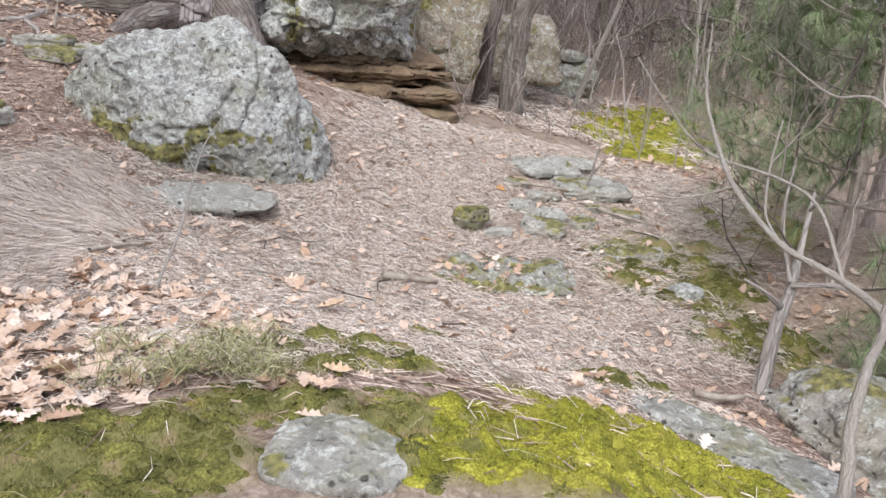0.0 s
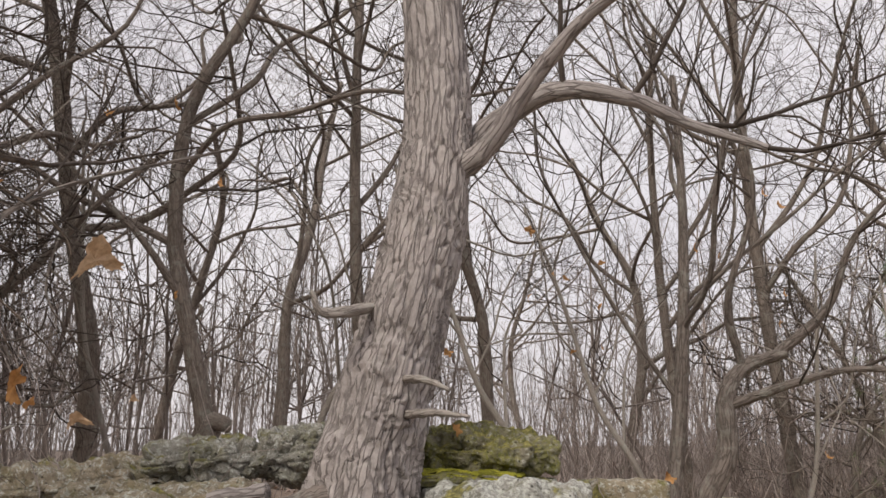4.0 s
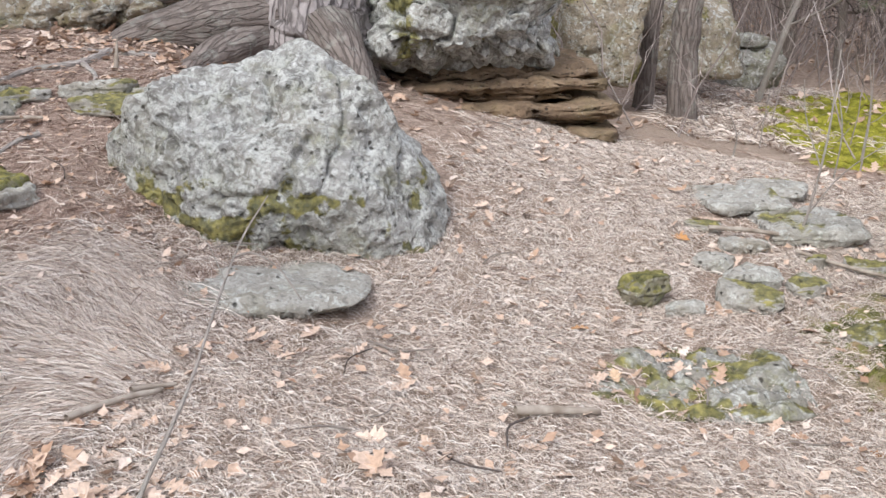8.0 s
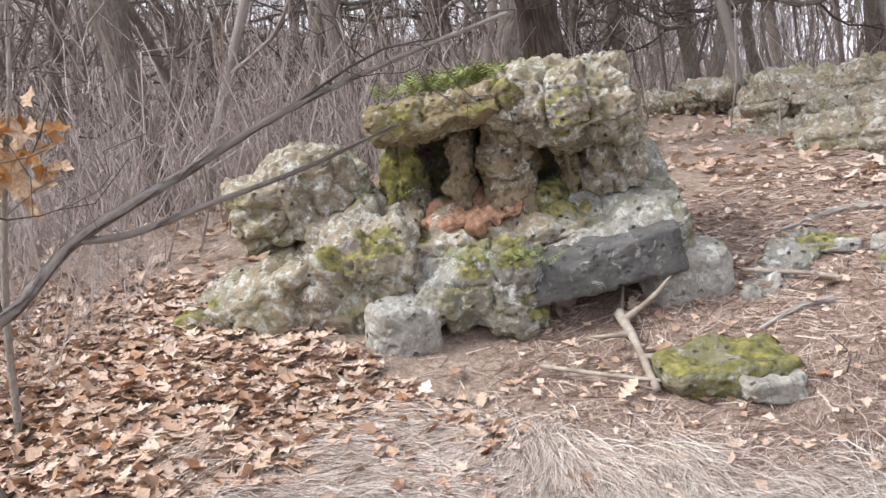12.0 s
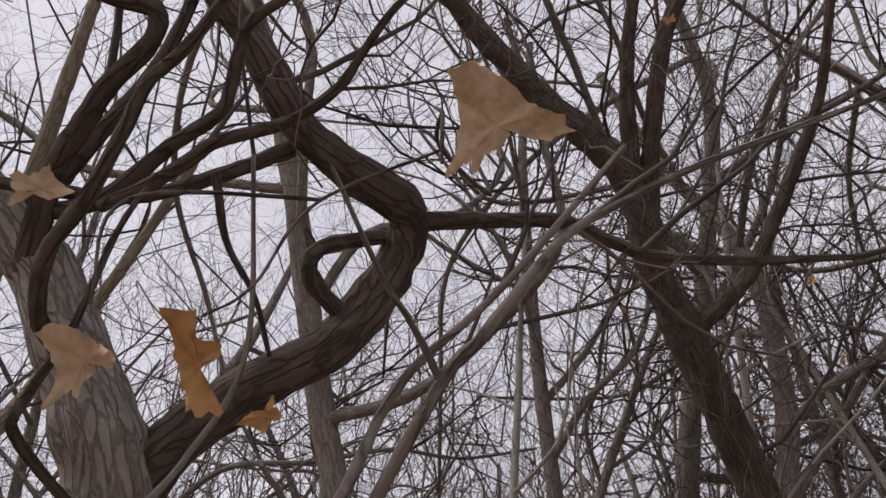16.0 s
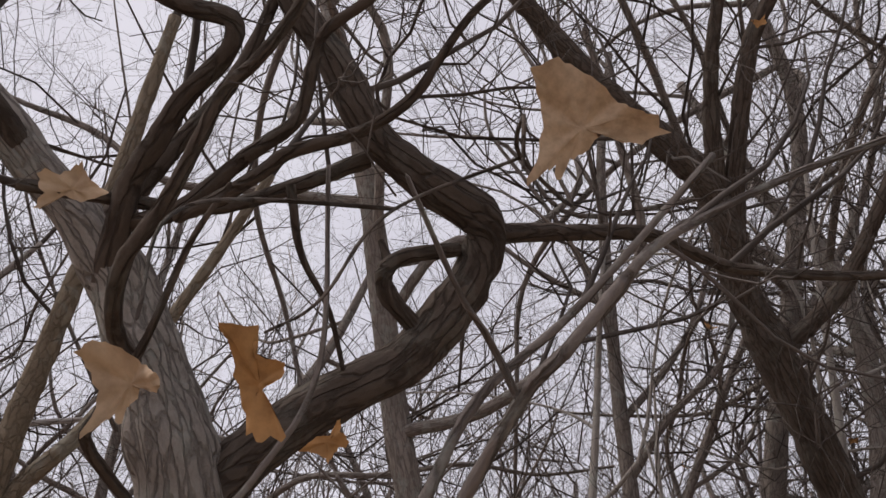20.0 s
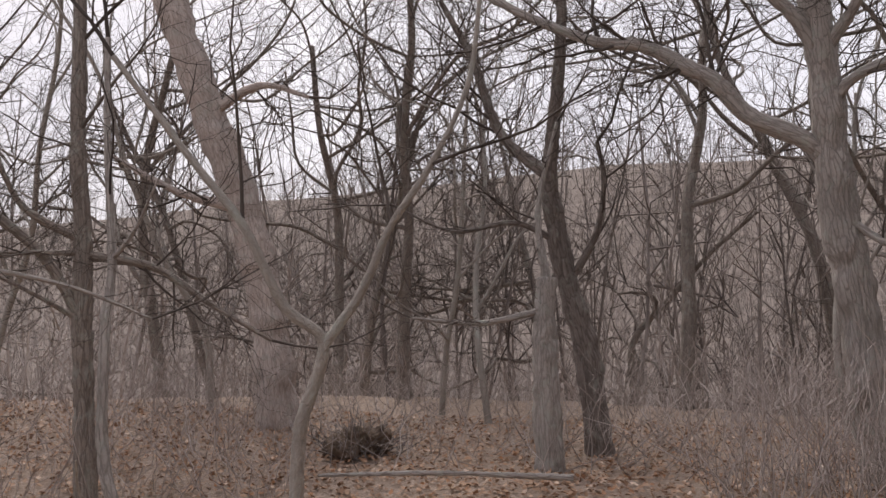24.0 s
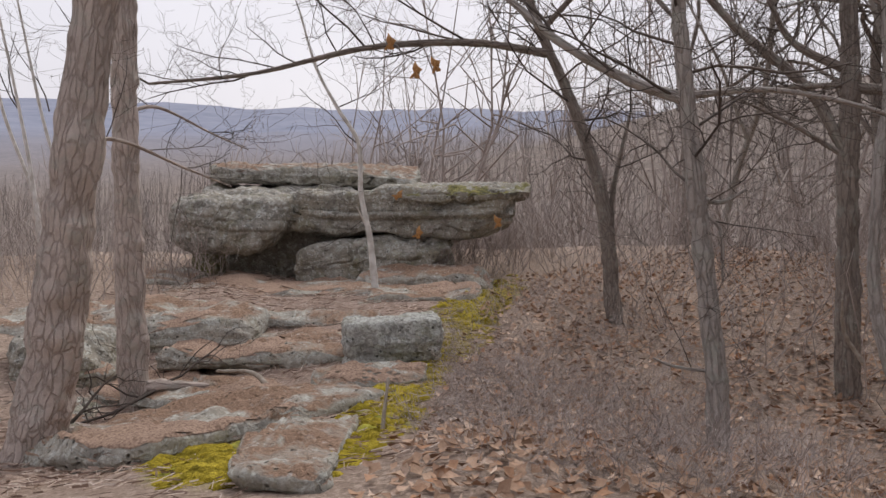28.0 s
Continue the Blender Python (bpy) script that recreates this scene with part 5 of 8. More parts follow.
BRUSH_TWIG = plain_material("brush_twigs", (0.34, 0.285, 0.26), (0.60, 0.525, 0.485), 2.0)
THICKET_TWIG = plain_material("thicket_twigs", (0.22, 0.19, 0.175), (0.38, 0.335, 0.315), 0.6)
brush("root_tangle", 70, in_blotch(1.1, -6.5, 0.38, 0.3, 0, True), 33, "tangled torn roots standing from a fallen tree", (0.3, 0.75), 1.3, THICKET_TWIG, 0.008, 6)
brush("undergrowth", 500, in_blotch(5.2, -5.8, 4.5, 2.4, -30, True), 30, "grey leafless undergrowth along the slope", (0.4, 1.5), 0.6, BRUSH_TWIG, 0.0034, 6)
brush("low_brush", 1100, in_blotch(2.7, 0.1, 1.9, 0.9, -42, True), 31, "low grey tangle of twigs among fallen leaves", (0.12, 0.4), 1.0, BRUSH_TWIG, 0.0022, 6)
brush("low_brush", 1700, in_blotch(3.6, -1.3, 3.6, 1.3, -38, True), 21, "tangled grey leafless brush on the slope", (0.2, 0.5), 0.9, BRUSH_TWIG, 0.0024, 6)
brush("thicket", 4200, in_ring(18, 40, lambda x, y: behind(x, y) & ((x < 2) | (y > 12))), 28, "dense grey thicket of young stems in the woods", (1.2, 4.2), 0.35, THICKET_TWIG, 0.0032, 6)
brush("thicket", 1700, in_blotch(5.5, 20.0, 8.0, 6.5), 29, "thin grey thicket beyond the ledge's end", (0.8, 3.4), 0.4, BRUSH_TWIG, 0.004, 5)
brush("undergrowth", 1500, in_ring(9, 24, behind), 22, "thin leafless undergrowth between the trees", (0.5, 2.0), 0.5, BRUSH_TWIG, 0.004, 6)
brush("undergrowth", 1000, in_blotch(-1.0, -9.2, 7.5, 4.0, 0, True), 23, "thin leafless undergrowth on the slope", (0.4, 1.5), 0.8, BRUSH_TWIG, 0.0036, 6)
brush("undergrowth", 1300, in_blotch(-8.0, 3.0, 2.6, 5.0, 0), 24, "thin leafless undergrowth beyond the outcrop", (0.4, 1.5), 0.3, BRUSH_TWIG, 0.0040, 7)
brush("low_brush", 900, in_blotch(10.4, -5.9, 4.0, 1.4, -50, True), 26, "grey brush along the edge behind the table rock", (0.4, 1.3), 0.4, BRUSH_TWIG, 0.003, 6)
brush("low_brush", 900, in_blotch(10.5, 2.5, 2.0, 3.5, -20, True), 27, "grey brush along the ledge's edge", (0.4, 1.2), 0.4, BRUSH_TWIG, 0.003, 6)
brush("low_brush", 500, in_blotch(-5.4, 2.2, 1.2, 1.3, 0), 25, "thin brush among fallen leaves", (0.2, 0.6), 0.5, BRUSH_TWIG, 0.003, 5)

# the great oak with dead stubs
oak = thing("great_oak", (-2.15, 8.05, 1.0), "great old oak with deeply furrowed bark, flared roots and broken stubs", "tree")
O = np.array((-2.15, 8.05, 1.0))


def oak_part(name, points, r0, r1, label="", **kw):
    under = next((q for q in oak.children if q.name.startswith("trunk")), oak) if name == "stub" else oak
    return part(name, limb_mesh(name, np.array(points) - O, r0, r1, kw.pop("material", OAK_BARK), kw.pop("sides", 20), kw.pop("step", 0.05), **kw), under, label)


oak_part("trunk", [(-2.34, 8.0, 0.75), (-2.26, 8.02, 1.5), (-2.08, 8.15, 2.4), (-1.86, 8.3, 3.4), (-1.72, 8.45, 4.4), (-1.72, 8.6, 5.6), (-1.9, 8.8, 7.5), (-2.0, 9.0, 9.5)], 0.40, 0.24, sides=110, step=0.022, rough=0.05, ridge=0.10, flare=0.55, seed=5)
oak_part("root", [(-2.4, 7.8, 1.35), (-2.8, 7.6, 1.30), (-3.2, 7.5, 1.22), (-3.6, 7.45, 1.05)], 0.24, 0.10, material=LEDGE_BARK, sides=40, step=0.03, ridge=0.10, rough=0.15, seed=6)
oak_part("root", [(-2.0, 7.7, 1.25), (-1.75, 7.45, 1.0), (-1.6, 7.2, 0.75)], 0.20, 0.10, material=LEDGE_BARK, sides=28, step=0.03, ridge=0.1, seed=7)
oak_part("root", [(-2.4, 7.75, 1.2), (-2.6, 7.2, 1.12), (-2.7, 6.8, 1.0)], 0.15, 0.05, material=LEDGE_BARK, sides=24, step=0.03, ridge=0.1, seed=8)
oak_part("stub", [(-2.1, 8.05, 3.1), (-2.28, 7.65, 3.0), (-2.45, 7.5, 2.98), (-2.52, 7.45, 3.15)], 0.055, 0.02, "grey broken branch stub", rough=0.4, material=GREY_BARK)
oak_part("stub", [(-1.95, 7.95, 2.46), (-1.65, 7.66, 2.43), (-1.42, 7.55, 2.34)], 0.045, 0.014, "grey broken branch stub", rough=0.4, material=GREY_BARK)
oak_part("stub", [(-1.95, 7.95, 2.16), (-1.6, 7.68, 2.17), (-1.25, 7.52, 2.13)], 0.045, 0.012, "grey broken branch stub", rough=0.4, material=GREY_BARK)
oak_part("limb", [(-1.72, 8.5, 4.35), (-1.35, 8.7, 4.75), (-0.95, 8.56, 5.0), (-0.5, 8.5, 5.12), (0.1, 8.44, 4.95), (0.6, 8.4, 4.65), (1.2, 8.3, 4.35)], 0.15, 0.03, rough=0.14, sides=14)
oak_part("limb", [(-1.72, 8.5, 4.3), (-1.2, 8.3, 4.55), (-0.6, 8.0, 5.2), (0.1, 7.6, 5.6), (1.2, 7.2, 5.7)], 0.12, 0.03, rough=0.14, sides=12)
oak_part("limb", [(-1.8, 8.7, 6.2), (-2.8, 8.3, 7.2), (-4.2, 7.8, 7.9), (-5.6, 7.5, 8.0)], 0.13, 0.03, rough=0.14, sides=12)
oak_part("limb", [(-1.9, 8.8, 7.3), (-1.0, 8.2, 8.4), (0.2, 7.6, 9.0)], 0.12, 0.03, rough=0.14, sides=12)


def add_twigs(tree, origin, starts, seed, material=TWIG, deepest=2, kids=(6, 5, 4), crook=0.3, spread=0.9, name="twig_crown"):
    """Side shoots for a hand-laid tree: starts of (point, direction, length, radius)."""
    g, out = np.random.default_rng(seed), {}
    for p, d, ln, r in starts:
        d = np.array(d, float)
        grow(g, np.array(p) - np.array(origin), d / np.linalg.norm(d), ln, r, 0, deepest, out, spread, 0.06, crook, kids, 0.15)
    ob = part(name, twigs_mesh(name, [out[level] for level in sorted(out)], 4, material, 0.0012), tree)
    ob["kind"] = "stuff"
    return ob


add_twigs(oak, O, [((0.1, 8.44, 4.95), (0.6, -0.3, 0.5), 1.6, 0.03), ((0.6, 8.4, 4.65), (1, 0.2, -0.2), 1.8, 0.028), ((1.2, 8.3, 4.35), (1, -0.2, -0.1), 1.5, 0.022), ((-0.5, 8.5, 5.1), (0.2, -0.4, 1), 1.8, 0.03), ((1.2, 7.2, 5.7), (1, -0.3, 0.1), 2.2, 0.03),
                   ((-5.6, 7.5, 8), (-1, -0.2, -0.1), 2.4, 0.03), ((-4.2, 7.8, 7.9), (-0.3, -0.8, -0.1), 2.2, 0.03), ((-2, 9, 9.5), (0.2, 0.1, 1), 2.5, 0.1), ((0.2, 7.6, 9.0), (0.8, -0.4, 0.2), 2.4, 0.03)], 31, deepest=3)

# the two thin trees and the bent one by the ledge
bent = thing("bent_tree", (0.62, 10.4, 0.15), "bent dark tree with an elbow and drooping boughs", "tree")
BO = np.array((0.62, 10.4, 0.15))
part("trunk", limb_mesh("trunk", np.array([(0.66, 10.42, 0.0), (0.62, 10.40, 0.8), (0.66, 10.38, 1.35), (0.88, 10.36, 1.85), (0.90, 10.40, 2.35), (1.1, 10.5, 2.68), (1.55, 10.6, 2.85)]) - BO, 0.135, 0.06, LEDGE_BARK, 28, 0.03, 0.10, 41, 0.11, 0.12), bent)
for pts, r in (([(0.92, 10.4, 2.3), (1.6, 10.22, 2.52), (2.15, 10.1, 2.62), (2.9, 9.8, 2.5)], 0.055), ([(1.5, 10.6, 2.85), (2.0, 10.5, 3.3), (2.3, 10.3, 4.0), (2.9, 10.0, 4.6)], 0.06), ([(1.1, 10.5, 2.7), (1.0, 10.3, 3.4), (1.3, 10.1, 4.4), (1.2, 10.0, 5.4)], 0.05)):
    part("limb", limb_mesh("limb", np.array(pts) - BO, r, 0.018, LEDGE_BARK, 10, 0.06, 0.12, 42), bent)
add_twigs(bent, BO, [((2.15, 10.1, 2.62), (0.8, -0.4, 0.4), 1.3, 0.018), ((2.9, 9.8, 2.5), (0.9, -0.3, -0.1), 1.4, 0.016), ((1.6, 10.2, 2.5), (0.3, -0.8, 0.3), 1.2, 0.016), ((2.9, 10, 4.6), (0.5, -0.2, 0.6), 1.6, 0.018), ((2.3, 10.3, 4.0), (0.8, -0.6, 0.1), 1.6, 0.018), ((1.2, 10, 5.4), (0.1, 0, 1), 1.6, 0.018), ((1.3, 10.1, 4.4), (-0.7, -0.4, 0.4), 1.5, 0.018)], 43, deepest=3, kids=(5, 4, 4))
bare_tree("thin_tree", (0.27, 10.84, land_at(0.27, 10.84)), 6.2, 0.09, 44, LEDGE_BARK, "thin dark leafless tree growing beside the ledge", (-0.03, 0.04), 4, (8, 5, 4, 3), 0.85, sides=20, start=0.35, crook=0.13)


def hand_tree(name, label, limbs, material, sprouts=(), seed=0, sides=16, ridge=0.08, twig=TWIG, kids=(6, 5, 4), deepest=2, category="tree", bushy=True):
    """A tree laid out limb by limb: limbs of (part, points, foot radius, tip radius)."""
    o = np.array(limbs[0][1][0])
    tree = thing(name, o, label, category)
    first = None
    for k, (pn, pts, r0, r1, *own) in enumerate(limbs):
        ob = part(pn, limb_mesh(pn, np.array(pts) - o, r0, r1, own[0] if own else material, sides if r0 > 0.05 else 8, 0.03, 0.14, seed + k, ridge if r0 > 0.05 else 0.0, 0.2 if pn == "trunk" else 0.0), first if pn == "stub" else tree)
        first = first or ob
    sprouts = list(sprouts)
    if len(sprouts) and category == "tree" and bushy:
        side = np.random.default_rng(seed + 70)
        for pn, pts, r0, r1, *own in limbs[1:]:
            line = curve_path(pts, 24)
            span = np.linalg.norm(np.diff(line, axis=0), axis=1).sum()
            for f in np.arange(0.3, 1.0, 0.28 / max(span, 0.5)):
                way = line[min(int(f * 23) + 1, 23)] - line[int(f * 23)]
                way = way / (np.linalg.norm(way) + 1e-9) * 0.6 + side.normal(size=3) * 0.6 + (0, 0, 0.15)
                sprouts.append((tuple(line[int(f * 23)]), tuple(way), side.uniform(0.5, 1.1), 0.35 * (r0 + (r1 - r0) * f)))
    if len(sprouts):
        add_twigs(tree, o, sprouts, seed + 50, twig, deepest, kids)
    return tree


# the leaning tree with the elbowed limb
PLAN = Matrix.Identity(4)
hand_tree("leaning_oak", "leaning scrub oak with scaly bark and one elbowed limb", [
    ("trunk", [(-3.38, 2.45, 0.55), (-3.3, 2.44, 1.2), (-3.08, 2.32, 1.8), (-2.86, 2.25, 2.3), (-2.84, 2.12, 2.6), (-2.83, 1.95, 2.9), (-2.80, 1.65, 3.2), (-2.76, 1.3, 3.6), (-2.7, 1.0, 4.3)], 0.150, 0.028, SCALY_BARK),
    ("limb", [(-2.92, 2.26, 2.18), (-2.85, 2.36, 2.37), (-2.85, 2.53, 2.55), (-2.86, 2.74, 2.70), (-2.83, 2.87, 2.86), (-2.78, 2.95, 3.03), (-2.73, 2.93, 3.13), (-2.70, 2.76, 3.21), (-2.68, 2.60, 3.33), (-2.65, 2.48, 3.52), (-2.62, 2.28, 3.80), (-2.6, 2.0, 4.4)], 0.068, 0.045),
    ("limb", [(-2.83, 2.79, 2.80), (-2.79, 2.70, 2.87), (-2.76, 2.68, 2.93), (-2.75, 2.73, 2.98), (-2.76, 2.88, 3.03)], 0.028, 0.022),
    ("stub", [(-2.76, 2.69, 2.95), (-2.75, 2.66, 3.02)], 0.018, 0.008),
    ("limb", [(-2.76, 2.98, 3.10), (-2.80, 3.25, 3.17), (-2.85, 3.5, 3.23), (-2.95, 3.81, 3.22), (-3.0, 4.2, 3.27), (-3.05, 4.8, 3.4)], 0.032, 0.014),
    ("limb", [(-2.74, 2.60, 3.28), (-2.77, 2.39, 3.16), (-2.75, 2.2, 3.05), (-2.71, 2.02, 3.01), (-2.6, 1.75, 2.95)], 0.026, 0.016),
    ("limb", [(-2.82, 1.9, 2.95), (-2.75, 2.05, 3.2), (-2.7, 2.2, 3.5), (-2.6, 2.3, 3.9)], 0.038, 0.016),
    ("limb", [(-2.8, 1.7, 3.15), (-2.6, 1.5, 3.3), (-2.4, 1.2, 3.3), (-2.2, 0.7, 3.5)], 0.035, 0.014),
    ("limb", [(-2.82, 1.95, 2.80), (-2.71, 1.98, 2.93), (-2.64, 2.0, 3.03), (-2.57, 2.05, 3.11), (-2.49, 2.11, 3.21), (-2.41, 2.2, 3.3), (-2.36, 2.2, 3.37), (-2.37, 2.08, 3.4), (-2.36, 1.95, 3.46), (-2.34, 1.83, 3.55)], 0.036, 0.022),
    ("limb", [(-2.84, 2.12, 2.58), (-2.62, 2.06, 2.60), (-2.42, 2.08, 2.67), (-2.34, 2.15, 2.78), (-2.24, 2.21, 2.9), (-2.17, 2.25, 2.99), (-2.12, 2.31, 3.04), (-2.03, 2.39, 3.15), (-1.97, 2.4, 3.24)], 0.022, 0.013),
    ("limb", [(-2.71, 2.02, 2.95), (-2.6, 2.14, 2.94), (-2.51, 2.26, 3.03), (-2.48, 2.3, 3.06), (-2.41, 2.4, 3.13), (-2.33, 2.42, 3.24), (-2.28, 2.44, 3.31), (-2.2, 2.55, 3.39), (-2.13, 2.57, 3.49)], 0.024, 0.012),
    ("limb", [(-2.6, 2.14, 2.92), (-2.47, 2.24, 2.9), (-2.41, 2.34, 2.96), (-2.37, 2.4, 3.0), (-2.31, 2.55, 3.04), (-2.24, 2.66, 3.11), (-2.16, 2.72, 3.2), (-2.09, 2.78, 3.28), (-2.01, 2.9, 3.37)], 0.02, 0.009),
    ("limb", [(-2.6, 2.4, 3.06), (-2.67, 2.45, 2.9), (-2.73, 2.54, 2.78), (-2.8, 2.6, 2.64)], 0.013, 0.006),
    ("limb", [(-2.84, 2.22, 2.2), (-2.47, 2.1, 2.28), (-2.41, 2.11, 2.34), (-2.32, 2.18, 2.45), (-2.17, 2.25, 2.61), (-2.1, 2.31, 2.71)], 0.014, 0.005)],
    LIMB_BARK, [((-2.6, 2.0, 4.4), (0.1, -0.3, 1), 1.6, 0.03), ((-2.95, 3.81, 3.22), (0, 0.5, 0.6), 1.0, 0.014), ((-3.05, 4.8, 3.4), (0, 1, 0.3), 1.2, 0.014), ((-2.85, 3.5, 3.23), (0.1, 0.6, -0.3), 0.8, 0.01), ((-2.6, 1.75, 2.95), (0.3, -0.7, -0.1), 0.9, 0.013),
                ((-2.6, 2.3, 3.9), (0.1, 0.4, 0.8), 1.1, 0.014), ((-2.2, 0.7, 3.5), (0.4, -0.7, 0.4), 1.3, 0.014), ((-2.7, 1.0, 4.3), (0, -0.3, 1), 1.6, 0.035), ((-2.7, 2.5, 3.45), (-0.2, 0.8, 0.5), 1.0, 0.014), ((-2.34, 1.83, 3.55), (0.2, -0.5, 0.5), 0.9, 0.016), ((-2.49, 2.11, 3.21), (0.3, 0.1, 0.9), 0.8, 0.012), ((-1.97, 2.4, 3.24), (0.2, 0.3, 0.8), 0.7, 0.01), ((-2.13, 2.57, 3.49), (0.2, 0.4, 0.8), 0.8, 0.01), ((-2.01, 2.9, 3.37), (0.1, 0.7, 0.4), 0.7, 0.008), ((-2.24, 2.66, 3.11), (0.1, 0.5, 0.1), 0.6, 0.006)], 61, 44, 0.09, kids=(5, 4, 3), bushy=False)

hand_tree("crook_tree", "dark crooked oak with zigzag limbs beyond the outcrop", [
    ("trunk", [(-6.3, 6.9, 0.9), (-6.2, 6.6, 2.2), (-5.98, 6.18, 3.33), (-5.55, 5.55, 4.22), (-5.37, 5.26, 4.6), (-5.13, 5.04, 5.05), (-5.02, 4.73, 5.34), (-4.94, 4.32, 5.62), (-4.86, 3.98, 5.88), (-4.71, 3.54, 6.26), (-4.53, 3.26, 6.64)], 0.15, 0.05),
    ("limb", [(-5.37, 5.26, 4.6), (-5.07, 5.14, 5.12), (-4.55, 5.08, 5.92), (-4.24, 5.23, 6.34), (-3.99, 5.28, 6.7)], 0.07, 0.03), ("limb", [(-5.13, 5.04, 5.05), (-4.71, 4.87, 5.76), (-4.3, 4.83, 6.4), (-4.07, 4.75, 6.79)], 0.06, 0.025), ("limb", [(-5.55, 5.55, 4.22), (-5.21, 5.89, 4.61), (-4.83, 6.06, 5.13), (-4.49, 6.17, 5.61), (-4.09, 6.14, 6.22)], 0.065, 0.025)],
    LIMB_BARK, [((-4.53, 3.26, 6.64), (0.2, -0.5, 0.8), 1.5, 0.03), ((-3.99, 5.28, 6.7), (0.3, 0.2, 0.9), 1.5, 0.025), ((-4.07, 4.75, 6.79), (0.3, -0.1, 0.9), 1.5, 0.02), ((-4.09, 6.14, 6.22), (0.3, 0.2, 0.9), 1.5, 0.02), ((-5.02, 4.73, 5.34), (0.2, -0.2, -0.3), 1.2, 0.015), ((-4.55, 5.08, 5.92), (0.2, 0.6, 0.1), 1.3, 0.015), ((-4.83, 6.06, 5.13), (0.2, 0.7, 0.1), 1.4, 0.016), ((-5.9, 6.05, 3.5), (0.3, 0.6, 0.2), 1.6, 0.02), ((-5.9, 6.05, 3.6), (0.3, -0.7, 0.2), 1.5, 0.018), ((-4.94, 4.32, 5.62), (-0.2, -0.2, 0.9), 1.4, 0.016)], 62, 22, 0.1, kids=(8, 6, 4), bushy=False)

hand_tree("grey_sapling", "pale grey sapling with forking stems in front of the leaning oak", [
    ("stem", [(-2.47, 2.38, 0.40), (-2.60, 2.42, 1.10), (-2.68, 2.46, 1.68), (-2.63, 2.49, 1.83), (-2.55, 2.62, 1.99), (-2.50, 2.76, 2.21), (-2.45, 2.88, 2.47), (-2.43, 3.12, 2.73), (-2.36, 3.47, 3.18)], 0.024, 0.009),
    ("branch", [(-2.63, 2.49, 1.83), (-2.65, 2.37, 1.94), (-2.65, 2.30, 2.01), (-2.62, 2.30, 2.12), (-2.60, 2.42, 2.29), (-2.55, 2.53, 2.55), (-2.49, 2.49, 3.06)], 0.014, 0.006),
    ("branch", [(-2.30, 2.25, 1.23), (-2.32, 2.43, 1.34), (-2.33, 2.70, 1.45), (-2.39, 2.85, 1.57), (-2.41, 3.08, 1.68), (-2.44, 3.32, 1.79), (-2.45, 3.60, 1.89), (-2.44, 3.92, 1.99)], 0.016, 0.005),
    ("branch", [(-2.39, 2.85, 1.57), (-2.40, 2.96, 1.57), (-2.40, 3.12, 1.61), (-2.44, 3.35, 1.66), (-2.43, 3.59, 1.74)], 0.009, 0.004),
    ("branch", [(-2.30, 2.76, 2.08), (-2.06, 2.87, 2.32), (-1.99, 2.93, 2.39), (-1.94, 3.04, 2.54), (-1.93, 3.13, 2.63), (-1.90, 3.40, 2.80), (-1.82, 3.80, 2.99), (-1.69, 4.20, 3.18)], 0.014, 0.006),
    ("branch", [(-2.06, 2.87, 2.32), (-2.01, 2.80, 2.41), (-1.93, 2.73, 2.45), (-1.84, 2.62, 2.60)], 0.008, 0.004),
    ("branch", [(-2.52, 2.62, 2.00), (-2.43, 2.69, 2.05), (-2.30, 2.76, 2.08)], 0.012, 0.012)],
    LEDGE_BARK, [((-1.93, 3.13, 2.63), (0.1, 0.7, 0.5), 0.7, 0.007), ((-1.90, 3.40, 2.80), (0.0, 0.3, 1), 0.7, 0.006), ((-2.43, 3.12, 2.73), (0, 0.4, 1), 0.8, 0.008), ((-2.49, 2.49, 3.06), (0.1, -0.3, 1), 0.8, 0.006), ((-2.44, 3.32, 1.79), (0, 0.8, 0.5), 0.5, 0.004), ((-2.33, 2.70, 1.45), (0, 0.2, 0.8), 0.5, 0.005)], 71, 10, 0.0, kids=(4, 4, 3), twig=TWIG, bushy=False)

# saplings and trees towards the valley
PLAN = VALLEY
hand_tree("forked_sapling", "smooth grey sapling with a wide fork", [
    ("stem", [(-0.36, 0.28, 0.35), (-0.38, 0.29, 1.1), (-0.40, 0.31, 1.4), (-0.49, 0.32, 1.73), (-0.33, 0.36, 1.89), (-0.17, 0.41, 2.21), (0.08, 0.37, 2.49), (0.45, 0.36, 2.94)], 0.036, 0.012),
    ("branch", [(-0.49, 0.32, 1.72), (-0.64, 0.31, 1.94), (-0.76, 0.31, 2.21), (-0.92, 0.3, 2.46), (-1.06, 0.2, 2.83), (-1.1, 0.12, 3.3)], 0.022, 0.009)],
    SAPLING_BARK, [((-0.17, 0.41, 2.21), (0.1, -0.3, 1), 0.9, 0.009), ((0.45, 0.36, 2.94), (0.6, 0, 0.8), 0.9, 0.01), ((-0.92, 0.3, 2.46), (-0.8, 0, 0.4), 0.8, 0.008), ((-0.76, 0.31, 2.21), (0.3, -0.3, 1), 0.8, 0.008), ((-1.1, 0.12, 3.3), (0, 0, 1), 0.9, 0.009)], 81, 14, 0.0, kids=(5, 4, 3), bushy=False)
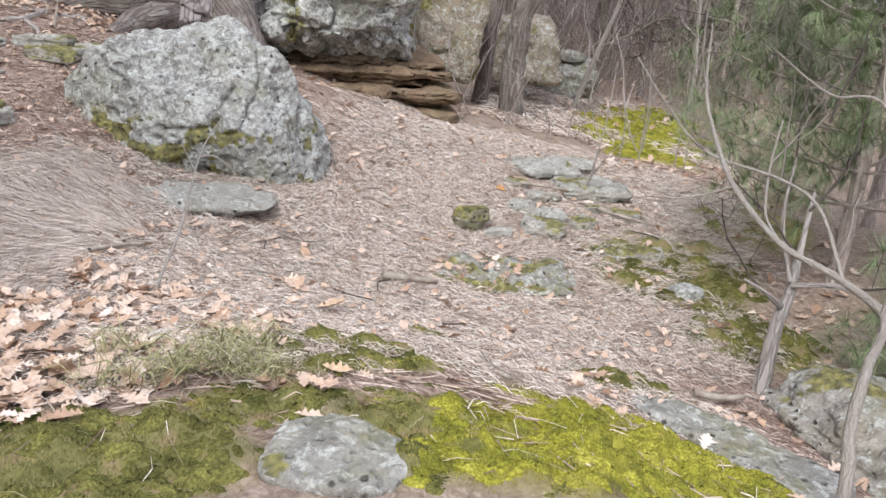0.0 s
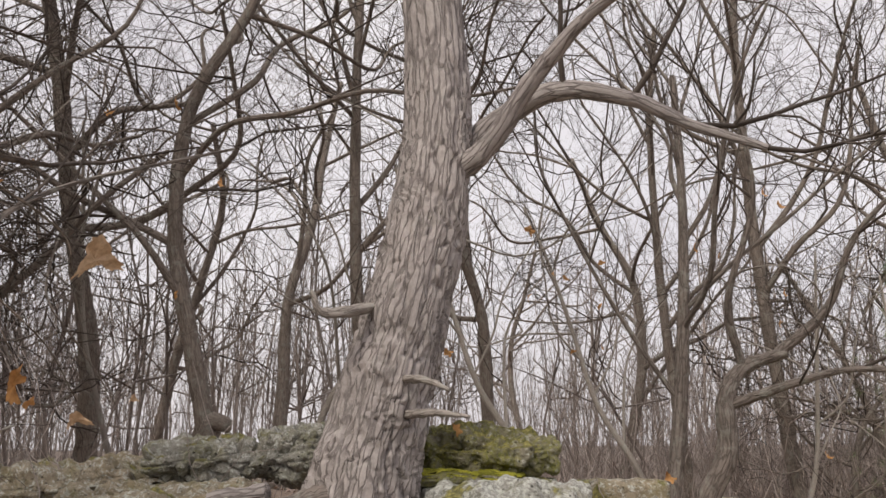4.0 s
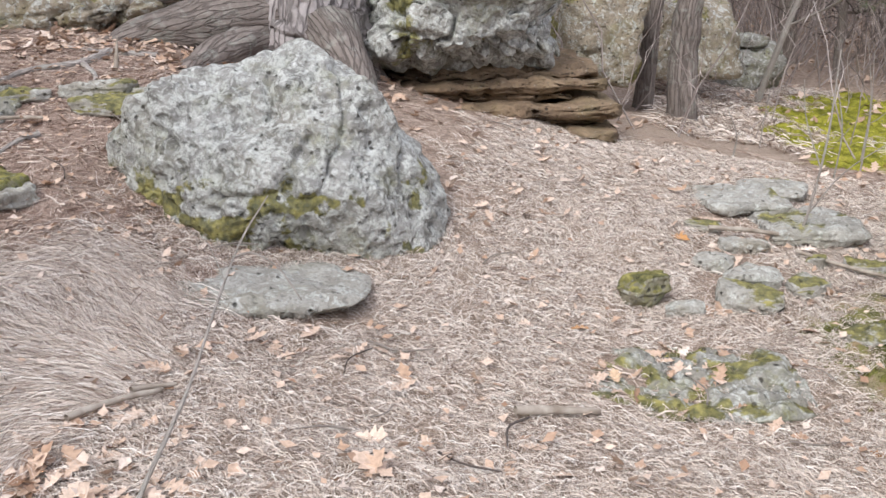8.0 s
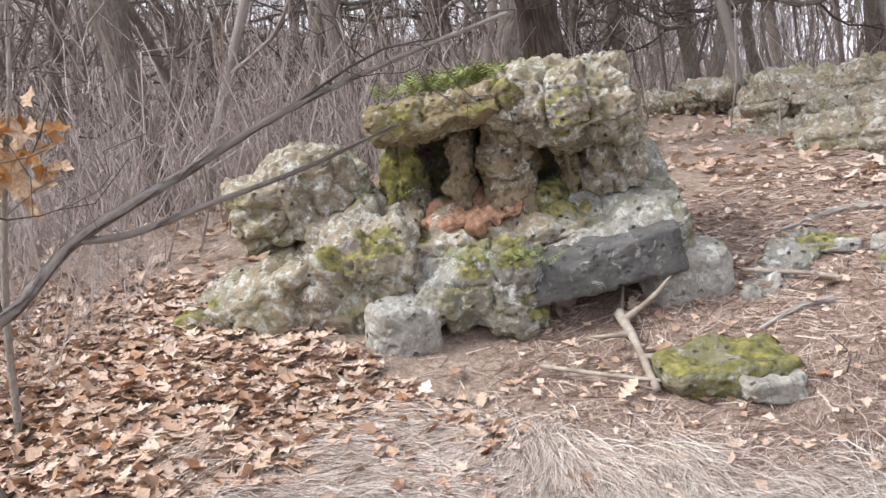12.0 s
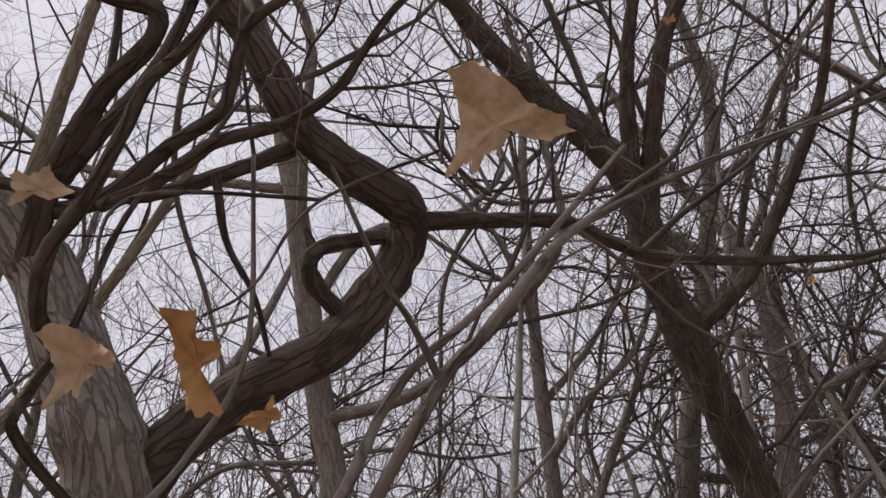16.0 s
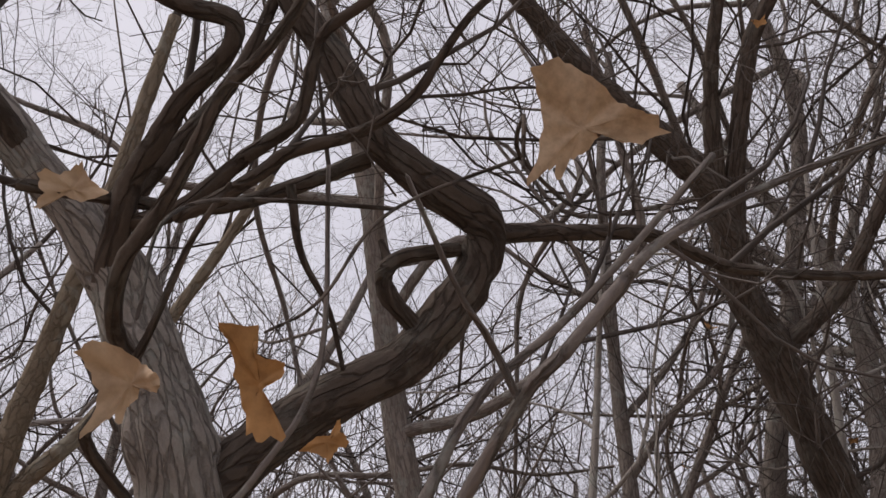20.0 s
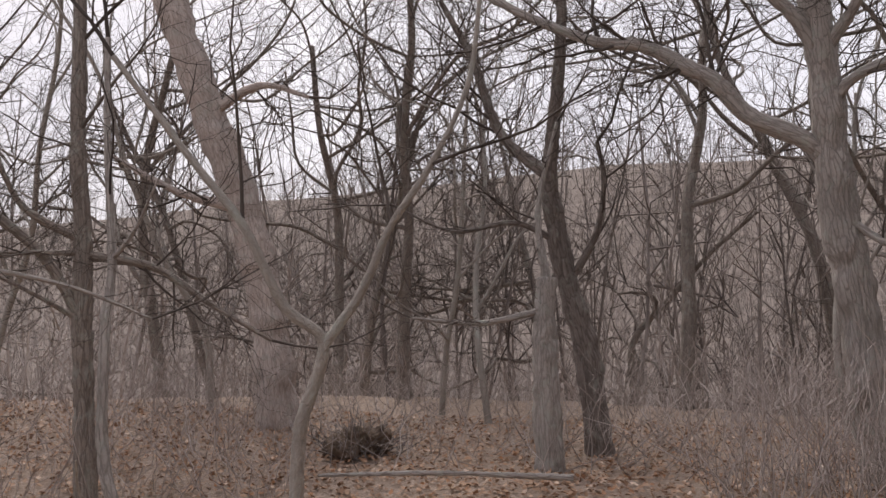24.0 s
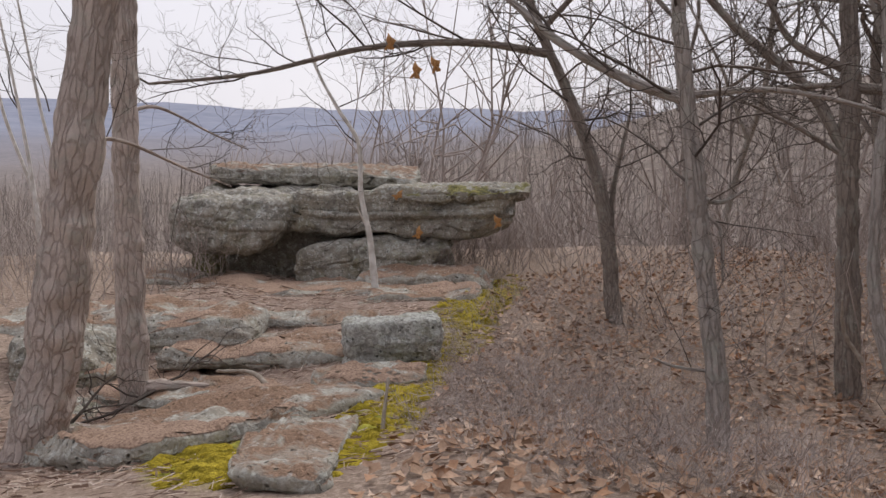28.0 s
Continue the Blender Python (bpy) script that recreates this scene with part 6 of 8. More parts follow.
hand_tree("twin_stemmed_tree", "dark straight tree with long crooked limbs on the slope", [
    ("trunk", [(2.66, -3.41, -0.8), (2.7, -3.39, -0.18), (2.76, -3.37, 0.88), (2.8, -3.35, 1.67), (2.82, -3.34, 2.46), (2.88, -3.31, 3.25), (2.9, -3.31, 4.04), (2.94, -3.3, 5.5)], 0.105, 0.05),
    ("limb", [(2.8, -3.35, 1.77), (3.09, -3.13, 2.34), (3.52, -2.82, 2.79), (3.86, -2.57, 3.24), (4.19, -2.32, 3.58), (4.56, -2.05, 3.91)], 0.05, 0.018), ("limb", [(2.83, -3.34, 2.46), (3.17, -3.04, 2.7), (3.3, -2.85, 3.04), (3.53, -2.62, 3.68)], 0.04, 0.015),
    ("limb", [(2.81, -3.35, 2.35), (3.13, -3.0, 2.33), (3.67, -2.53, 2.28)], 0.03, 0.01), ("limb", [(2.77, -3.37, 2.33), (2.22, -3.5, 2.23), (1.71, -3.61, 1.9), (1.2, -3.7, 1.6)], 0.045, 0.016), ("limb", [(2.8, -3.35, 1.75), (3.12, -3.0, 2.02), (3.49, -2.63, 2.26)], 0.026, 0.01)],
    DARK_BARK, [((4.56, -2.05, 3.91), (0.6, 0.5, 0.5), 1.3, 0.014), ((3.86, -2.57, 3.24), (0.3, 0.4, 0.9), 1.3, 0.014), ((3.53, -2.62, 3.68), (0.4, 0.3, 0.8), 1.2, 0.012), ((3.67, -2.53, 2.28), (0.7, 0.6, 0.1), 1.0, 0.009), ((1.2, -3.7, 1.6), (-0.8, -0.2, -0.2), 1.1, 0.012), ((2.22, -3.5, 2.23), (-0.6, 0.1, 0.6), 1.3, 0.012), ((2.94, -3.3, 5.5), (0, 0, 1), 1.8, 0.04), ((2.9, -3.3, 4.2), (-0.8, -0.2, 0.5), 1.7, 0.02), ((2.88, -3.3, 3.4), (-0.7, 0.1, 0.6), 1.5, 0.018), ((3.52, -2.82, 2.79), (0.2, 0.7, -0.1), 1.1, 0.01)], 85, 22, kids=(7, 5, 4))
hand_tree("slender_tree", "slender grey stem standing beside a dark tree", [
    ("trunk", [(1.75, -2.83, -0.9), (1.84, -2.83, -0.42), (2.11, -2.81, 0.21), (2.27, -2.83, 0.76), (2.34, -2.92, 1.68), (2.36, -3.03, 2.27), (2.47, -3.09, 3.18), (2.55, -3.16, 4.2)], 0.06, 0.025), ("limb", [(2.36, -3.03, 2.27), (2.1, -2.9, 2.5), (1.8, -2.7, 2.9)], 0.022, 0.008)],
    GREY_BARK, [((1.8, -2.7, 2.9), (-0.6, 0.2, 0.6), 1.0, 0.008), ((2.55, -3.16, 4.2), (0, 0, 1), 1.3, 0.02), ((2.42, -3.06, 2.8), (-0.5, 0.3, 0.7), 1.2, 0.01)], 86, 18, kids=(6, 4, 4))
hand_tree("forked_tree", "brown smooth-barked tree forking into two stems", [
    ("trunk", [(-2.93, 0.30, 0.2), (-3.0, 0.48, 1.2), (-3.04, 0.61, 1.94), (-3.06, 0.67, 2.2), (-3.08, 0.72, 2.44), (-3.08, 0.78, 2.76), (-3.09, 0.85, 3.08), (-3.11, 0.96, 3.64), (-3.12, 1.05, 4.3)], 0.058, 0.024),
    ("limb", [(-3.08, 0.72, 2.42), (-3.15, 0.76, 2.58), (-3.27, 0.84, 2.78), (-3.36, 0.91, 3.03), (-3.47, 1.01, 3.36), (-3.6, 1.12, 3.8)], 0.034, 0.02), ("stub", [(-3.05, 0.69, 2.3), (-3.09, 0.66, 2.33)], 0.016, 0.008)],
    SAPLING_BROWN, [((-3.6, 1.12, 3.8), (-0.2, 0.2, 1), 0.9, 0.015), ((-3.12, 1.05, 4.3), (0, 0.2, 1), 0.9, 0.018), ((-3.09, 0.85, 3.08), (0.7, -0.2, 0.5), 0.8, 0.009), ((-3.36, 0.91, 3.03), (-0.5, -0.3, 0.6), 0.7, 0.008)], 87, 18, 0.04, kids=(6, 4, 4), bushy=False)
hand_tree("pale_shrub", "pale leafless shrub with wide thin twigs", [
    ("stem", [(-3.25, 1.55, 0.3), (-3.1, 1.6, 1.2), (-3.01, 1.62, 1.74), (-2.9, 1.63, 1.94), (-2.77, 1.61, 2.01), (-2.65, 1.6, 2.13)], 0.012, 0.003), ("branch", [(-2.9, 1.63, 1.94), (-3.01, 1.67, 2.01), (-3.04, 1.7, 2.11)], 0.006, 0.0025), ("branch", [(-2.91, 1.63, 1.93), (-2.87, 1.63, 2.01), (-2.84, 1.65, 2.11)], 0.006, 0.0025),
    ("branch", [(-3.14, 1.58, 1.1), (-2.67, 1.43, 1.78), (-2.91, 1.52, 1.89), (-3.1, 1.57, 1.86), (-3.26, 1.63, 1.96)], 0.009, 0.003)],
    SAPLING_BARK, [((-2.77, 1.61, 2.01), (0.4, 0, 0.3), 0.35, 0.003), ((-3.1, 1.57, 1.86), (-0.3, 0.1, 0.5), 0.3, 0.003)], 88, 8, 0.0, kids=(4, 3), deepest=1, twig=PALE_TWIG, bushy=False)
hand_tree("crooked_oak", "dark crooked oak with mossy bark below the leaning tree", [
    ("trunk", [(-1.75, -6.9, -0.4), (-1.55, -6.78, 1.3), (-1.31, -6.68, 2.19), (-1.16, -6.57, 2.96), (-1.1, -6.5, 3.44), (-1.15, -6.37, 4.03), (-1.24, -6.18, 4.92), (-1.26, -5.87, 6.46)], 0.15, 0.045),
    ("limb", [(-1.11, -6.49, 3.44), (-0.53, -6.55, 3.97), (-0.19, -6.48, 4.86), (0.19, -6.45, 5.57)], 0.07, 0.03), ("limb", [(-1.31, -6.68, 2.19), (-1.64, -6.47, 2.79), (-1.72, -6.34, 3.38), (-1.64, -6.28, 3.79)], 0.05, 0.02), ("limb", [(-1.2, -6.6, 2.7), (-0.7, -6.4, 2.9), (0.0, -6.3, 2.8), (0.7, -6.2, 3.1)], 0.04, 0.014)],
    LEDGE_BARK, [((0.19, -6.45, 5.57), (0.3, 0, 0.9), 1.6, 0.025), ((-0.53, -6.55, 3.97), (0.7, 0.1, 0.3), 1.6, 0.02), ((-1.64, -6.28, 3.79), (-0.4, 0.1, 0.9), 1.5, 0.018), ((-1.72, -6.34, 3.38), (-0.8, 0.1, 0.3), 1.3, 0.014), ((-1.24, -6.18, 4.92), (-0.8, 0.2, 0.4), 1.7, 0.022), ((-1.26, -5.87, 6.46), (0.1, 0, 1), 1.8, 0.035), ((0.7, -6.2, 3.1), (0.9, 0, 0.2), 1.3, 0.012), ((-1.2, -6.1, 5.5), (0.8, 0, 0.5), 1.6, 0.02)], 89, 24, 0.1, kids=(8, 6, 4))
hand_tree("slim_tree", "slim grey tree with a dead side twig on the brushy slope", [
    ("trunk", [(2.05, -0.62, -0.4), (2.1, -0.61, 0.3), (2.2, -0.60, 0.9), (2.29, -0.59, 1.45), (2.40, -0.56, 2.2), (2.46, -0.54, 2.7), (2.5, -0.5, 4.0), (2.55, -0.5, 5.5)], 0.068, 0.03),
    ("limb", [(2.37, -0.57, 2.02), (2.7, -0.4, 2.15), (3.1, -0.2, 2.4), (3.5, 0.0, 2.75), (3.8, 0.2, 2.85)], 0.036, 0.014), ("limb", [(2.3, -0.59, 1.45), (2.2, -0.7, 1.42), (2.1, -0.8, 1.5)], 0.02, 0.008),
    ("limb", [(2.24, -0.6, 1.35), (2.18, -0.68, 1.25), (2.16, -0.7, 0.95)], 0.014, 0.008), ("stub", [(2.12, -0.6, 0.42), (2.3, -0.45, 0.44), (2.4, -0.38, 0.48)], 0.012, 0.006), ("limb", [(2.38, -0.57, 2.05), (2.1, -1.0, 2.1), (1.7, -1.4, 2.0), (1.3, -1.7, 1.8)], 0.022, 0.009)],
    GREY_BARK, [((3.5, 0, 2.75), (0.7, 0.5, 0.3), 1.2, 0.012), ((3.1, -0.2, 2.4), (0.5, 0.2, 0.8), 1.1, 0.012), ((3.8, 0.2, 2.85), (0.9, 0.4, -0.1), 1.2, 0.012), ((2.1, -1, 2.1), (0, -0.4, 0.8), 0.9, 0.008), ((1.3, -1.7, 1.8), (-0.5, -0.6, 0.1), 0.9, 0.008), ((2.55, -0.5, 5.5), (0, 0, 1), 1.2, 0.02), ((2.46, -0.54, 3.0), (-0.5, -0.5, 0.5), 1.2, 0.012), ((2.5, -0.5, 3.8), (0.8, 0.2, 0.5), 1.4, 0.014)] + [((2.3 + 0.03 * k, -0.58, 1.5 + 0.17 * k), (math.cos(2.4 * k), math.sin(2.4 * k), 0.3), 1.0, 0.011) for k in range(9)], 91, 24, kids=(6, 5, 4))
hand_tree("leaning_tree", "thin dark tree leaning over the brush", [
    ("trunk", [(4.90, -3.05, -0.2), (4.98, -3.0, 0.4), (5.05, -2.97, 1.0), (5.2, -2.92, 1.65), (5.45, -2.75, 2.4), (5.69, -2.52, 3.1), (5.9, -2.3, 4.0)], 0.085, 0.035), ("limb", [(5.6, -2.62, 2.78), (6.0, -1.9, 2.85), (6.5, -1.0, 2.75), (6.9, 0.0, 2.45), (7.2, 0.9, 2.3)], 0.045, 0.013),
    ("limb", [(5.65, -2.55, 3.0), (5.2, -2.7, 3.4), (4.7, -2.9, 3.5)], 0.035, 0.012), ("limb", [(5.0, -2.99, 0.7), (5.1, -3.1, 1.4), (5.0, -3.2, 2.2)], 0.04, 0.015)],
    DARK_BARK, [((6, -1.9, 2.85), (0.5, 0.6, 0.6), 1.4, 0.014), ((6.5, -1, 2.75), (0.4, 0.7, 0.5), 1.3, 0.012), ((7.2, 0.9, 2.3), (0.3, 0.8, 0.1), 1.0, 0.01), ((6.9, 0, 2.45), (0.4, 0.6, -0.3), 1.0, 0.01), ((5.9, -2.3, 4), (0.4, 0.3, 1), 1.5, 0.025), ((5.8, -2.4, 3.5), (0.7, 0.5, 0.5), 1.6, 0.018), ((4.7, -2.9, 3.5), (-0.8, -0.2, 0.4), 1.2, 0.01), ((5, -3.2, 2.2), (0, 0, 1), 1.2, 0.012)] + [((5.2 + 0.07 * k, -2.9 + 0.06 * k, 1.7 + 0.2 * k), (math.cos(2.4 * k), math.sin(2.4 * k), 0.3), 1.3, 0.013) for k in range(9)], 95, 20, kids=(7, 5, 4))
hand_tree("broken_trunk", "broken dead trunk with splintered bark", [("trunk", [(-1.15, -5.95, 0.0), (-1.1, -5.9, 1.0), (-1.08, -5.88, 1.75), (-1.1, -5.9, 2.25)], 0.15, 0.10), ("limb", [(-1.08, -5.9, 1.9), (-0.4, -5.6, 1.75), (0.3, -5.4, 1.8)], 0.04, 0.015), ("limb", [(-1.1, -5.9, 2.2), (-1.0, -6.0, 3.0), (-1.2, -6.1, 4.0)], 0.05, 0.02)], GREY_BARK,
          [((0.3, -5.4, 1.8), (0.8, 0.2, 0.3), 0.8, 0.01), ((-1.2, -6.1, 4), (-0.2, 0, 1), 1.2, 0.015)], 111, 22, 0.12)

hand_tree("great_leaning_tree", "great scaly trunk leaning over the slope", [
    ("trunk", [(2.53, -7.76, 0.0), (2.72, -7.68, 1.78), (3.05, -7.53, 3.23), (3.5, -7.36, 4.51), (4.02, -7.16, 6.03), (4.47, -6.98, 7.55)], 0.25, 0.19), ("limb", [(3.5, -7.36, 4.51), (2.7, -7.16, 4.81), (2.0, -7.06, 4.61)], 0.07, 0.02), ("limb", [(3.05, -7.53, 3.23), (3.85, -7.23, 3.43), (4.75, -6.93, 3.93)], 0.08, 0.02)],
    PINE_BARK, [((2.0, -7.06, 4.61), (-0.8, 0.1, -0.2), 1.6, 0.018), ((4.75, -6.93, 3.93), (0.8, 0.2, 0.3), 1.8, 0.018), ((4.02, -7.16, 6.03), (-0.7, 0.1, 0.3), 2.0, 0.03), ((4.02, -7.16, 6.03), (0.7, 0.4, 0.3), 1.9, 0.03)], 113, 34, 0.08, kids=(7, 5, 4))
rock("root_ball", (1.1, -6.5, land_at(*from_plan(1.1, -6.5)) + 0.20), (0.40, 0.26, 0.24), DARK_BARK_EARTH, "dark torn root ball of a fallen tree", (0, 20, 30), category="root ball", sub=5, seed=114, rough=0.25, crag=0.3, pits=0.25, pit_scale=6, power=4)
hand_tree("valley_oak", "big grey oak with long crooked limbs in the valley woods", [
    ("trunk", [(-4.45, -5.3, -0.6), (-4.22, -5.11, 0.63), (-3.97, -4.9, 2.12), (-3.8, -4.78, 2.97), (-3.69, -4.64, 3.87), (-3.57, -4.52, 4.67), (-3.41, -4.44, 5.3), (-3.31, -4.31, 6.15), (-3.35, -4.05, 7.8)], 0.20, 0.075),
    ("limb", [(-3.73, -4.74, 3.29), (-3.49, -4.71, 3.49), (-3.01, -4.74, 3.74), (-2.73, -4.7, 4.04), (-2.44, -4.69, 4.21), (-2.04, -4.7, 4.42), (-1.64, -4.74, 4.48), (-1.13, -4.78, 4.69), (-0.63, -4.81, 4.97), (-0.18, -4.81, 5.3)], 0.09, 0.03),
    ("limb", [(-3.68, -4.6, 4.08), (-3.37, -4.46, 4.58), (-2.93, -4.38, 4.95), (-2.54, -4.3, 5.26), (-2.07, -4.23, 5.6)], 0.07, 0.025), ("limb", [(-3.72, -4.65, 3.77), (-3.91, -4.42, 4.0), (-4.33, -4.15, 4.13), (-4.64, -3.92, 4.2), (-5.08, -3.64, 4.31)], 0.055, 0.02),
    ("limb", [(-3.66, -4.58, 4.24), (-3.87, -4.27, 4.62), (-4.01, -3.97, 5.07), (-4.32, -3.59, 5.66)], 0.06, 0.022), ("limb", [(-3.85, -4.8, 2.8), (-4.2, -4.5, 2.5), (-4.6, -4.3, 2.7), (-4.8, -4.2, 3.2)], 0.04, 0.015)],
    GREY_BARK, [((-0.18, -4.81, 5.3), (0.8, 0, 0.5), 1.6, 0.022), ((-1.13, -4.78, 4.69), (0.5, 0.1, -0.4), 1.4, 0.016), ((-1.64, -4.74, 4.48), (0.3, 0, 0.9), 1.5, 0.02), ((-2.44, -4.69, 4.21), (0.5, 0.2, -0.5), 1.5, 0.016), ((-2.73, -4.7, 4.04), (0.2, 0.1, 0.9), 1.5, 0.02), ((-2.07, -4.23, 5.6), (0.5, 0.1, 0.7), 1.7, 0.022), ((-2.93, -4.38, 4.95), (0.6, 0.2, 0.2), 1.5, 0.018),
                ((-5.08, -3.64, 4.31), (-0.6, 0.4, 0.2), 1.5, 0.018), ((-4.33, -4.15, 4.13), (-0.4, 0.3, 0.7), 1.4, 0.016), ((-4.32, -3.59, 5.66), (-0.3, 0.3, 0.9), 1.6, 0.02), ((-4.01, -3.97, 5.07), (0.5, 0.2, 0.6), 1.4, 0.016), ((-3.35, -4.05, 7.8), (0, 0, 1), 1.8, 0.06), ((-3.31, -4.31, 6.15), (0.8, 0, 0.4), 1.8, 0.03), ((-4.8, -4.2, 3.2), (-0.3, 0.2, 0.8), 1.2, 0.013)], 115, 40, 0.08, kids=(8, 6, 4))

# the two pines and the birches at the edge
for name, pts, r0, r1, seed in (("red_pine", [(4.62, 2.6, -0.35), (4.62, 2.45, 0.4), (4.62, 2.32, 1.4), (4.62, 2.16, 2.6), (4.62, 1.95, 4.2), (4.65, 1.8, 7.0)], 0.165, 0.09, 121), ("red_pine", [(5.6, 1.6, -0.4), (5.72, 1.6, 0.6), (5.85, 1.58, 1.7), (5.95, 1.55, 2.9), (6.05, 1.5, 5.0), (6.1, 1.5, 7.0)], 0.105, 0.07, 122)):
    hand_tree(name, "pine trunk with scaly grey-red bark rooted on the rock edge", [("trunk", pts, r0, r1),
              ("limb", [tuple(np.array(pts[2]) + (0, 0, 0.25)), tuple(np.array(pts[2]) + (0.25, -0.35, 0.32)), tuple(np.array(pts[2]) + (0.5, -0.9, 0.15)), tuple(np.array(pts[2]) + (0.6, -1.3, 0.02))], 0.018, 0.005),
              ("limb", [tuple(np.array(pts[3]) + (0, 0, 0.1)), tuple(np.array(pts[3]) + (0.3, 0.5, 0.15)), tuple(np.array(pts[3]) + (0.4, 1.0, 0.0))], 0.016, 0.005), ("root", [tuple(np.array(pts[0]) + (0, 0, 0.3)), tuple(np.array(pts[0]) + (-0.05, -0.35, 0.28)), tuple(np.array(pts[0]) + (-0.15, -0.8, 0.22))], 0.06, 0.015),
              ("root", [tuple(np.array(pts[0]) + (0, 0, 0.3)), tuple(np.array(pts[0]) + (0.25, -0.3, 0.25)), tuple(np.array(pts[0]) + (0.6, -0.6, 0.1))], 0.05, 0.015)], PINE_BARK,
              [(tuple(np.array(pts[2]) + (0.5, -0.9, 0.15)), (0.3, -0.8, -0.1), 0.5, 0.005), (tuple(np.array(pts[3]) + (0.4, 1.0, 0)), (0.2, 0.9, 0.1), 0.6, 0.005)], seed, 40, 0.10, kids=(5, 3))
hand_tree("birch", "slender white birch in front of the table rock", [("trunk", [(7.27, -1.70, 0.1), (7.4, -1.68, 0.8), (7.5, -1.62, 1.3), (7.55, -1.61, 1.85), (7.75, -1.45, 2.25), (7.92, -1.27, 2.7), (8.0, -1.1, 3.3)], 0.04, 0.012), ("limb", [(7.45, -1.65, 0.95), (7.4, -1.5, 1.15)], 0.014, 0.006)], BIRCH, [((7.55, -1.6, 1.85), (0.3, 0.6, 0.5), 0.9, 0.008), ((7.92, -1.27, 2.7), (-0.4, -0.4, 0.7), 0.9, 0.008), ((7.75, -1.45, 2.25), (-0.3, -0.7, 0.4), 0.9, 0.008), ((8, -1.1, 3.3), (0.1, 0.2, 1), 0.8, 0.008)], 131, 12, 0.0, kids=(5, 4, 3))
for k, (x, y) in enumerate([(10.8, 0.9), (11.0, 0.5), (11.4, 0.75)]):
    hand_tree("birch", "white birch stem beyond the rock floor", [("trunk", [(x, y, -0.4), (x - 0.05, y + 0.1, 1.0), (x + 0.05, y + 0.25 + 0.1 * k, 2.2), (x + 0.1, y + 0.5 + 0.1 * k, 3.6)], 0.035, 0.012)], BIRCH, [((x + 0.05, y + 0.25, 2.2), (0, 0.3, 0.8), 1.0, 0.01), ((x + 0.1, y + 0.5, 3.6), (0, 0, 1), 1.0, 0.01)], 135 + k, 10, 0.0, kids=(5, 4, 3))
PLAN = Matrix.Identity(4)
# ---- litter and small plants ----
def scatter(g, count, x0, x1, y0, y1, chance):
    """Places in a stretch of ground, kept by chance(x, y)."""
    n = count * 4
    x, y = g.uniform(x0, x1, n), g.uniform(y0, y1, n)
    ok = g.uniform(0, 1, n) < chance(x, y)
    return x[ok][:count], y[ok][:count]


def blades(name, x, y, g, length, rise, width, material, label, category, flow=None, jitter=0.6, points=4, lift=0.0, bow=0.5):
    """Lying or arching blades as narrow ribbons."""
    n = len(x)
    a = (flow if flow is not None else g.uniform(0, 2 * math.pi, n)) + g.normal(size=n) * jitter
    ln, up = g.uniform(*length, n), g.uniform(*rise, n)
    t = np.linspace(0, 1, points)
    bend = g.normal(size=n) * bow
    ang = a[:, None] + bend[:, None] * t
    step = ln[:, None] / (points - 1)
    px = x[:, None] + np.concatenate([np.zeros((n, 1)), np.cumsum(np.cos(ang[:, 1:]) * step, 1)], 1)
    py = y[:, None] + np.concatenate([np.zeros((n, 1)), np.cumsum(np.sin(ang[:, 1:]) * step, 1)], 1)
    base = land(px, py)
    pz = base + lift + up[:, None] * 4 * t * (1 - 0.78 * t)
    w = g.uniform(*width, n)[:, None] * np.array([0.8, 1.0, 0.8, 0.25] if points == 4 else ([1.0, 1.0, 0.3] if points == 3 else [1.0, 0.7]))
    sx, sy = -np.sin(ang) * w / 2, np.cos(ang) * w / 2
    tilt = g.normal(size=(n, 1)) * 0.5 * w
    left, right = np.stack([px + sx, py + sy, pz + tilt], -1), np.stack([px - sx, py - sy, pz - tilt], -1)
    v = np.stack([left, right], 2).reshape(-1, 3)
    k = np.arange(n)[:, None] * points * 2 + np.arange(points - 1)[None] * 2
    f = np.stack([k, k + 1, k + 3, k + 2], -1).reshape(-1, 4)
    return tagged(new(name, mesh_np(name, v, f, material)), label, category, kind="stuff")


g = np.random.default_rng(51)


def tufts(count, per, x0, x1, y0, y1, chance, spread=0.05):
    cx, cy = scatter(g, count, x0, x1, y0, y1, chance)
    flat = np.stack([cx * 1.1, cy * 1.1, np.zeros(len(cx))], 1)
    way = -1.9 + 1.6 * fbm(flat, 2, 71) * 2
    x, y, w = np.repeat(cx, per), np.repeat(cy, per), np.repeat(way, per)
    return x + g.normal(size=len(x)) * spread, y + g.normal(size=len(y)) * spread, w


x, y, w = tufts(8000, 30, -3.6, 2.3, 2.3, 8.5, lambda x, y: cover(x, y)[0] ** 1.3)
blades("dead_grass", x, y, g, (0.04, 0.13), (0.002, 0.028), (0.0010, 0.0022), STRAW, "matted pale dead grass lying over the ground", "grass", w, 1.5, 3, 0.0, 0.3)
x, y, w = tufts(420, 120, -3.6, -1.5, 3.3, 5.0, lambda x, y: cover(x, y)[0] ** 2, 0.045)
blades("dead_grass", x, y, g, (0.14, 0.28), (0.012, 0.045), (0.0008, 0.0017), STRAW, "drooping tufts of pale dead grass", "grass", w, 0.4, 4, 0.0, 0.2)
x, y, w = tufts(400, 14, 0.5, 3.0, 9.5, 14.0, lambda x, y: np.clip(0.8 - cover(x, y)[2], 0, 1), 0.1)
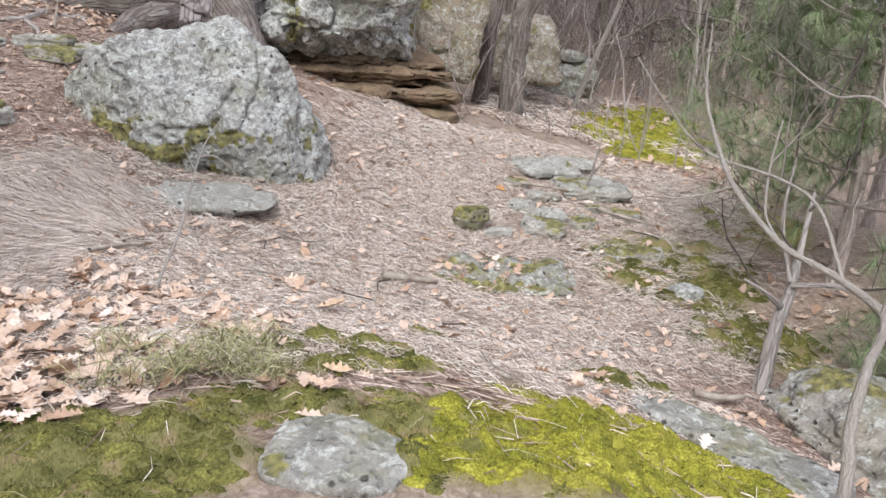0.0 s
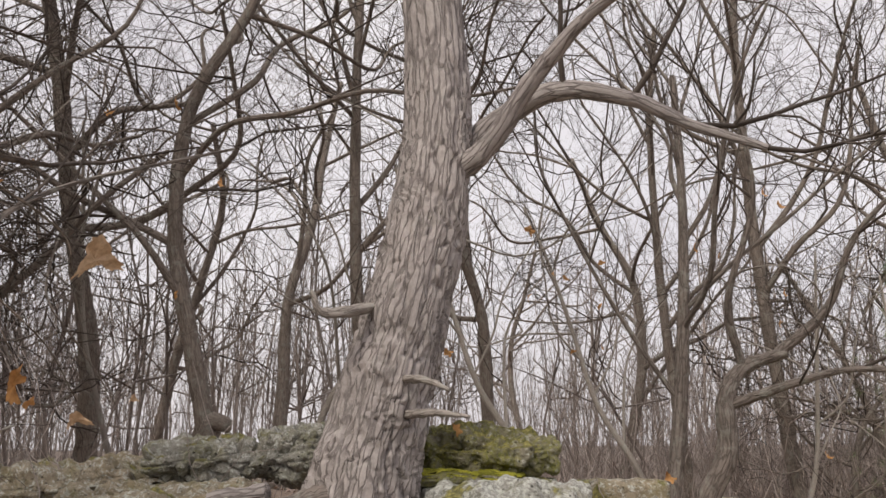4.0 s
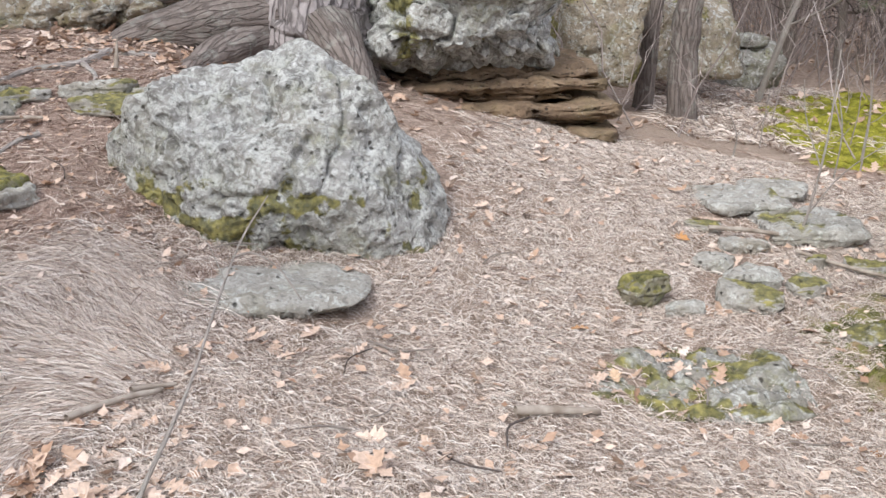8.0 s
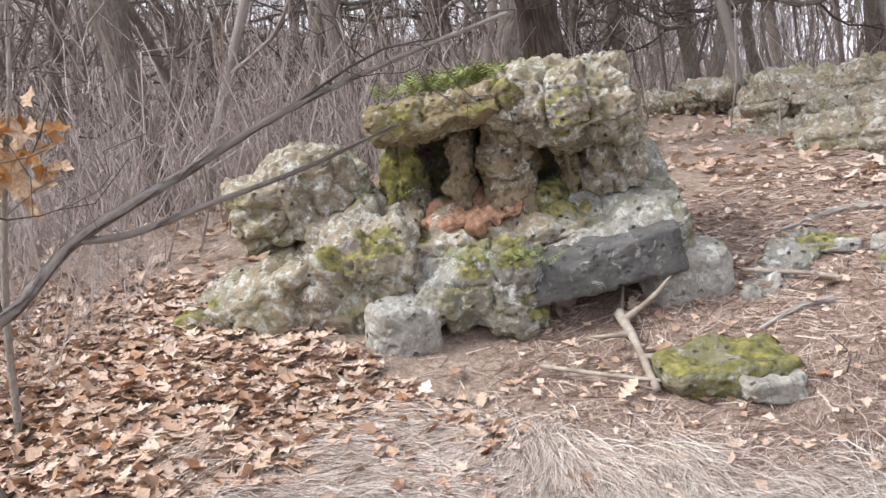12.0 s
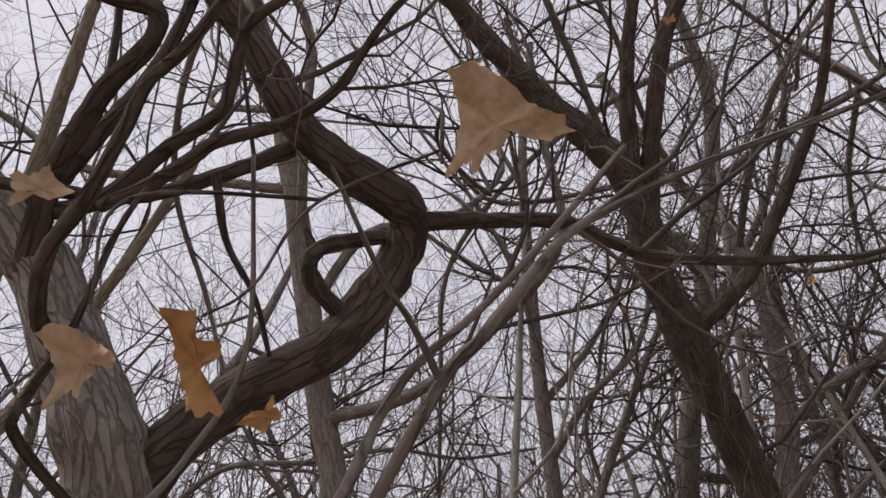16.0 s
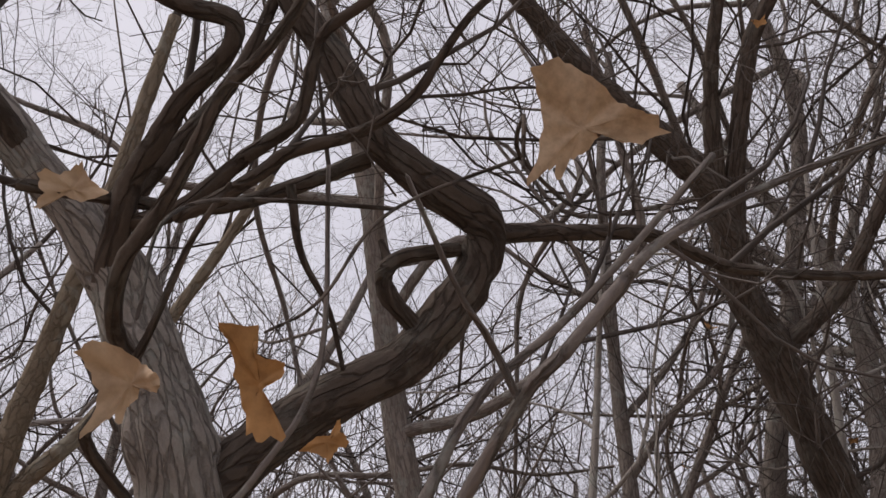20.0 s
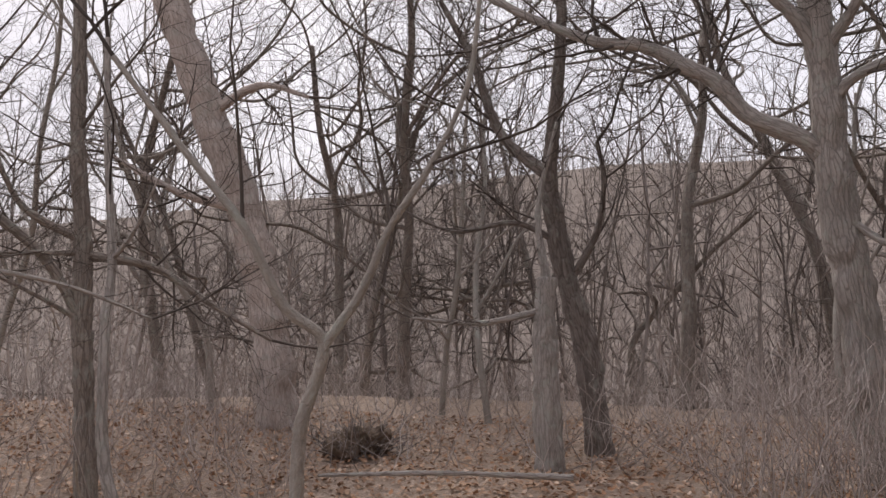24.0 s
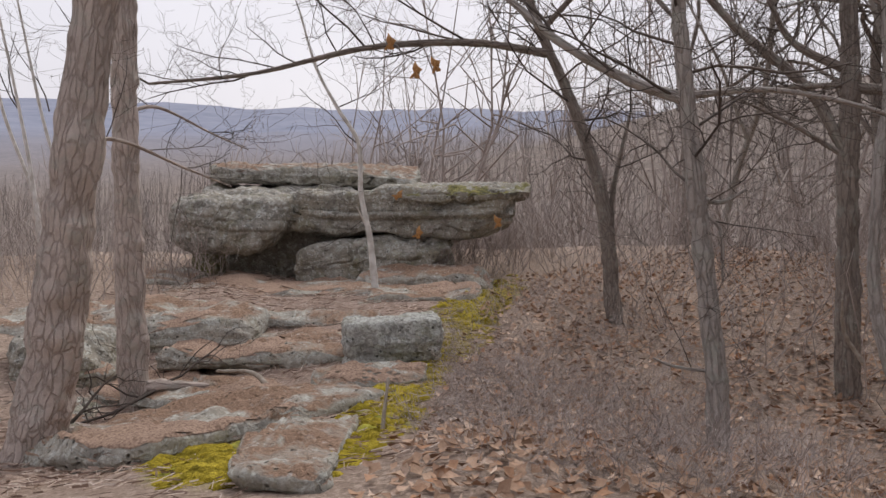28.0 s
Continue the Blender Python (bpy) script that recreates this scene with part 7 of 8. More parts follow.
blades("dead_grass", x, y, g, (0.12, 0.3), (0.01, 0.06), (0.004, 0.007), STRAW, "dead grass along the far ledge", "grass", w, 0.9, 3)
x, y = scatter(g, 42000, -4.6, 2.4, 2.0, 9.0, lambda x, y: np.clip(cover(x, y)[1] + 0.15, 0, 1))
blades("fallen_needles", x, y, g, (0.06, 0.13), (0.0, 0.012), (0.0018, 0.0034), NEEDLE_LITTER, "fallen reddish pine needles", "needles", None, 3.0, 2, 0.004)
u, v = scatter(g, 16000, 2.0, 10.5, -4.0, 4.0, lambda x, y: np.clip(np.maximum(spot(x, y, 5.7, 0.5, 3.6, 1.9, -35), spot(x, y, 8.3, -1.3, 2, 1.2, -35)), 0, 1))
P = np.array([from_plan(a, b) for a, b in zip(u, v)])
blades("fallen_needles", P[:, 0], P[:, 1], g, (0.06, 0.12), (0.0, 0.02), (0.003, 0.006), NEEDLE_LITTER, "fallen pine needles over the rock floor", "needles", None, 3.0, 2, 0.02)

x, y = scatter(g, 160, -1.5, 1.6, 1.6, 4.6, lambda x, y: np.clip(cover(x, y)[2] * 1.2, 0, 1))
blades("dead_grass", x, y, g, (0.05, 0.16), (0.005, 0.03), (0.0013, 0.0026), STRAW, "single dead grass blades over moss", "grass", None, 3.0, 3, 0.015)
x, y, w = tufts(16, 40, -1.0, -0.45, 2.25, 2.75, lambda x, y: 0.8 + 0 * x, 0.035)
blades("green_grass", x, y, g, (0.08, 0.17), (0.03, 0.08), (0.0013, 0.0026), OLIVE_GRASS, "tufts of olive grass among moss", "grass", w, 2.0, 3, 0.02)

# fallen oak leaves: a lobed outline, curled
LOBES = [(0.0, 0.0), (0.10, 0.03), (0.20, 0.13), (0.28, 0.06), (0.38, 0.20), (0.47, 0.09), (0.60, 0.25), (0.68, 0.11), (0.80, 0.17), (0.90, 0.06), (1.0, 0.02)]
half_leaf = np.array(LOBES)
LEAF = np.concatenate([np.stack([half_leaf[:, 0], half_leaf[:, 1]], 1), np.stack([half_leaf[::-1][:, 0], -half_leaf[::-1][:, 1]], 1)])
RIB = np.stack([half_leaf[:, 0], 0 * half_leaf[:, 0]], 1)
nl = len(LOBES)
LEAF_V = np.concatenate([np.stack([half_leaf[:, 0], half_leaf[:, 1]], 1), RIB, np.stack([half_leaf[:, 0], -half_leaf[:, 1]], 1)])
k = np.arange(nl - 1)
LEAF_F = np.concatenate([np.stack([k, k + nl, k + nl + 1, k + 1], 1), np.stack([k + nl, k + 2 * nl, k + 2 * nl + 1, k + nl + 1], 1)])

NEAR_V, NEAR_F = LEAF_V, LEAF_F
FAR_V = np.concatenate([LEAF_V[q * nl + np.array([0, 3, 6, 10])] for q in range(3)])
k = np.arange(3)
FAR_F = np.concatenate([np.stack([k, k + 4, k + 5, k + 1], 1), np.stack([k + 4, k + 8, k + 9, k + 5], 1)])


def leaf_shape(curl=0.3, fold=0.3, twist=0.2, size=1.0):
    """Points of one leaf, its stalk at the origin."""
    v = LEAF_V
    z = fold * np.abs(v[:, 1]) + curl * (v[:, 0] - 0.4) ** 2 + twist * v[:, 0] * v[:, 1]
    return np.stack([v[:, 0] - 0.4, v[:, 1] * 1.25, z], 1) * size


def leaf_litter(name, x, y, g, size, material, label, lift=0.0, tip=0.35, coarse=False):
    n = len(x)
    LEAF_V, LEAF_F = (FAR_V, FAR_F) if coarse else (NEAR_V, NEAR_F)
    v = np.broadcast_to(LEAF_V, (n, len(LEAF_V), 2))
    fold, curl, twist = g.uniform(-0.1, 0.7, (n, 1)), g.uniform(-0.5, 0.9, (n, 1)), g.normal(size=(n, 1)) * 0.5
    wob = g.uniform(0.75, 1.25, (n, len(LEAF_V)))
    vx, vy = v[..., 0] - 0.4, v[..., 1] * 1.25 * wob
    vz = fold * np.abs(vy) + curl * vx**2 + twist * vx * vy
    s = g.uniform(*size, (n, 1))
    a, b, c = g.uniform(0, 2 * math.pi, (n, 1)), g.normal(size=(n, 1)) * tip, g.normal(size=(n, 1)) * tip
    vy, vz = vy * np.cos(b) - vz * np.sin(b), vy * np.sin(b) + vz * np.cos(b)
    vx, vz = vx * np.cos(c) + vz * np.sin(c), -vx * np.sin(c) + vz * np.cos(c)
    wx, wy = vx * np.cos(a) - vy * np.sin(a), vx * np.sin(a) + vy * np.cos(a)
    base = floor_at(x, y)[:, None] + lift + g.uniform(0.004, 0.03, (n, 1))
    z = base + np.maximum(vz, -0.1) * s
    verts = np.stack([x[:, None] + wx * s, y[:, None] + wy * s, z], -1).reshape(-1, 3)
    f = (np.arange(n)[:, None, None] * len(LEAF_V) + LEAF_F[None]).reshape(-1, 4)
    return tagged(new(name, mesh_np(name, verts, f, material)), label, "leaves", kind="stuff")


def leaf_chance(x, y):
    s, nd, m, lv = cover(x, y)
    return np.clip(0.03 + 0.05 * s + 0.10 * nd + lv * 0.7, 0, 1)


bank = lambda x, y: np.clip(spot(x, y, -3.6, 3.5, 1.0, 0.6, 20) + spot(x, y, -4.6, 2.8, 1.0, 0.9, 0) * 0.8 + spot(x, y, -1.7, 2.8, 1.1, 0.8, 0) * 0.33 + spot(x, y, -2.9, 3.1, 0.9, 0.5, 20) * 0.7, 0, 1)
x, y = scatter(g, 8500, -7.0, 0.2, 1.6, 5.2, bank)
leaf_litter("fallen_leaves", x, y, g, (0.06, 0.12), OAK_LEAF, "bank of fallen tan oak leaves", tip=0.16)
x, y = scatter(g, 2600, -7.5, 3.0, 2.0, 10.0, leaf_chance)
leaf_litter("fallen_leaves", x, y, g, (0.06, 0.12), OAK_LEAF, "scattered fallen oak leaves")
x, y = scatter(g, 900, -5.2, -2.6, 6.8, 10.5, lambda x, y: 0.6 + 0 * x)
leaf_litter("fallen_leaves", x, y, g, (0.08, 0.13), OAK_LEAF, "fallen leaves on the path behind the outcrop")
u, v = scatter(g, 24000, -5.0, 7.5, -9.0, 2.6, lambda x, y: np.clip((4.15 - (y + 1.04 * x)) * 2, 0, 1) * np.clip(1.2 - np.hypot(x, y) / 16, 0.3, 1))
P = np.array([from_plan(a, b) for a, b in zip(u, v)])
leaf_litter("fallen_leaves", P[:, 0], P[:, 1], g, (0.055, 0.10), BROWN_LITTER, "fallen brown leaves on the slope", 0.012, coarse=True)
x, y = scatter(g, 2500, -14.0, -5.0, -2.0, 14.0, lambda x, y: 0.7 + 0 * x)
leaf_litter("fallen_leaves", x, y, g, (0.08, 0.14), OAK_LEAF, "fallen brown leaves in the woods", 0.02, coarse=True)
x, y = scatter(g, 3000, 0.5, 11.0, 11.5, 26.0, lambda x, y: 0.8 + 0 * x)
leaf_litter("fallen_leaves", x, y, g, (0.08, 0.15), OAK_LEAF, "fallen leaves beyond the ledge's end", 0.02, coarse=True)

x, y = scatter(g, 1500, -4.8, -1.8, 4.2, 8.0, lambda x, y: np.clip(cover(x, y)[1], 0, 1))
leaf_litter("leaf_bits", x, y, g, (0.025, 0.06), OAK_LEAF, "broken bits of leaf among pine needles", 0.004, coarse=True)
x, y = scatter(g, 900, -2.6, 1.6, 3.0, 8.0, lambda x, y: np.clip(cover(x, y)[0], 0, 1))
leaf_litter("leaf_bits", x, y, g, (0.03, 0.07), OAK_LEAF, "broken bits of leaf in dead grass", 0.02, coarse=True)

# single leaves that lie by themselves
LEAF_MESHES = [mesh_np("leaf", leaf_shape(c, f_, t_, 1.0), LEAF_F, mt) for c, f_, t_, mt in ((0.3, 0.3, 0.2, OAK_LEAF), (0.7, 0.1, -0.4, OAK_LEAF), (-0.3, 0.5, 0.3, DRY_LEAF), (0.5, 0.6, 0.0, TAN_LEAF))]
for n, (x, y, kind, s) in enumerate([(-0.72, 4.5, 1, 0.15), (-0.62, 3.75, 0, 0.16), (-1.15, 4.75, 0, 0.13), (-0.95, 4.72, 1, 0.12), (0.05, 4.9, 3, 0.10), (-0.1, 5.3, 2, 0.11), (-1.35, 4.6, 0, 0.12), (-0.45, 3.45, 3, 0.14), (-1.3, 3.1, 2, 0.14), (-1.0, 2.35, 0, 0.16), (-0.75, 2.45, 1, 0.15),
                                     (-1.35, 2.4, 0, 0.17), (-0.3, 2.5, 3, 0.10), (0.95, 4.6, 2, 0.12), (0.35, 6.3, 2, 0.12), (-2.0, 4.2, 2, 0.12), (-2.2, 5.0, 3, 0.09), (-3.0, 4.9, 0, 0.10), (-0.2, 4.2, 0, 0.10), (-1.6, 3.5, 1, 0.15), (-2.6, 3.4, 2, 0.15), (-2.4, 3.1, 0, 0.15)]):
    ob = new("fallen_leaf", LEAF_MESHES[kind])
    ob.matrix_basis = pose(x, y, float(floor_at(x, y)) + 0.022, g.uniform(-15, 15), g.uniform(-15, 15), g.uniform(0, 360)) @ Matrix.Scale(s, 4)
    tagged(ob, ("tan fallen oak leaf curled on dead grass", "pale fallen oak leaf on dead grass", "russet fallen oak leaf on dead grass", "small tan leaf on dead grass")[kind], "leaf", "single fallen leaves")


# ---- moss ----
def moss_cushions(name, x, y, g, size, material, label, z=None):
    """Low domes with ragged rims."""
    n = len(x)
    rings, sides = 4, 9
    a = np.arange(sides) * 2 * math.pi / sides
    t = np.linspace(0, 1, rings)
    r = g.uniform(*size, n)[:, None, None] * np.sin(t * math.pi / 2)[None, :, None] * (1 + 0.3 * g.normal(size=(n, 1, sides)))
    px, py = x[:, None, None] + r * np.cos(a), y[:, None, None] + r * np.sin(a) * g.uniform(0.6, 1, (n, 1, 1))
    h = (g.uniform(0.2, 0.5, n) * g.uniform(*size, n))[:, None, None] * np.cos(t * math.pi / 2)[None, :, None] ** 0.8
    base = floor_at(px, py) if z is None else z[:, None, None]
    pz = base + h - 0.004 + 0.003 * g.normal(size=px.shape)
    v = np.stack([px, py, pz], -1).reshape(-1, 3)
    s0 = np.arange(sides)
    quad = np.stack([s0, s0 + sides, (s0 + 1) % sides + sides, (s0 + 1) % sides], 1)
    f = (np.arange(n)[:, None, None, None] * rings * sides + np.arange(rings - 1)[None, :, None, None] * sides + quad[None, None]).reshape(-1, 4)
    return tagged(new(name, mesh_np(name, v, f, material)), label, "moss", kind="stuff")


def moss_spikes(x, y, g, material, label, h=(0.004, 0.013), z=None):
    n = len(x)
    base = land(x, y) if z is None else z
    top = np.stack([x + g.normal(size=n) * 0.005, y + g.normal(size=n) * 0.005, base + g.uniform(*h, n)], 1)
    a = g.uniform(0, 6.3, n)
    w = 0.0022
    left = np.stack([x + np.cos(a) * w, y + np.sin(a) * w, base - 0.003], 1)
    right = np.stack([x - np.cos(a) * w, y - np.sin(a) * w, base - 0.003], 1)
    v = np.stack([left, right, top], 1).reshape(-1, 3)
    return tagged(new("moss_fuzz", mesh_np("moss_fuzz", v, np.arange(n * 3).reshape(n, 3), material)), label, "moss", kind="stuff")


near_moss = lambda x, y: cover(x, y)[2] ** 2
x, y = scatter(g, 1700, -1.4, 2.4, 1.6, 5.6, near_moss)
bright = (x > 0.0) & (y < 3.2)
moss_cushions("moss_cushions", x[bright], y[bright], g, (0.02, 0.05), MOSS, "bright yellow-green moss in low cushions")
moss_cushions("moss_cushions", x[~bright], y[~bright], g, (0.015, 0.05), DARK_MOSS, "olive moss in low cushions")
x, y = scatter(g, 500, -1.4, 2.4, 1.6, 5.6, lambda x, y: np.clip(cover(x, y)[2] * (1 - cover(x, y)[2]) * 4, 0, 1))
moss_cushions("moss_cushions", x, y, g, (0.015, 0.04), DARK_MOSS, "dark moss along the edge of the patch")
x, y = scatter(g, 60000, -1.4, 2.0, 1.6, 5.2, near_moss)
SPROUT = leaf_material("moss_shoots", [(0.0, (0.13, 0.14, 0.03)), (0.4, (0.30, 0.30, 0.05)), (0.8, (0.50, 0.47, 0.09)), (1.0, (0.62, 0.57, 0.15))])
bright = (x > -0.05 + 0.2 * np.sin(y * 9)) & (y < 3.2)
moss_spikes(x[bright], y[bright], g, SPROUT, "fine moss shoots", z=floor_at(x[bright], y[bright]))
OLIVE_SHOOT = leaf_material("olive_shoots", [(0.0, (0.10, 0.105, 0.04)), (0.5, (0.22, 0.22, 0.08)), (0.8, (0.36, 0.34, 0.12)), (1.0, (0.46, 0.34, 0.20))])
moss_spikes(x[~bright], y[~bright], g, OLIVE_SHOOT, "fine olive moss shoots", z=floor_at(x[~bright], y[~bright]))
x, y = scatter(g, 420, 1.2, 3.6, 8.0, 14.0, near_moss)
moss_cushions("moss_cushions", x, y, g, (0.05, 0.13), MOSS, "bright green moss over the slope beyond the path")
u, v = scatter(g, 3400, 2.0, 9.0, -5.2, 3.0, lambda x, y: np.maximum.reduce([spot(x, y, 3.6, 0.72, 1.7, 0.26, -46), spot(x, y, 5.2, -1.3, 0.9, 0.2, -48), spot(x, y, 6.4, -2.5, 1.9, 0.34, -50), spot(x, y, 3.05, 2.2, 0.6, 0.22, -20)]))
P = np.array([from_plan(a, b) for a, b in zip(u, v)])
GOLD_MOSS = moss_material("golden_moss", (0.26, 0.21, 0.03), (0.52, 0.41, 0.05), (0.70, 0.56, 0.08))
moss_cushions("moss_cushions", P[:, 0], P[:, 1], g, (0.03, 0.09), GOLD_MOSS, "golden moss along the brush's edge")


# ---- sticks ----
def stick(points, r0, r1, label, material=DEADWOOD, name="fallen_stick", forks=(), seed=0):
    p = np.array(points, float)
    o = p[0].copy()
    ob = new(name, limb_mesh(name, p - o, r0, r1, material, 8, 0.03, 0.22, seed))
    ob.matrix_basis = PLAN @ Matrix.Translation(o)
    tagged(ob, label, "stick")
    for q in forks:
        part("fork", limb_mesh("fork", np.array(q) - o, r1 * 1.1, r1 * 0.4, material, 6, 0.03, 0.2, seed + 1), ob)
    return ob


def on_land(points, lift=0.012):
    return [(x, y, land_at(x, y) + lift + 0.02) for x, y in points]


stick(on_land([(-0.30, 4.42), (-0.16, 4.49), (-0.01, 4.56)], 0.02), 0.018, 0.014, "short pale stick lying on dead grass", seed=1)
stick(on_land([(-1.56, 3.72), (-1.50, 3.88), (-1.42, 4.02)], 0.03), 0.013, 0.009, "peeled pale stick lying on dead grass", seed=2)
stick(on_land([(-1.50, 3.98), (-1.46, 4.04), (-1.40, 4.08)], 0.03), 0.012, 0.007, "peeled pale stick lying on dead grass", seed=3)
stick([(0.36, 6.25, 0.2), (0.33, 6.1, 0.19), (0.40, 5.9, 0.16)], 0.008, 0.005, "thin bleached twig standing in the grass", PALE_TWIG, "fallen_twig", seed=4)
stick(on_land([(0.95, 6.25), (1.2, 6.1), (1.5, 6.0)], 0.03), 0.012, 0.008, "thin pale stick by the path stones", seed=5)
stick(on_land([(0.52, 6.38), (0.72, 6.42), (0.9, 6.42)], 0.05), 0.014, 0.01, "pale stick by the path stones", seed=6)
stick(on_land([(1.15, 3.55), (1.3, 3.6), (1.42, 3.68)], 0.03), 0.02, 0.014, "short broken stick beside dark moss", seed=7)
stick([(-3.44, 5.03, 0.78), (-3.50, 5.10, 0.92), (-3.57, 5.17, 1.05), (-3.64, 5.22, 1.18)], 0.008, 0.005, "thin pale twig leaning on the outcrop", PALE_TWIG, "fallen_twig", seed=8)
stick([(-3.42, 5.01, 0.84), (-3.2, 4.91, 0.78), (-2.92, 4.77, 0.69)], 0.022, 0.015, "bleached forked dead branch among pine needles", DEADWOOD, "dead_branch", [[(-3.35, 4.98, 0.83), (-3.30, 5.10, 0.92), (-3.28, 5.18, 1.0)], [(-3.25, 4.94, 0.80), (-3.28, 4.86, 0.80), (-3.32, 4.78, 0.80)], [(-3.1, 4.86, 0.75), (-3.0, 4.95, 0.76), (-2.98, 5.05, 0.79)]], seed=9)
stick(on_land([(-3.35, 4.55), (-3.0, 4.75), (-2.75, 4.98)], 0.03), 0.010, 0.006, "thin pale stick among pine needles", seed=10)
stick(on_land([(-3.3, 5.6), (-3.1, 5.75), (-2.95, 5.8)], 0.02), 0.012, 0.008, "short stick among pine needles", seed=11)
for pts, r in (([(-3.21, 6.95), (-3.22, 6.65), (-3.43, 6.43), (-3.5, 6.07)], 0.032), ([(-2.9, 7.0), (-3.2, 6.93), (-3.6, 6.98)], 0.03), ([(-2.91, 5.69), (-2.95, 5.56), (-2.97, 5.35)], 0.02), ([(-3.22, 6.65), (-3.05, 6.5), (-2.98, 6.3)], 0.02)):
    stick(on_land(pts, -0.01), r, r * 0.4, "grey tree root running through pine needles", GREY_BARK, "surface_root", seed=int(r * 1000))
stick([(-2.98, 6.62, 1.10), (-2.96, 6.64, 1.28)], 0.018, 0.004, "upright splinter of pale wood", DEADWOOD, "splinter", seed=13)
rng2 = np.random.default_rng(99)
for n in range(46):
    x, y = rng2.uniform(-4.2, 1.8), rng2.uniform(2.4, 8.2)
    a, ln = rng2.uniform(0, 6.3), rng2.uniform(0.08, 0.3)
    r = rng2.uniform(0.0025, 0.006)
    stick(on_land([(x, y), (x + ln * 0.5 * math.cos(a), y + ln * 0.5 * math.sin(a)), (x + ln * math.cos(a + 0.3), y + ln * math.sin(a + 0.3))], 0.02), r, r * 0.6, "thin dry twig lying on the ground", PALE_TWIG if n % 3 else TWIG, "fallen_twig", seed=200 + n)["group"] = "fallen twigs"
PLAN = VALLEY
for pts, r, mat in (([(2.9, 1.15, -0.2), (2.95, 1.2, 0.1), (3.05, 1.1, 0.42)], 0.014, DEADWOOD), ([(2.5, -3.2, 0.1), (2.62, -3.1, 0.35), (2.6, -3.0, 0.62)], 0.016, DEADWOOD), ([(0.9, -0.6, 0.0), (1.3, -1.3, 0.12), (1.5, -2.0, 0.15)], 0.04, GREY_BARK), ([(-1.4, -4.9, 0.3), (-0.2, -4.6, 0.35), (1.0, -4.5, 0.3)], 0.03, GREY_BARK), ([(4.6, 1.0, 0.0), (5.0, 0.95, 0.05), (5.4, 1.05, 0.0)], 0.02, DEADWOOD)):
    stick(pts, r, r * 0.6, "pale dead stick standing out of the brush" if mat is DEADWOOD else "fallen grey bough among leaves", mat, "fallen_bough" if mat is GREY_BARK else "fallen_stick", seed=17)
PLAN = Matrix.Identity(4)
stick([(-3.55, 8.0, 1.46), (-3.35, 7.95, 1.50), (-3.05, 7.95, 1.55)], 0.10, 0.09, "short hollow log end beside the oak's root", OAK_BARK, "log", seed=21)
stick([(-5.3, 11.3, 2.0), (-5.2, 11.2, 2.25), (-4.95, 11.2, 2.2)], 0.22, 0.1, "dark upturned stump on the rise", DARK_BARK, "stump", seed=22)

# ---- saplings beside the path ----
def plant(name, label, stems, seed, sprouts=(), material=SAPLING_BARK, kids=(3, 3), deepest=1, twig=PALE_TWIG):
    return hand_tree(name, label, [("stem" if k == 0 else "branch", p, r0, r1) for k, (p, r0, r1) in enumerate(stems)], material, sprouts, seed, 10, 0.0, twig, kids, deepest, "sapling")


plant("thin_sapling", "thin bare sapling leaning in the dead grass", [([(-1.12, 3.28, 0.30), (-1.15, 3.40, 0.39), (-1.15, 3.7, 0.54), (-1.2, 4.06, 0.69), (-1.22, 4.31, 0.80), (-1.18, 4.46, 0.91)], 0.008, 0.0025), ([(-1.22, 4.22, 0.76), (-1.16, 4.25, 0.77), (-1.08, 4.26, 0.72), (-1.0, 4.24, 0.62)], 0.004, 0.002), ([(-1.21, 4.12, 0.72), (-1.25, 4.16, 0.77), (-1.29, 4.19, 0.82)], 0.003, 0.0015), ([(-1.14, 3.36, 0.37), (-1.05, 3.4, 0.37), (-0.93, 3.45, 0.33)], 0.004, 0.002)], 141)
plant("thin_sapling", "thin bare sapling standing by the path stones", [([(1.0, 6.5, land_at(1.0, 6.5)), (1.06, 6.55, 0.4), (1.13, 6.65, 0.75), (1.18, 6.8, 1.2)], 0.010, 0.004), ([(1.04, 6.54, 0.34), (1.2, 6.5, 0.6), (1.45, 6.5, 0.8)], 0.005, 0.002), ([(1.1, 6.6, 0.6), (1.02, 6.7, 0.85), (1.0, 6.75, 1.05)], 0.004, 0.002)], 142)
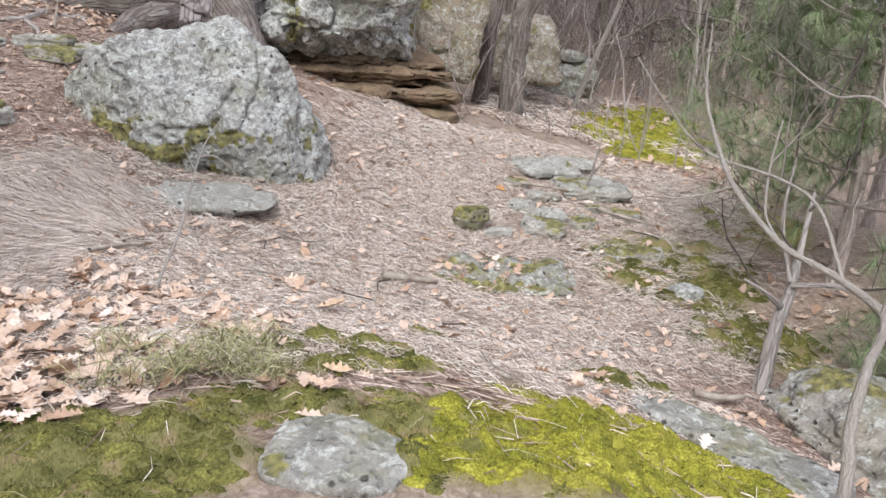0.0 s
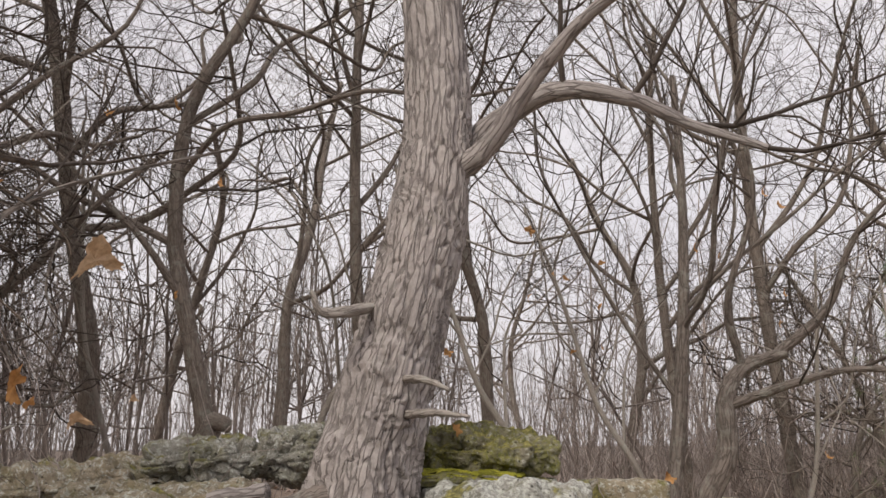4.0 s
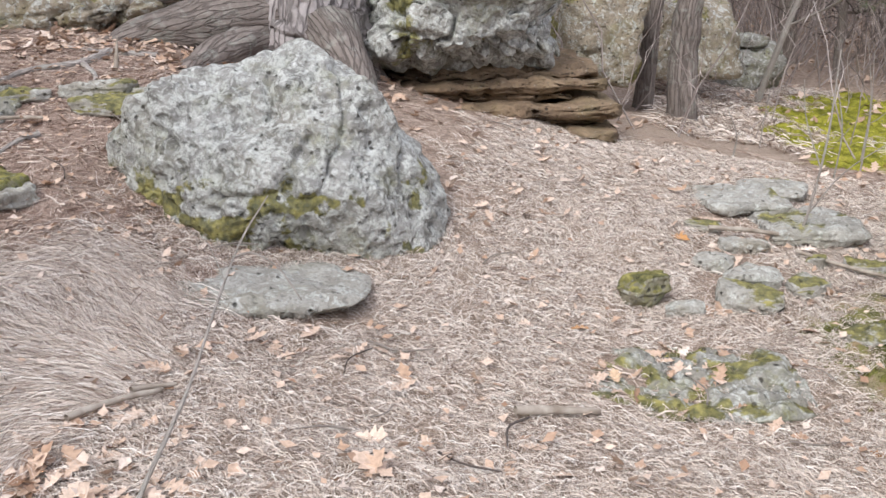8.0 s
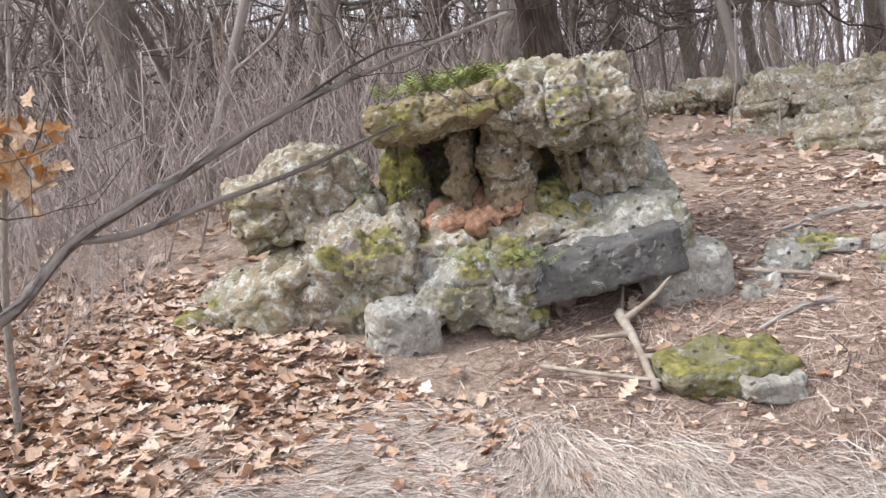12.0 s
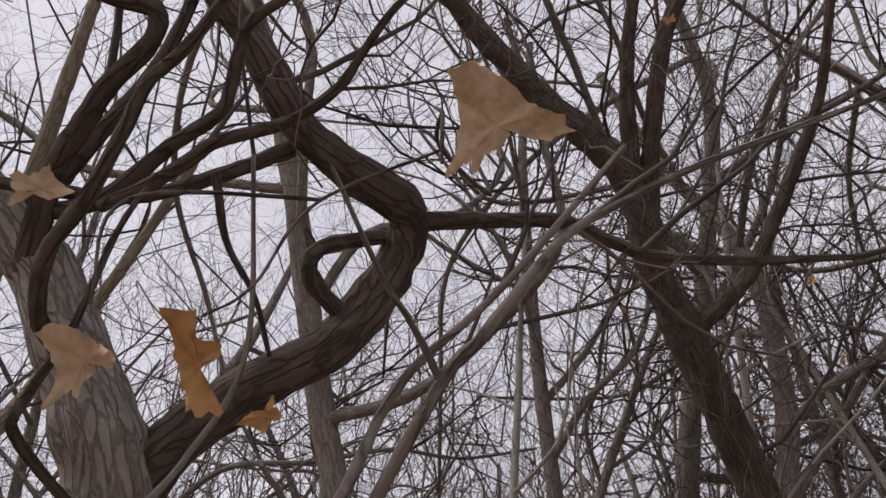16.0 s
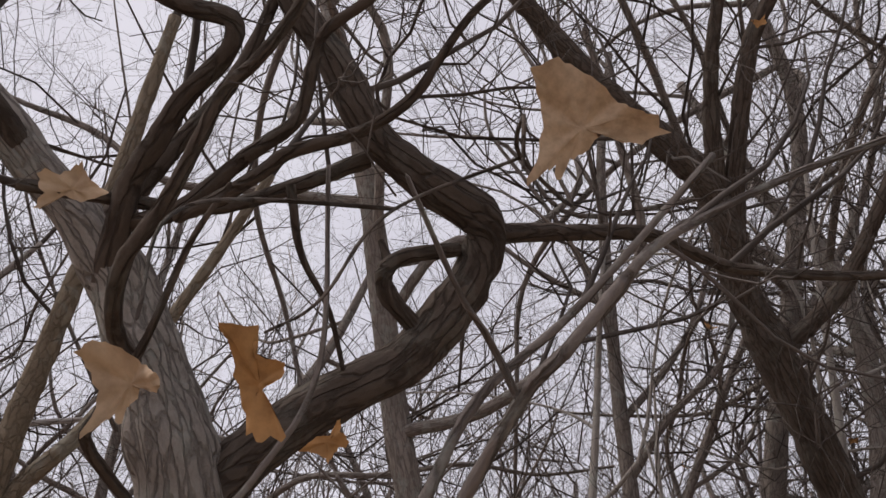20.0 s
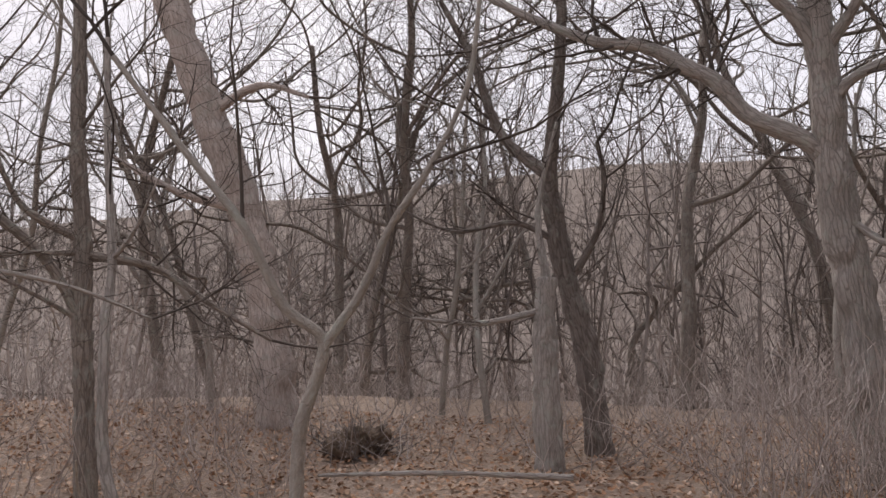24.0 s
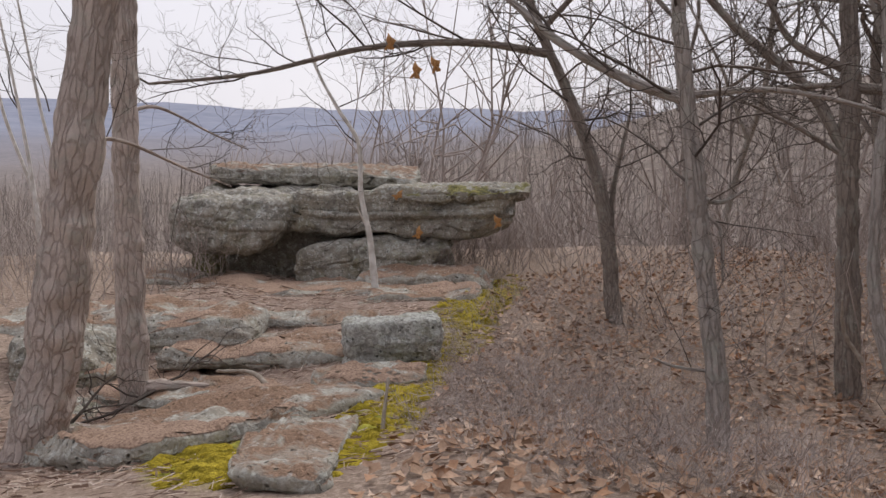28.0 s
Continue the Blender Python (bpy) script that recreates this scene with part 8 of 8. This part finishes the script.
plant("pale_sapling", "pale grey sapling with twisting branches over the mossy edge", [
    ([(1.30, 2.38, 0.0), (1.33, 2.47, 0.32), (1.36, 2.58, 0.45), (1.44, 2.72, 0.60), (1.51, 2.83, 0.74), (1.38, 2.96, 0.83), (1.21, 3.08, 0.90), (1.06, 3.24, 1.06), (1.01, 3.39, 1.2), (0.98, 3.54, 1.37), (1.01, 3.73, 1.62)], 0.026, 0.0035),
    ([(1.40, 2.94, 0.82), (1.34, 3.12, 1.03), (1.23, 3.25, 1.1), (0.97, 3.37, 1.16), (0.85, 3.63, 1.3), (0.76, 3.88, 1.45)], 0.008, 0.0025), ([(1.5, 2.83, 0.74), (1.56, 2.9, 1.1), (1.45, 3.04, 1.42), (1.32, 3.14, 1.43), (1.26, 3.26, 1.47), (1.15, 3.3, 1.55)], 0.007, 0.0025),
    ([(1.21, 3.08, 0.9), (1.18, 3.2, 0.98), (1.2, 3.3, 1.15), (1.25, 3.4, 1.3)], 0.007, 0.003), ([(1.06, 3.24, 1.06), (0.9, 3.25, 1.0), (0.75, 3.3, 0.98)], 0.005, 0.002)], 143,
    [((0.98, 3.54, 1.37), (-0.2, 0.3, 0.8), 0.4, 0.004), ((1.23, 3.25, 1.1), (0.2, 0.4, 0.8), 0.4, 0.004), ((0.97, 3.37, 1.16), (-0.6, 0.2, 0.6), 0.35, 0.003), ((1.45, 3.04, 1.42), (0, 0.3, 0.9), 0.4, 0.004), ((1.2, 3.3, 1.15), (0.5, 0.3, 0.6), 0.4, 0.004), ((1.38, 2.96, 0.83), (0.5, 0.5, 0.4), 0.45, 0.005)], kids=(4, 3), deepest=2)
plant("mossy_footed_bush", "crooked bare bush rooted in dark moss", [
    ([(1.58, 3.90, -0.1), (1.62, 3.97, 0.25), (1.67, 4.02, 0.42), (1.71, 4.1, 0.62), (1.8, 4.3, 0.85)], 0.042, 0.008), ([(1.62, 3.97, 0.36), (1.5, 3.9, 0.45), (1.4, 3.9, 0.5)], 0.016, 0.005), ([(1.66, 4.0, 0.46), (1.85, 3.9, 0.5), (2.1, 3.85, 0.42)], 0.016, 0.005), ([(1.65, 4.0, 0.48), (1.58, 4.05, 0.75), (1.6, 4.1, 1.05)], 0.014, 0.005)], 144,
    [((1.71, 4.1, 0.8), (0.5, -0.2, 0.6), 0.6, 0.008), ((1.5, 3.9, 0.45), (-0.6, -0.3, 0.5), 0.5, 0.005), ((1.85, 3.9, 0.5), (0.6, -0.3, 0.3), 0.6, 0.006), ((1.6, 4.1, 1.05), (-0.2, 0, 0.9), 0.5, 0.005), ((1.8, 4.3, 1.2), (0.2, 0.2, 0.9), 0.6, 0.007), ((1.67, 4.02, 0.6), (-0.5, 0.2, 0.5), 0.5, 0.006)], GREY_BARK, kids=(5, 4), deepest=2, twig=TWIG)
for k, (x, y, h) in enumerate([(1.55, 8.2, 0.7), (1.8, 8.5, 0.9), (2.05, 8.1, 0.8), (1.95, 9.1, 1.0), (2.3, 8.7, 1.4), (1.2, 9.3, 0.5), (0.9, 8.6, 0.35)]):
    z = land_at(x, y)
    plant("young_shoot", "thin bare shoot in green moss", [([(x, y, z - 0.02), (x + 0.02, y, z + h * 0.5), (x + 0.05 * (k % 3 - 1), y + 0.03, z + h)], 0.007, 0.003)], 150 + k, [((x, y, z + h * 0.4), (0.5, 0, 0.7), h * 0.4, 0.003), ((x, y, z + h * 0.6), (-0.5, 0.2, 0.7), h * 0.35, 0.003)])


# ---- the young pine at the edge ----
def pine(name, at, height, seed, label, whorls=7, tufts_per=9, reach=0.9):
    g = np.random.default_rng(seed)
    tree = thing(name, at, label, "tree")
    part("trunk", limb_mesh("trunk", [(0, 0, -0.2), (0.03, 0.02, height * 0.5), (0, 0.03, height)], 0.05, 0.015, PINE_BARK, 12, 0.08, 0.1, seed, 0.05), tree)
    pts, dirs = [], []
    for w in range(whorls):
        z = height * (0.18 + 0.8 * w / whorls)
        ln = reach * (1.1 - 0.75 * w / whorls)
        for b in range(5):
            a = b * 1.257 + w * 0.7 + g.normal() * 0.2
            tip = np.array((math.cos(a) * ln, math.sin(a) * ln, z + ln * 0.25))
            path = [(0, 0, z), tuple(np.array((0, 0, z)) * 0.5 + tip * 0.5 + (0, 0, -0.05)), tuple(tip)]
            part("bough", limb_mesh("bough", path, 0.012, 0.004, PINE_BARK, 6, 0.1, 0.1, seed + b), tree)
            for t in np.linspace(0.35, 1, tufts_per):
                pts.append(np.array((0, 0, z)) * (1 - t) + tip * t + g.normal(size=3) * 0.09)
                dirs.append(tip - (0, 0, z) + g.normal(size=3) * 0.35)
    pts, dirs = np.array(pts), np.array(dirs)
    dirs /= np.linalg.norm(dirs, axis=1, keepdims=True)
    per = 80
    p = np.repeat(pts, per, 0)
    d = np.repeat(dirs, per, 0) * 0.6 + g.normal(size=p.shape) * 0.55
    d /= np.linalg.norm(d, axis=1, keepdims=True)
    ln = g.uniform(0.09, 0.17, (len(p), 1))
    q = np.stack([p, p + d * ln * 0.5, p + d * ln + (0, 0, -0.012)], 1)
    v, f = tube_set(q, np.broadcast_to([0.0011, 0.0011, 0.0005], (len(p), 3)), 2)
    part("needle_crown", mesh_np("needle_crown", v, f, PINE_NEEDLE), tree, "long dark green needles")["kind"] = "stuff"
    return tree


pine("young_pine", (2.45, 5.3, land_at(2.45, 5.3)), 2.9, 161, "young pine with long green needles at the ledge's edge", 11, 24, 1.15)
pine("young_pine", (3.35, 6.9, land_at(3.35, 6.9)), 3.6, 162, "young pine with long green needles beyond the path", 7, 7, 1.1)
pine("young_pine", (2.5, 4.1, land_at(2.5, 4.1)), 0.95, 163, "small pine seedling below the mossy edge", 4, 8, 0.45)
pine("young_pine", (4.2, 14.5, land_at(4.2, 14.5)), 5.0, 164, "pine standing among bare trees", 8, 7, 1.3)
PLAN = VALLEY
pine("young_pine", (5.6, 3.9, 0.3), 2.4, 165, "pine bough with green needles beside the pines", 6, 8, 0.9)
PLAN = Matrix.Identity(4)


# ---- ferns and evergreen sprigs on the outcrop ----
def fern(at, n, reach, seed, label, droop=0.12):
    g = np.random.default_rng(seed)
    root = thing("fern", at, label, "fern")
    for k in range(n):
        a, ln = g.uniform(0, 6.3), reach * g.uniform(0.6, 1.1)
        o = np.array((g.normal() * reach * 0.5, g.normal() * reach * 0.5, 0))
        t = np.linspace(0, 1, 9)
        mid = o + np.stack([np.cos(a) * ln * t, np.sin(a) * ln * t, ln * (0.55 * t - droop * 1.6 * t**2)], 1)
        w = ln * 0.13 * np.sin(np.pi * np.clip(t * 0.92 + 0.08, 0, 1))
        side = np.array((-math.sin(a), math.cos(a), 0))
        vs, fs = [], []
        for i in range(1, 9):
            for sgn in (1, -1):
                b = mid[i]
                tip = b + side * sgn * w[i] * 1.6 + (mid[i] - mid[i - 1]) * 0.7
                c = (mid[i] + mid[i - 1]) * 0.5
                vs += [b, tip, c]
                fs.append([len(vs) - 3, len(vs) - 2, len(vs) - 1])
        part("frond", mesh_np("frond", np.array(vs), np.array(fs), FERN_GREEN, False), root)
    return root


for k, (s, q, z, n, r) in enumerate([(-0.50, 0.02, 1.80, 18, 0.13), (-0.36, 0.02, 1.82, 20, 0.14), (-0.22, 0.04, 1.84, 20, 0.14), (-0.10, 0.06, 1.86, 18, 0.13), (-0.42, 0.22, 1.82, 16, 0.15), (-0.15, 0.24, 1.87, 16, 0.15), (-0.14, -0.44, 1.09, 16, 0.12), (-0.04, -0.44, 1.09, 14, 0.12), (-0.62, -0.1, 1.34, 8, 0.1)]):
    fern((-4.0 + 0.56 * s - 0.83 * q, 4.9 + 0.83 * s + 0.56 * q, z), int(n * 1.6), r * 1.35, 170 + k, "small evergreen fern growing on the outcrop", 0.03)


# ---- leaves still hanging, and clusters of them ----
def hung_leaf(at, size, turn, material, label, bend=(0.4, 0.3, 0.3)):
    ob = new("hanging_leaf", mesh_np("hanging_leaf", leaf_shape(*bend, size), LEAF_F, material))
    ob.matrix_basis = PLAN @ pose(*at, *turn)
    return tagged(ob, label, "leaf", "hanging leaves")


BIG = np.array([(0.0, 0.0), (0.25, 0.10), (0.45, 0.17), (0.62, 0.12), (0.8, 0.06), (1.0, 0.36), (1.06, 0.30), (0.98, 0.10), (1.08, -0.12), (1.02, -0.28), (0.8, -0.22), (0.62, -0.36), (0.5, -0.45), (0.44, -0.30), (0.25, -0.12)])
# outlines of single leaves: x to the side, y up
BROAD = np.array([(-0.18, 0.62), (-0.45, 0.50), (-0.38, 0.28), (-0.33, 0.05), (-0.36, -0.28), (-0.50, -0.65), (-0.30, -0.48), (-0.22, -0.44), (-0.17, -0.60), (-0.06, -0.36), (0.05, -0.32), (0.25, -0.12), (0.42, -0.20), (0.60, -0.22), (0.85, -0.12), (0.74, 0.04), (0.55, 0.10), (0.40, 0.18), (0.20, 0.38), (0.0, 0.52)])
CURLED = np.array([(-0.25, 0.52), (0.02, 0.48), (-0.02, 0.34), (0.02, 0.24), (0.27, 0.16), (0.25, 0.04), (0.10, -0.04), (0.0, -0.13), (0.03, -0.26), (0.16, -0.34), (0.32, -0.46), (0.10, -0.50), (-0.05, -0.44), (-0.10, -0.22), (-0.18, 0.05), (-0.22, 0.3)])


def big_leaf(at, size, turn, material, label, roll=0.0, curl=0.25, outline=BIG):
    """A torn oak leaf with wrinkled blade and frayed rim."""
    c, s = math.cos(roll), math.sin(roll)
    p = outline - outline.mean(0)
    if outline is BIG:
        p = BIG - (0.6, -0.02)
    n = len(p) * 3
    loop = np.concatenate([p, p[:1]])
    at_s = np.linspace(0, len(p), n, endpoint=False)
    rim = np.stack([np.interp(at_s, np.arange(len(p) + 1), loop[:, a]) for a in (0, 1)], 1)
    rim = rim * (1 + 0.05 * np.sin(np.arange(n) * 2.3) + 0.03 * np.sin(np.arange(n) * 4.1))[:, None]
    rings = np.concatenate([rim * t for t in (0.15, 0.4, 0.7, 1.0)])
    q = np.concatenate([rings, [(0, 0)]])
    ang = np.arctan2(q[:, 1], q[:, 0])
    r = np.hypot(q[:, 0], q[:, 1])
    z = curl * (q[:, 0] ** 2 + 0.5 * np.abs(q[:, 1]) * r) + 0.07 * r * np.sin(ang * 7) + 0.13 * fbm(np.stack([q[:, 0] * 4, q[:, 1] * 4, q[:, 0] * 0 + size * 90], 1), 3, 4)
    v = np.stack([q[:, 0] * c - q[:, 1] * s, q[:, 0] * s + q[:, 1] * c, z], 1) * size
    k = np.arange(n)
    k1 = (k + 1) % n
    quads = np.concatenate([np.stack([k + m * n, k1 + m * n, k1 + m * n + n, k + m * n + n], 1) for m in range(3)])
    tris = np.stack([np.full(n, 4 * n), k1, k], 1)
    ob = new("hanging_leaf", mesh_np("hanging_leaf", v, [quads, tris], material))
    ob.matrix_basis = PLAN @ pose(*at, *turn)
    return tagged(ob, label, "leaf", "hanging leaves")


FACE = (122, 0, 75)
big_leaf((-1.36, 2.75, 2.36), 0.110, FACE, TAN_LEAF, "broad dry tan oak leaf hanging from a twig", 0.0, 0.25, BROAD)
big_leaf((-1.34, 2.457, 2.025), 0.093, (118, 0, 75), DRY_LEAF, "curled russet oak leaf hanging from a twig", 0.0, 0.9, CURLED)
big_leaf((-1.35, 2.517, 1.985), 0.037, (110, 0, 80), DRY_LEAF, "small russet leaf hanging from a twig", 0.4, 0.8)
big_leaf((-1.143, 2.394, 1.94), 0.042, (122, 20, 75), TAN_LEAF, "curled tan oak leaf hanging from a twig", 0.5, 0.8, BROAD)
big_leaf((-1.007, 2.375, 1.98), 0.03, (122, -30, 75), TAN_LEAF, "curled tan oak leaf hanging from a twig", 2.6, 1.0)
big_leaf((-2.52, 3.78, 3.88), 0.05, (110, 0, 80), DRY_LEAF, "small russet leaf hanging from a twig", 0.1, 1.0)
g3 = np.random.default_rng(77)
for k in range(58):
    x, y, z = np.array((-3.95, 2.80, 1.70)) + g3.normal(size=3) * (0.05, 0.085, 0.08)
    big_leaf((x, y, z), g3.uniform(0.07, 0.11), (90 + g3.uniform(-40, 40), g3.uniform(-60, 60), g3.uniform(20, 110)), TAN_LEAF if k % 3 else DRY_LEAF, "dry leaf in a cluster on a bare sapling", g3.uniform(3.6, 5.8), g3.uniform(0.2, 1.2))
hand_tree("leafy_sapling", "bare sapling still holding a cluster of dry leaves", [("stem", [(-4.15, 2.70, 0.6), (-4.1, 2.72, 1.1), (-4.0, 2.78, 1.6), (-3.92, 2.85, 2.0), (-3.95, 2.9, 2.6)], 0.016, 0.005), ("branch", [(-4.02, 2.77, 1.5), (-3.92, 2.9, 1.6), (-3.85, 3.0, 1.62)], 0.006, 0.003)], SAPLING_BARK, [((-4.0, 2.78, 1.6), (0.3, 0.5, 0.5), 0.4, 0.004), ((-4.0, 2.78, 1.7), (0.2, -0.5, 0.5), 0.4, 0.004)], 191, 8, 0.0, kids=(4, 3), bushy=False)
hand_tree("drooping_twig", "thin drooping twigs holding a few dry leaves", [
    ("stem", [(-2.55, 3.10, 3.2), (-2.25, 3.04, 2.88), (-1.83, 2.81, 2.67), (-1.45, 2.71, 2.44), (-1.38, 2.69, 2.31)], 0.006, 0.0018),
    ("branch", [(-1.83, 2.81, 2.67), (-1.6, 2.58, 2.38), (-1.42, 2.50, 2.15), (-1.34, 2.455, 2.07)], 0.003, 0.0012), ("branch", [(-1.6, 2.58, 2.38), (-1.42, 2.42, 2.25), (-1.22, 2.38, 2.10), (-1.14, 2.39, 1.98)], 0.003, 0.0012)], LIMB_BARK, [((-2.25, 3.04, 2.88), (0.3, 0.1, 0.5), 0.25, 0.003), ((-1.6, 2.58, 2.4), (0.2, -0.4, 0.3), 0.2, 0.002)], 195, 8, 0.0, kids=(3, 2), bushy=False)
PLAN = VALLEY
for x, y, z in ((4.93, -0.18, 2.57), (4.78, -0.33, 2.35), (4.69, -0.45, 2.4), (7.23, -1.94, 1.29), (6.26, -1.5, 0.94), (5.77, -2.13, 1.07)):
    big_leaf((x, y, z), 0.13, (90, 0, 51), DRY_LEAF, "dry leaf caught on a bare branch", g3.uniform(3.6, 5.8), 0.6)
PLAN = Matrix.Identity(4)
# russet leaves still on the woodland saplings
for k in range(60):
    a, r = g3.uniform(0.75, 2.6), g3.uniform(8, 15)
    x, y = r * math.cos(a), r * math.sin(a)
    big_leaf((x, y, land_at(x, y) + g3.uniform(0.8, 4.5)), g3.uniform(0.09, 0.14), (90 + g3.uniform(-40, 40), g3.uniform(-60, 60), g3.uniform(0, 180)), DRY_LEAF, "russet leaf still hanging on a bare tree", g3.uniform(3.6, 5.8), 0.8)
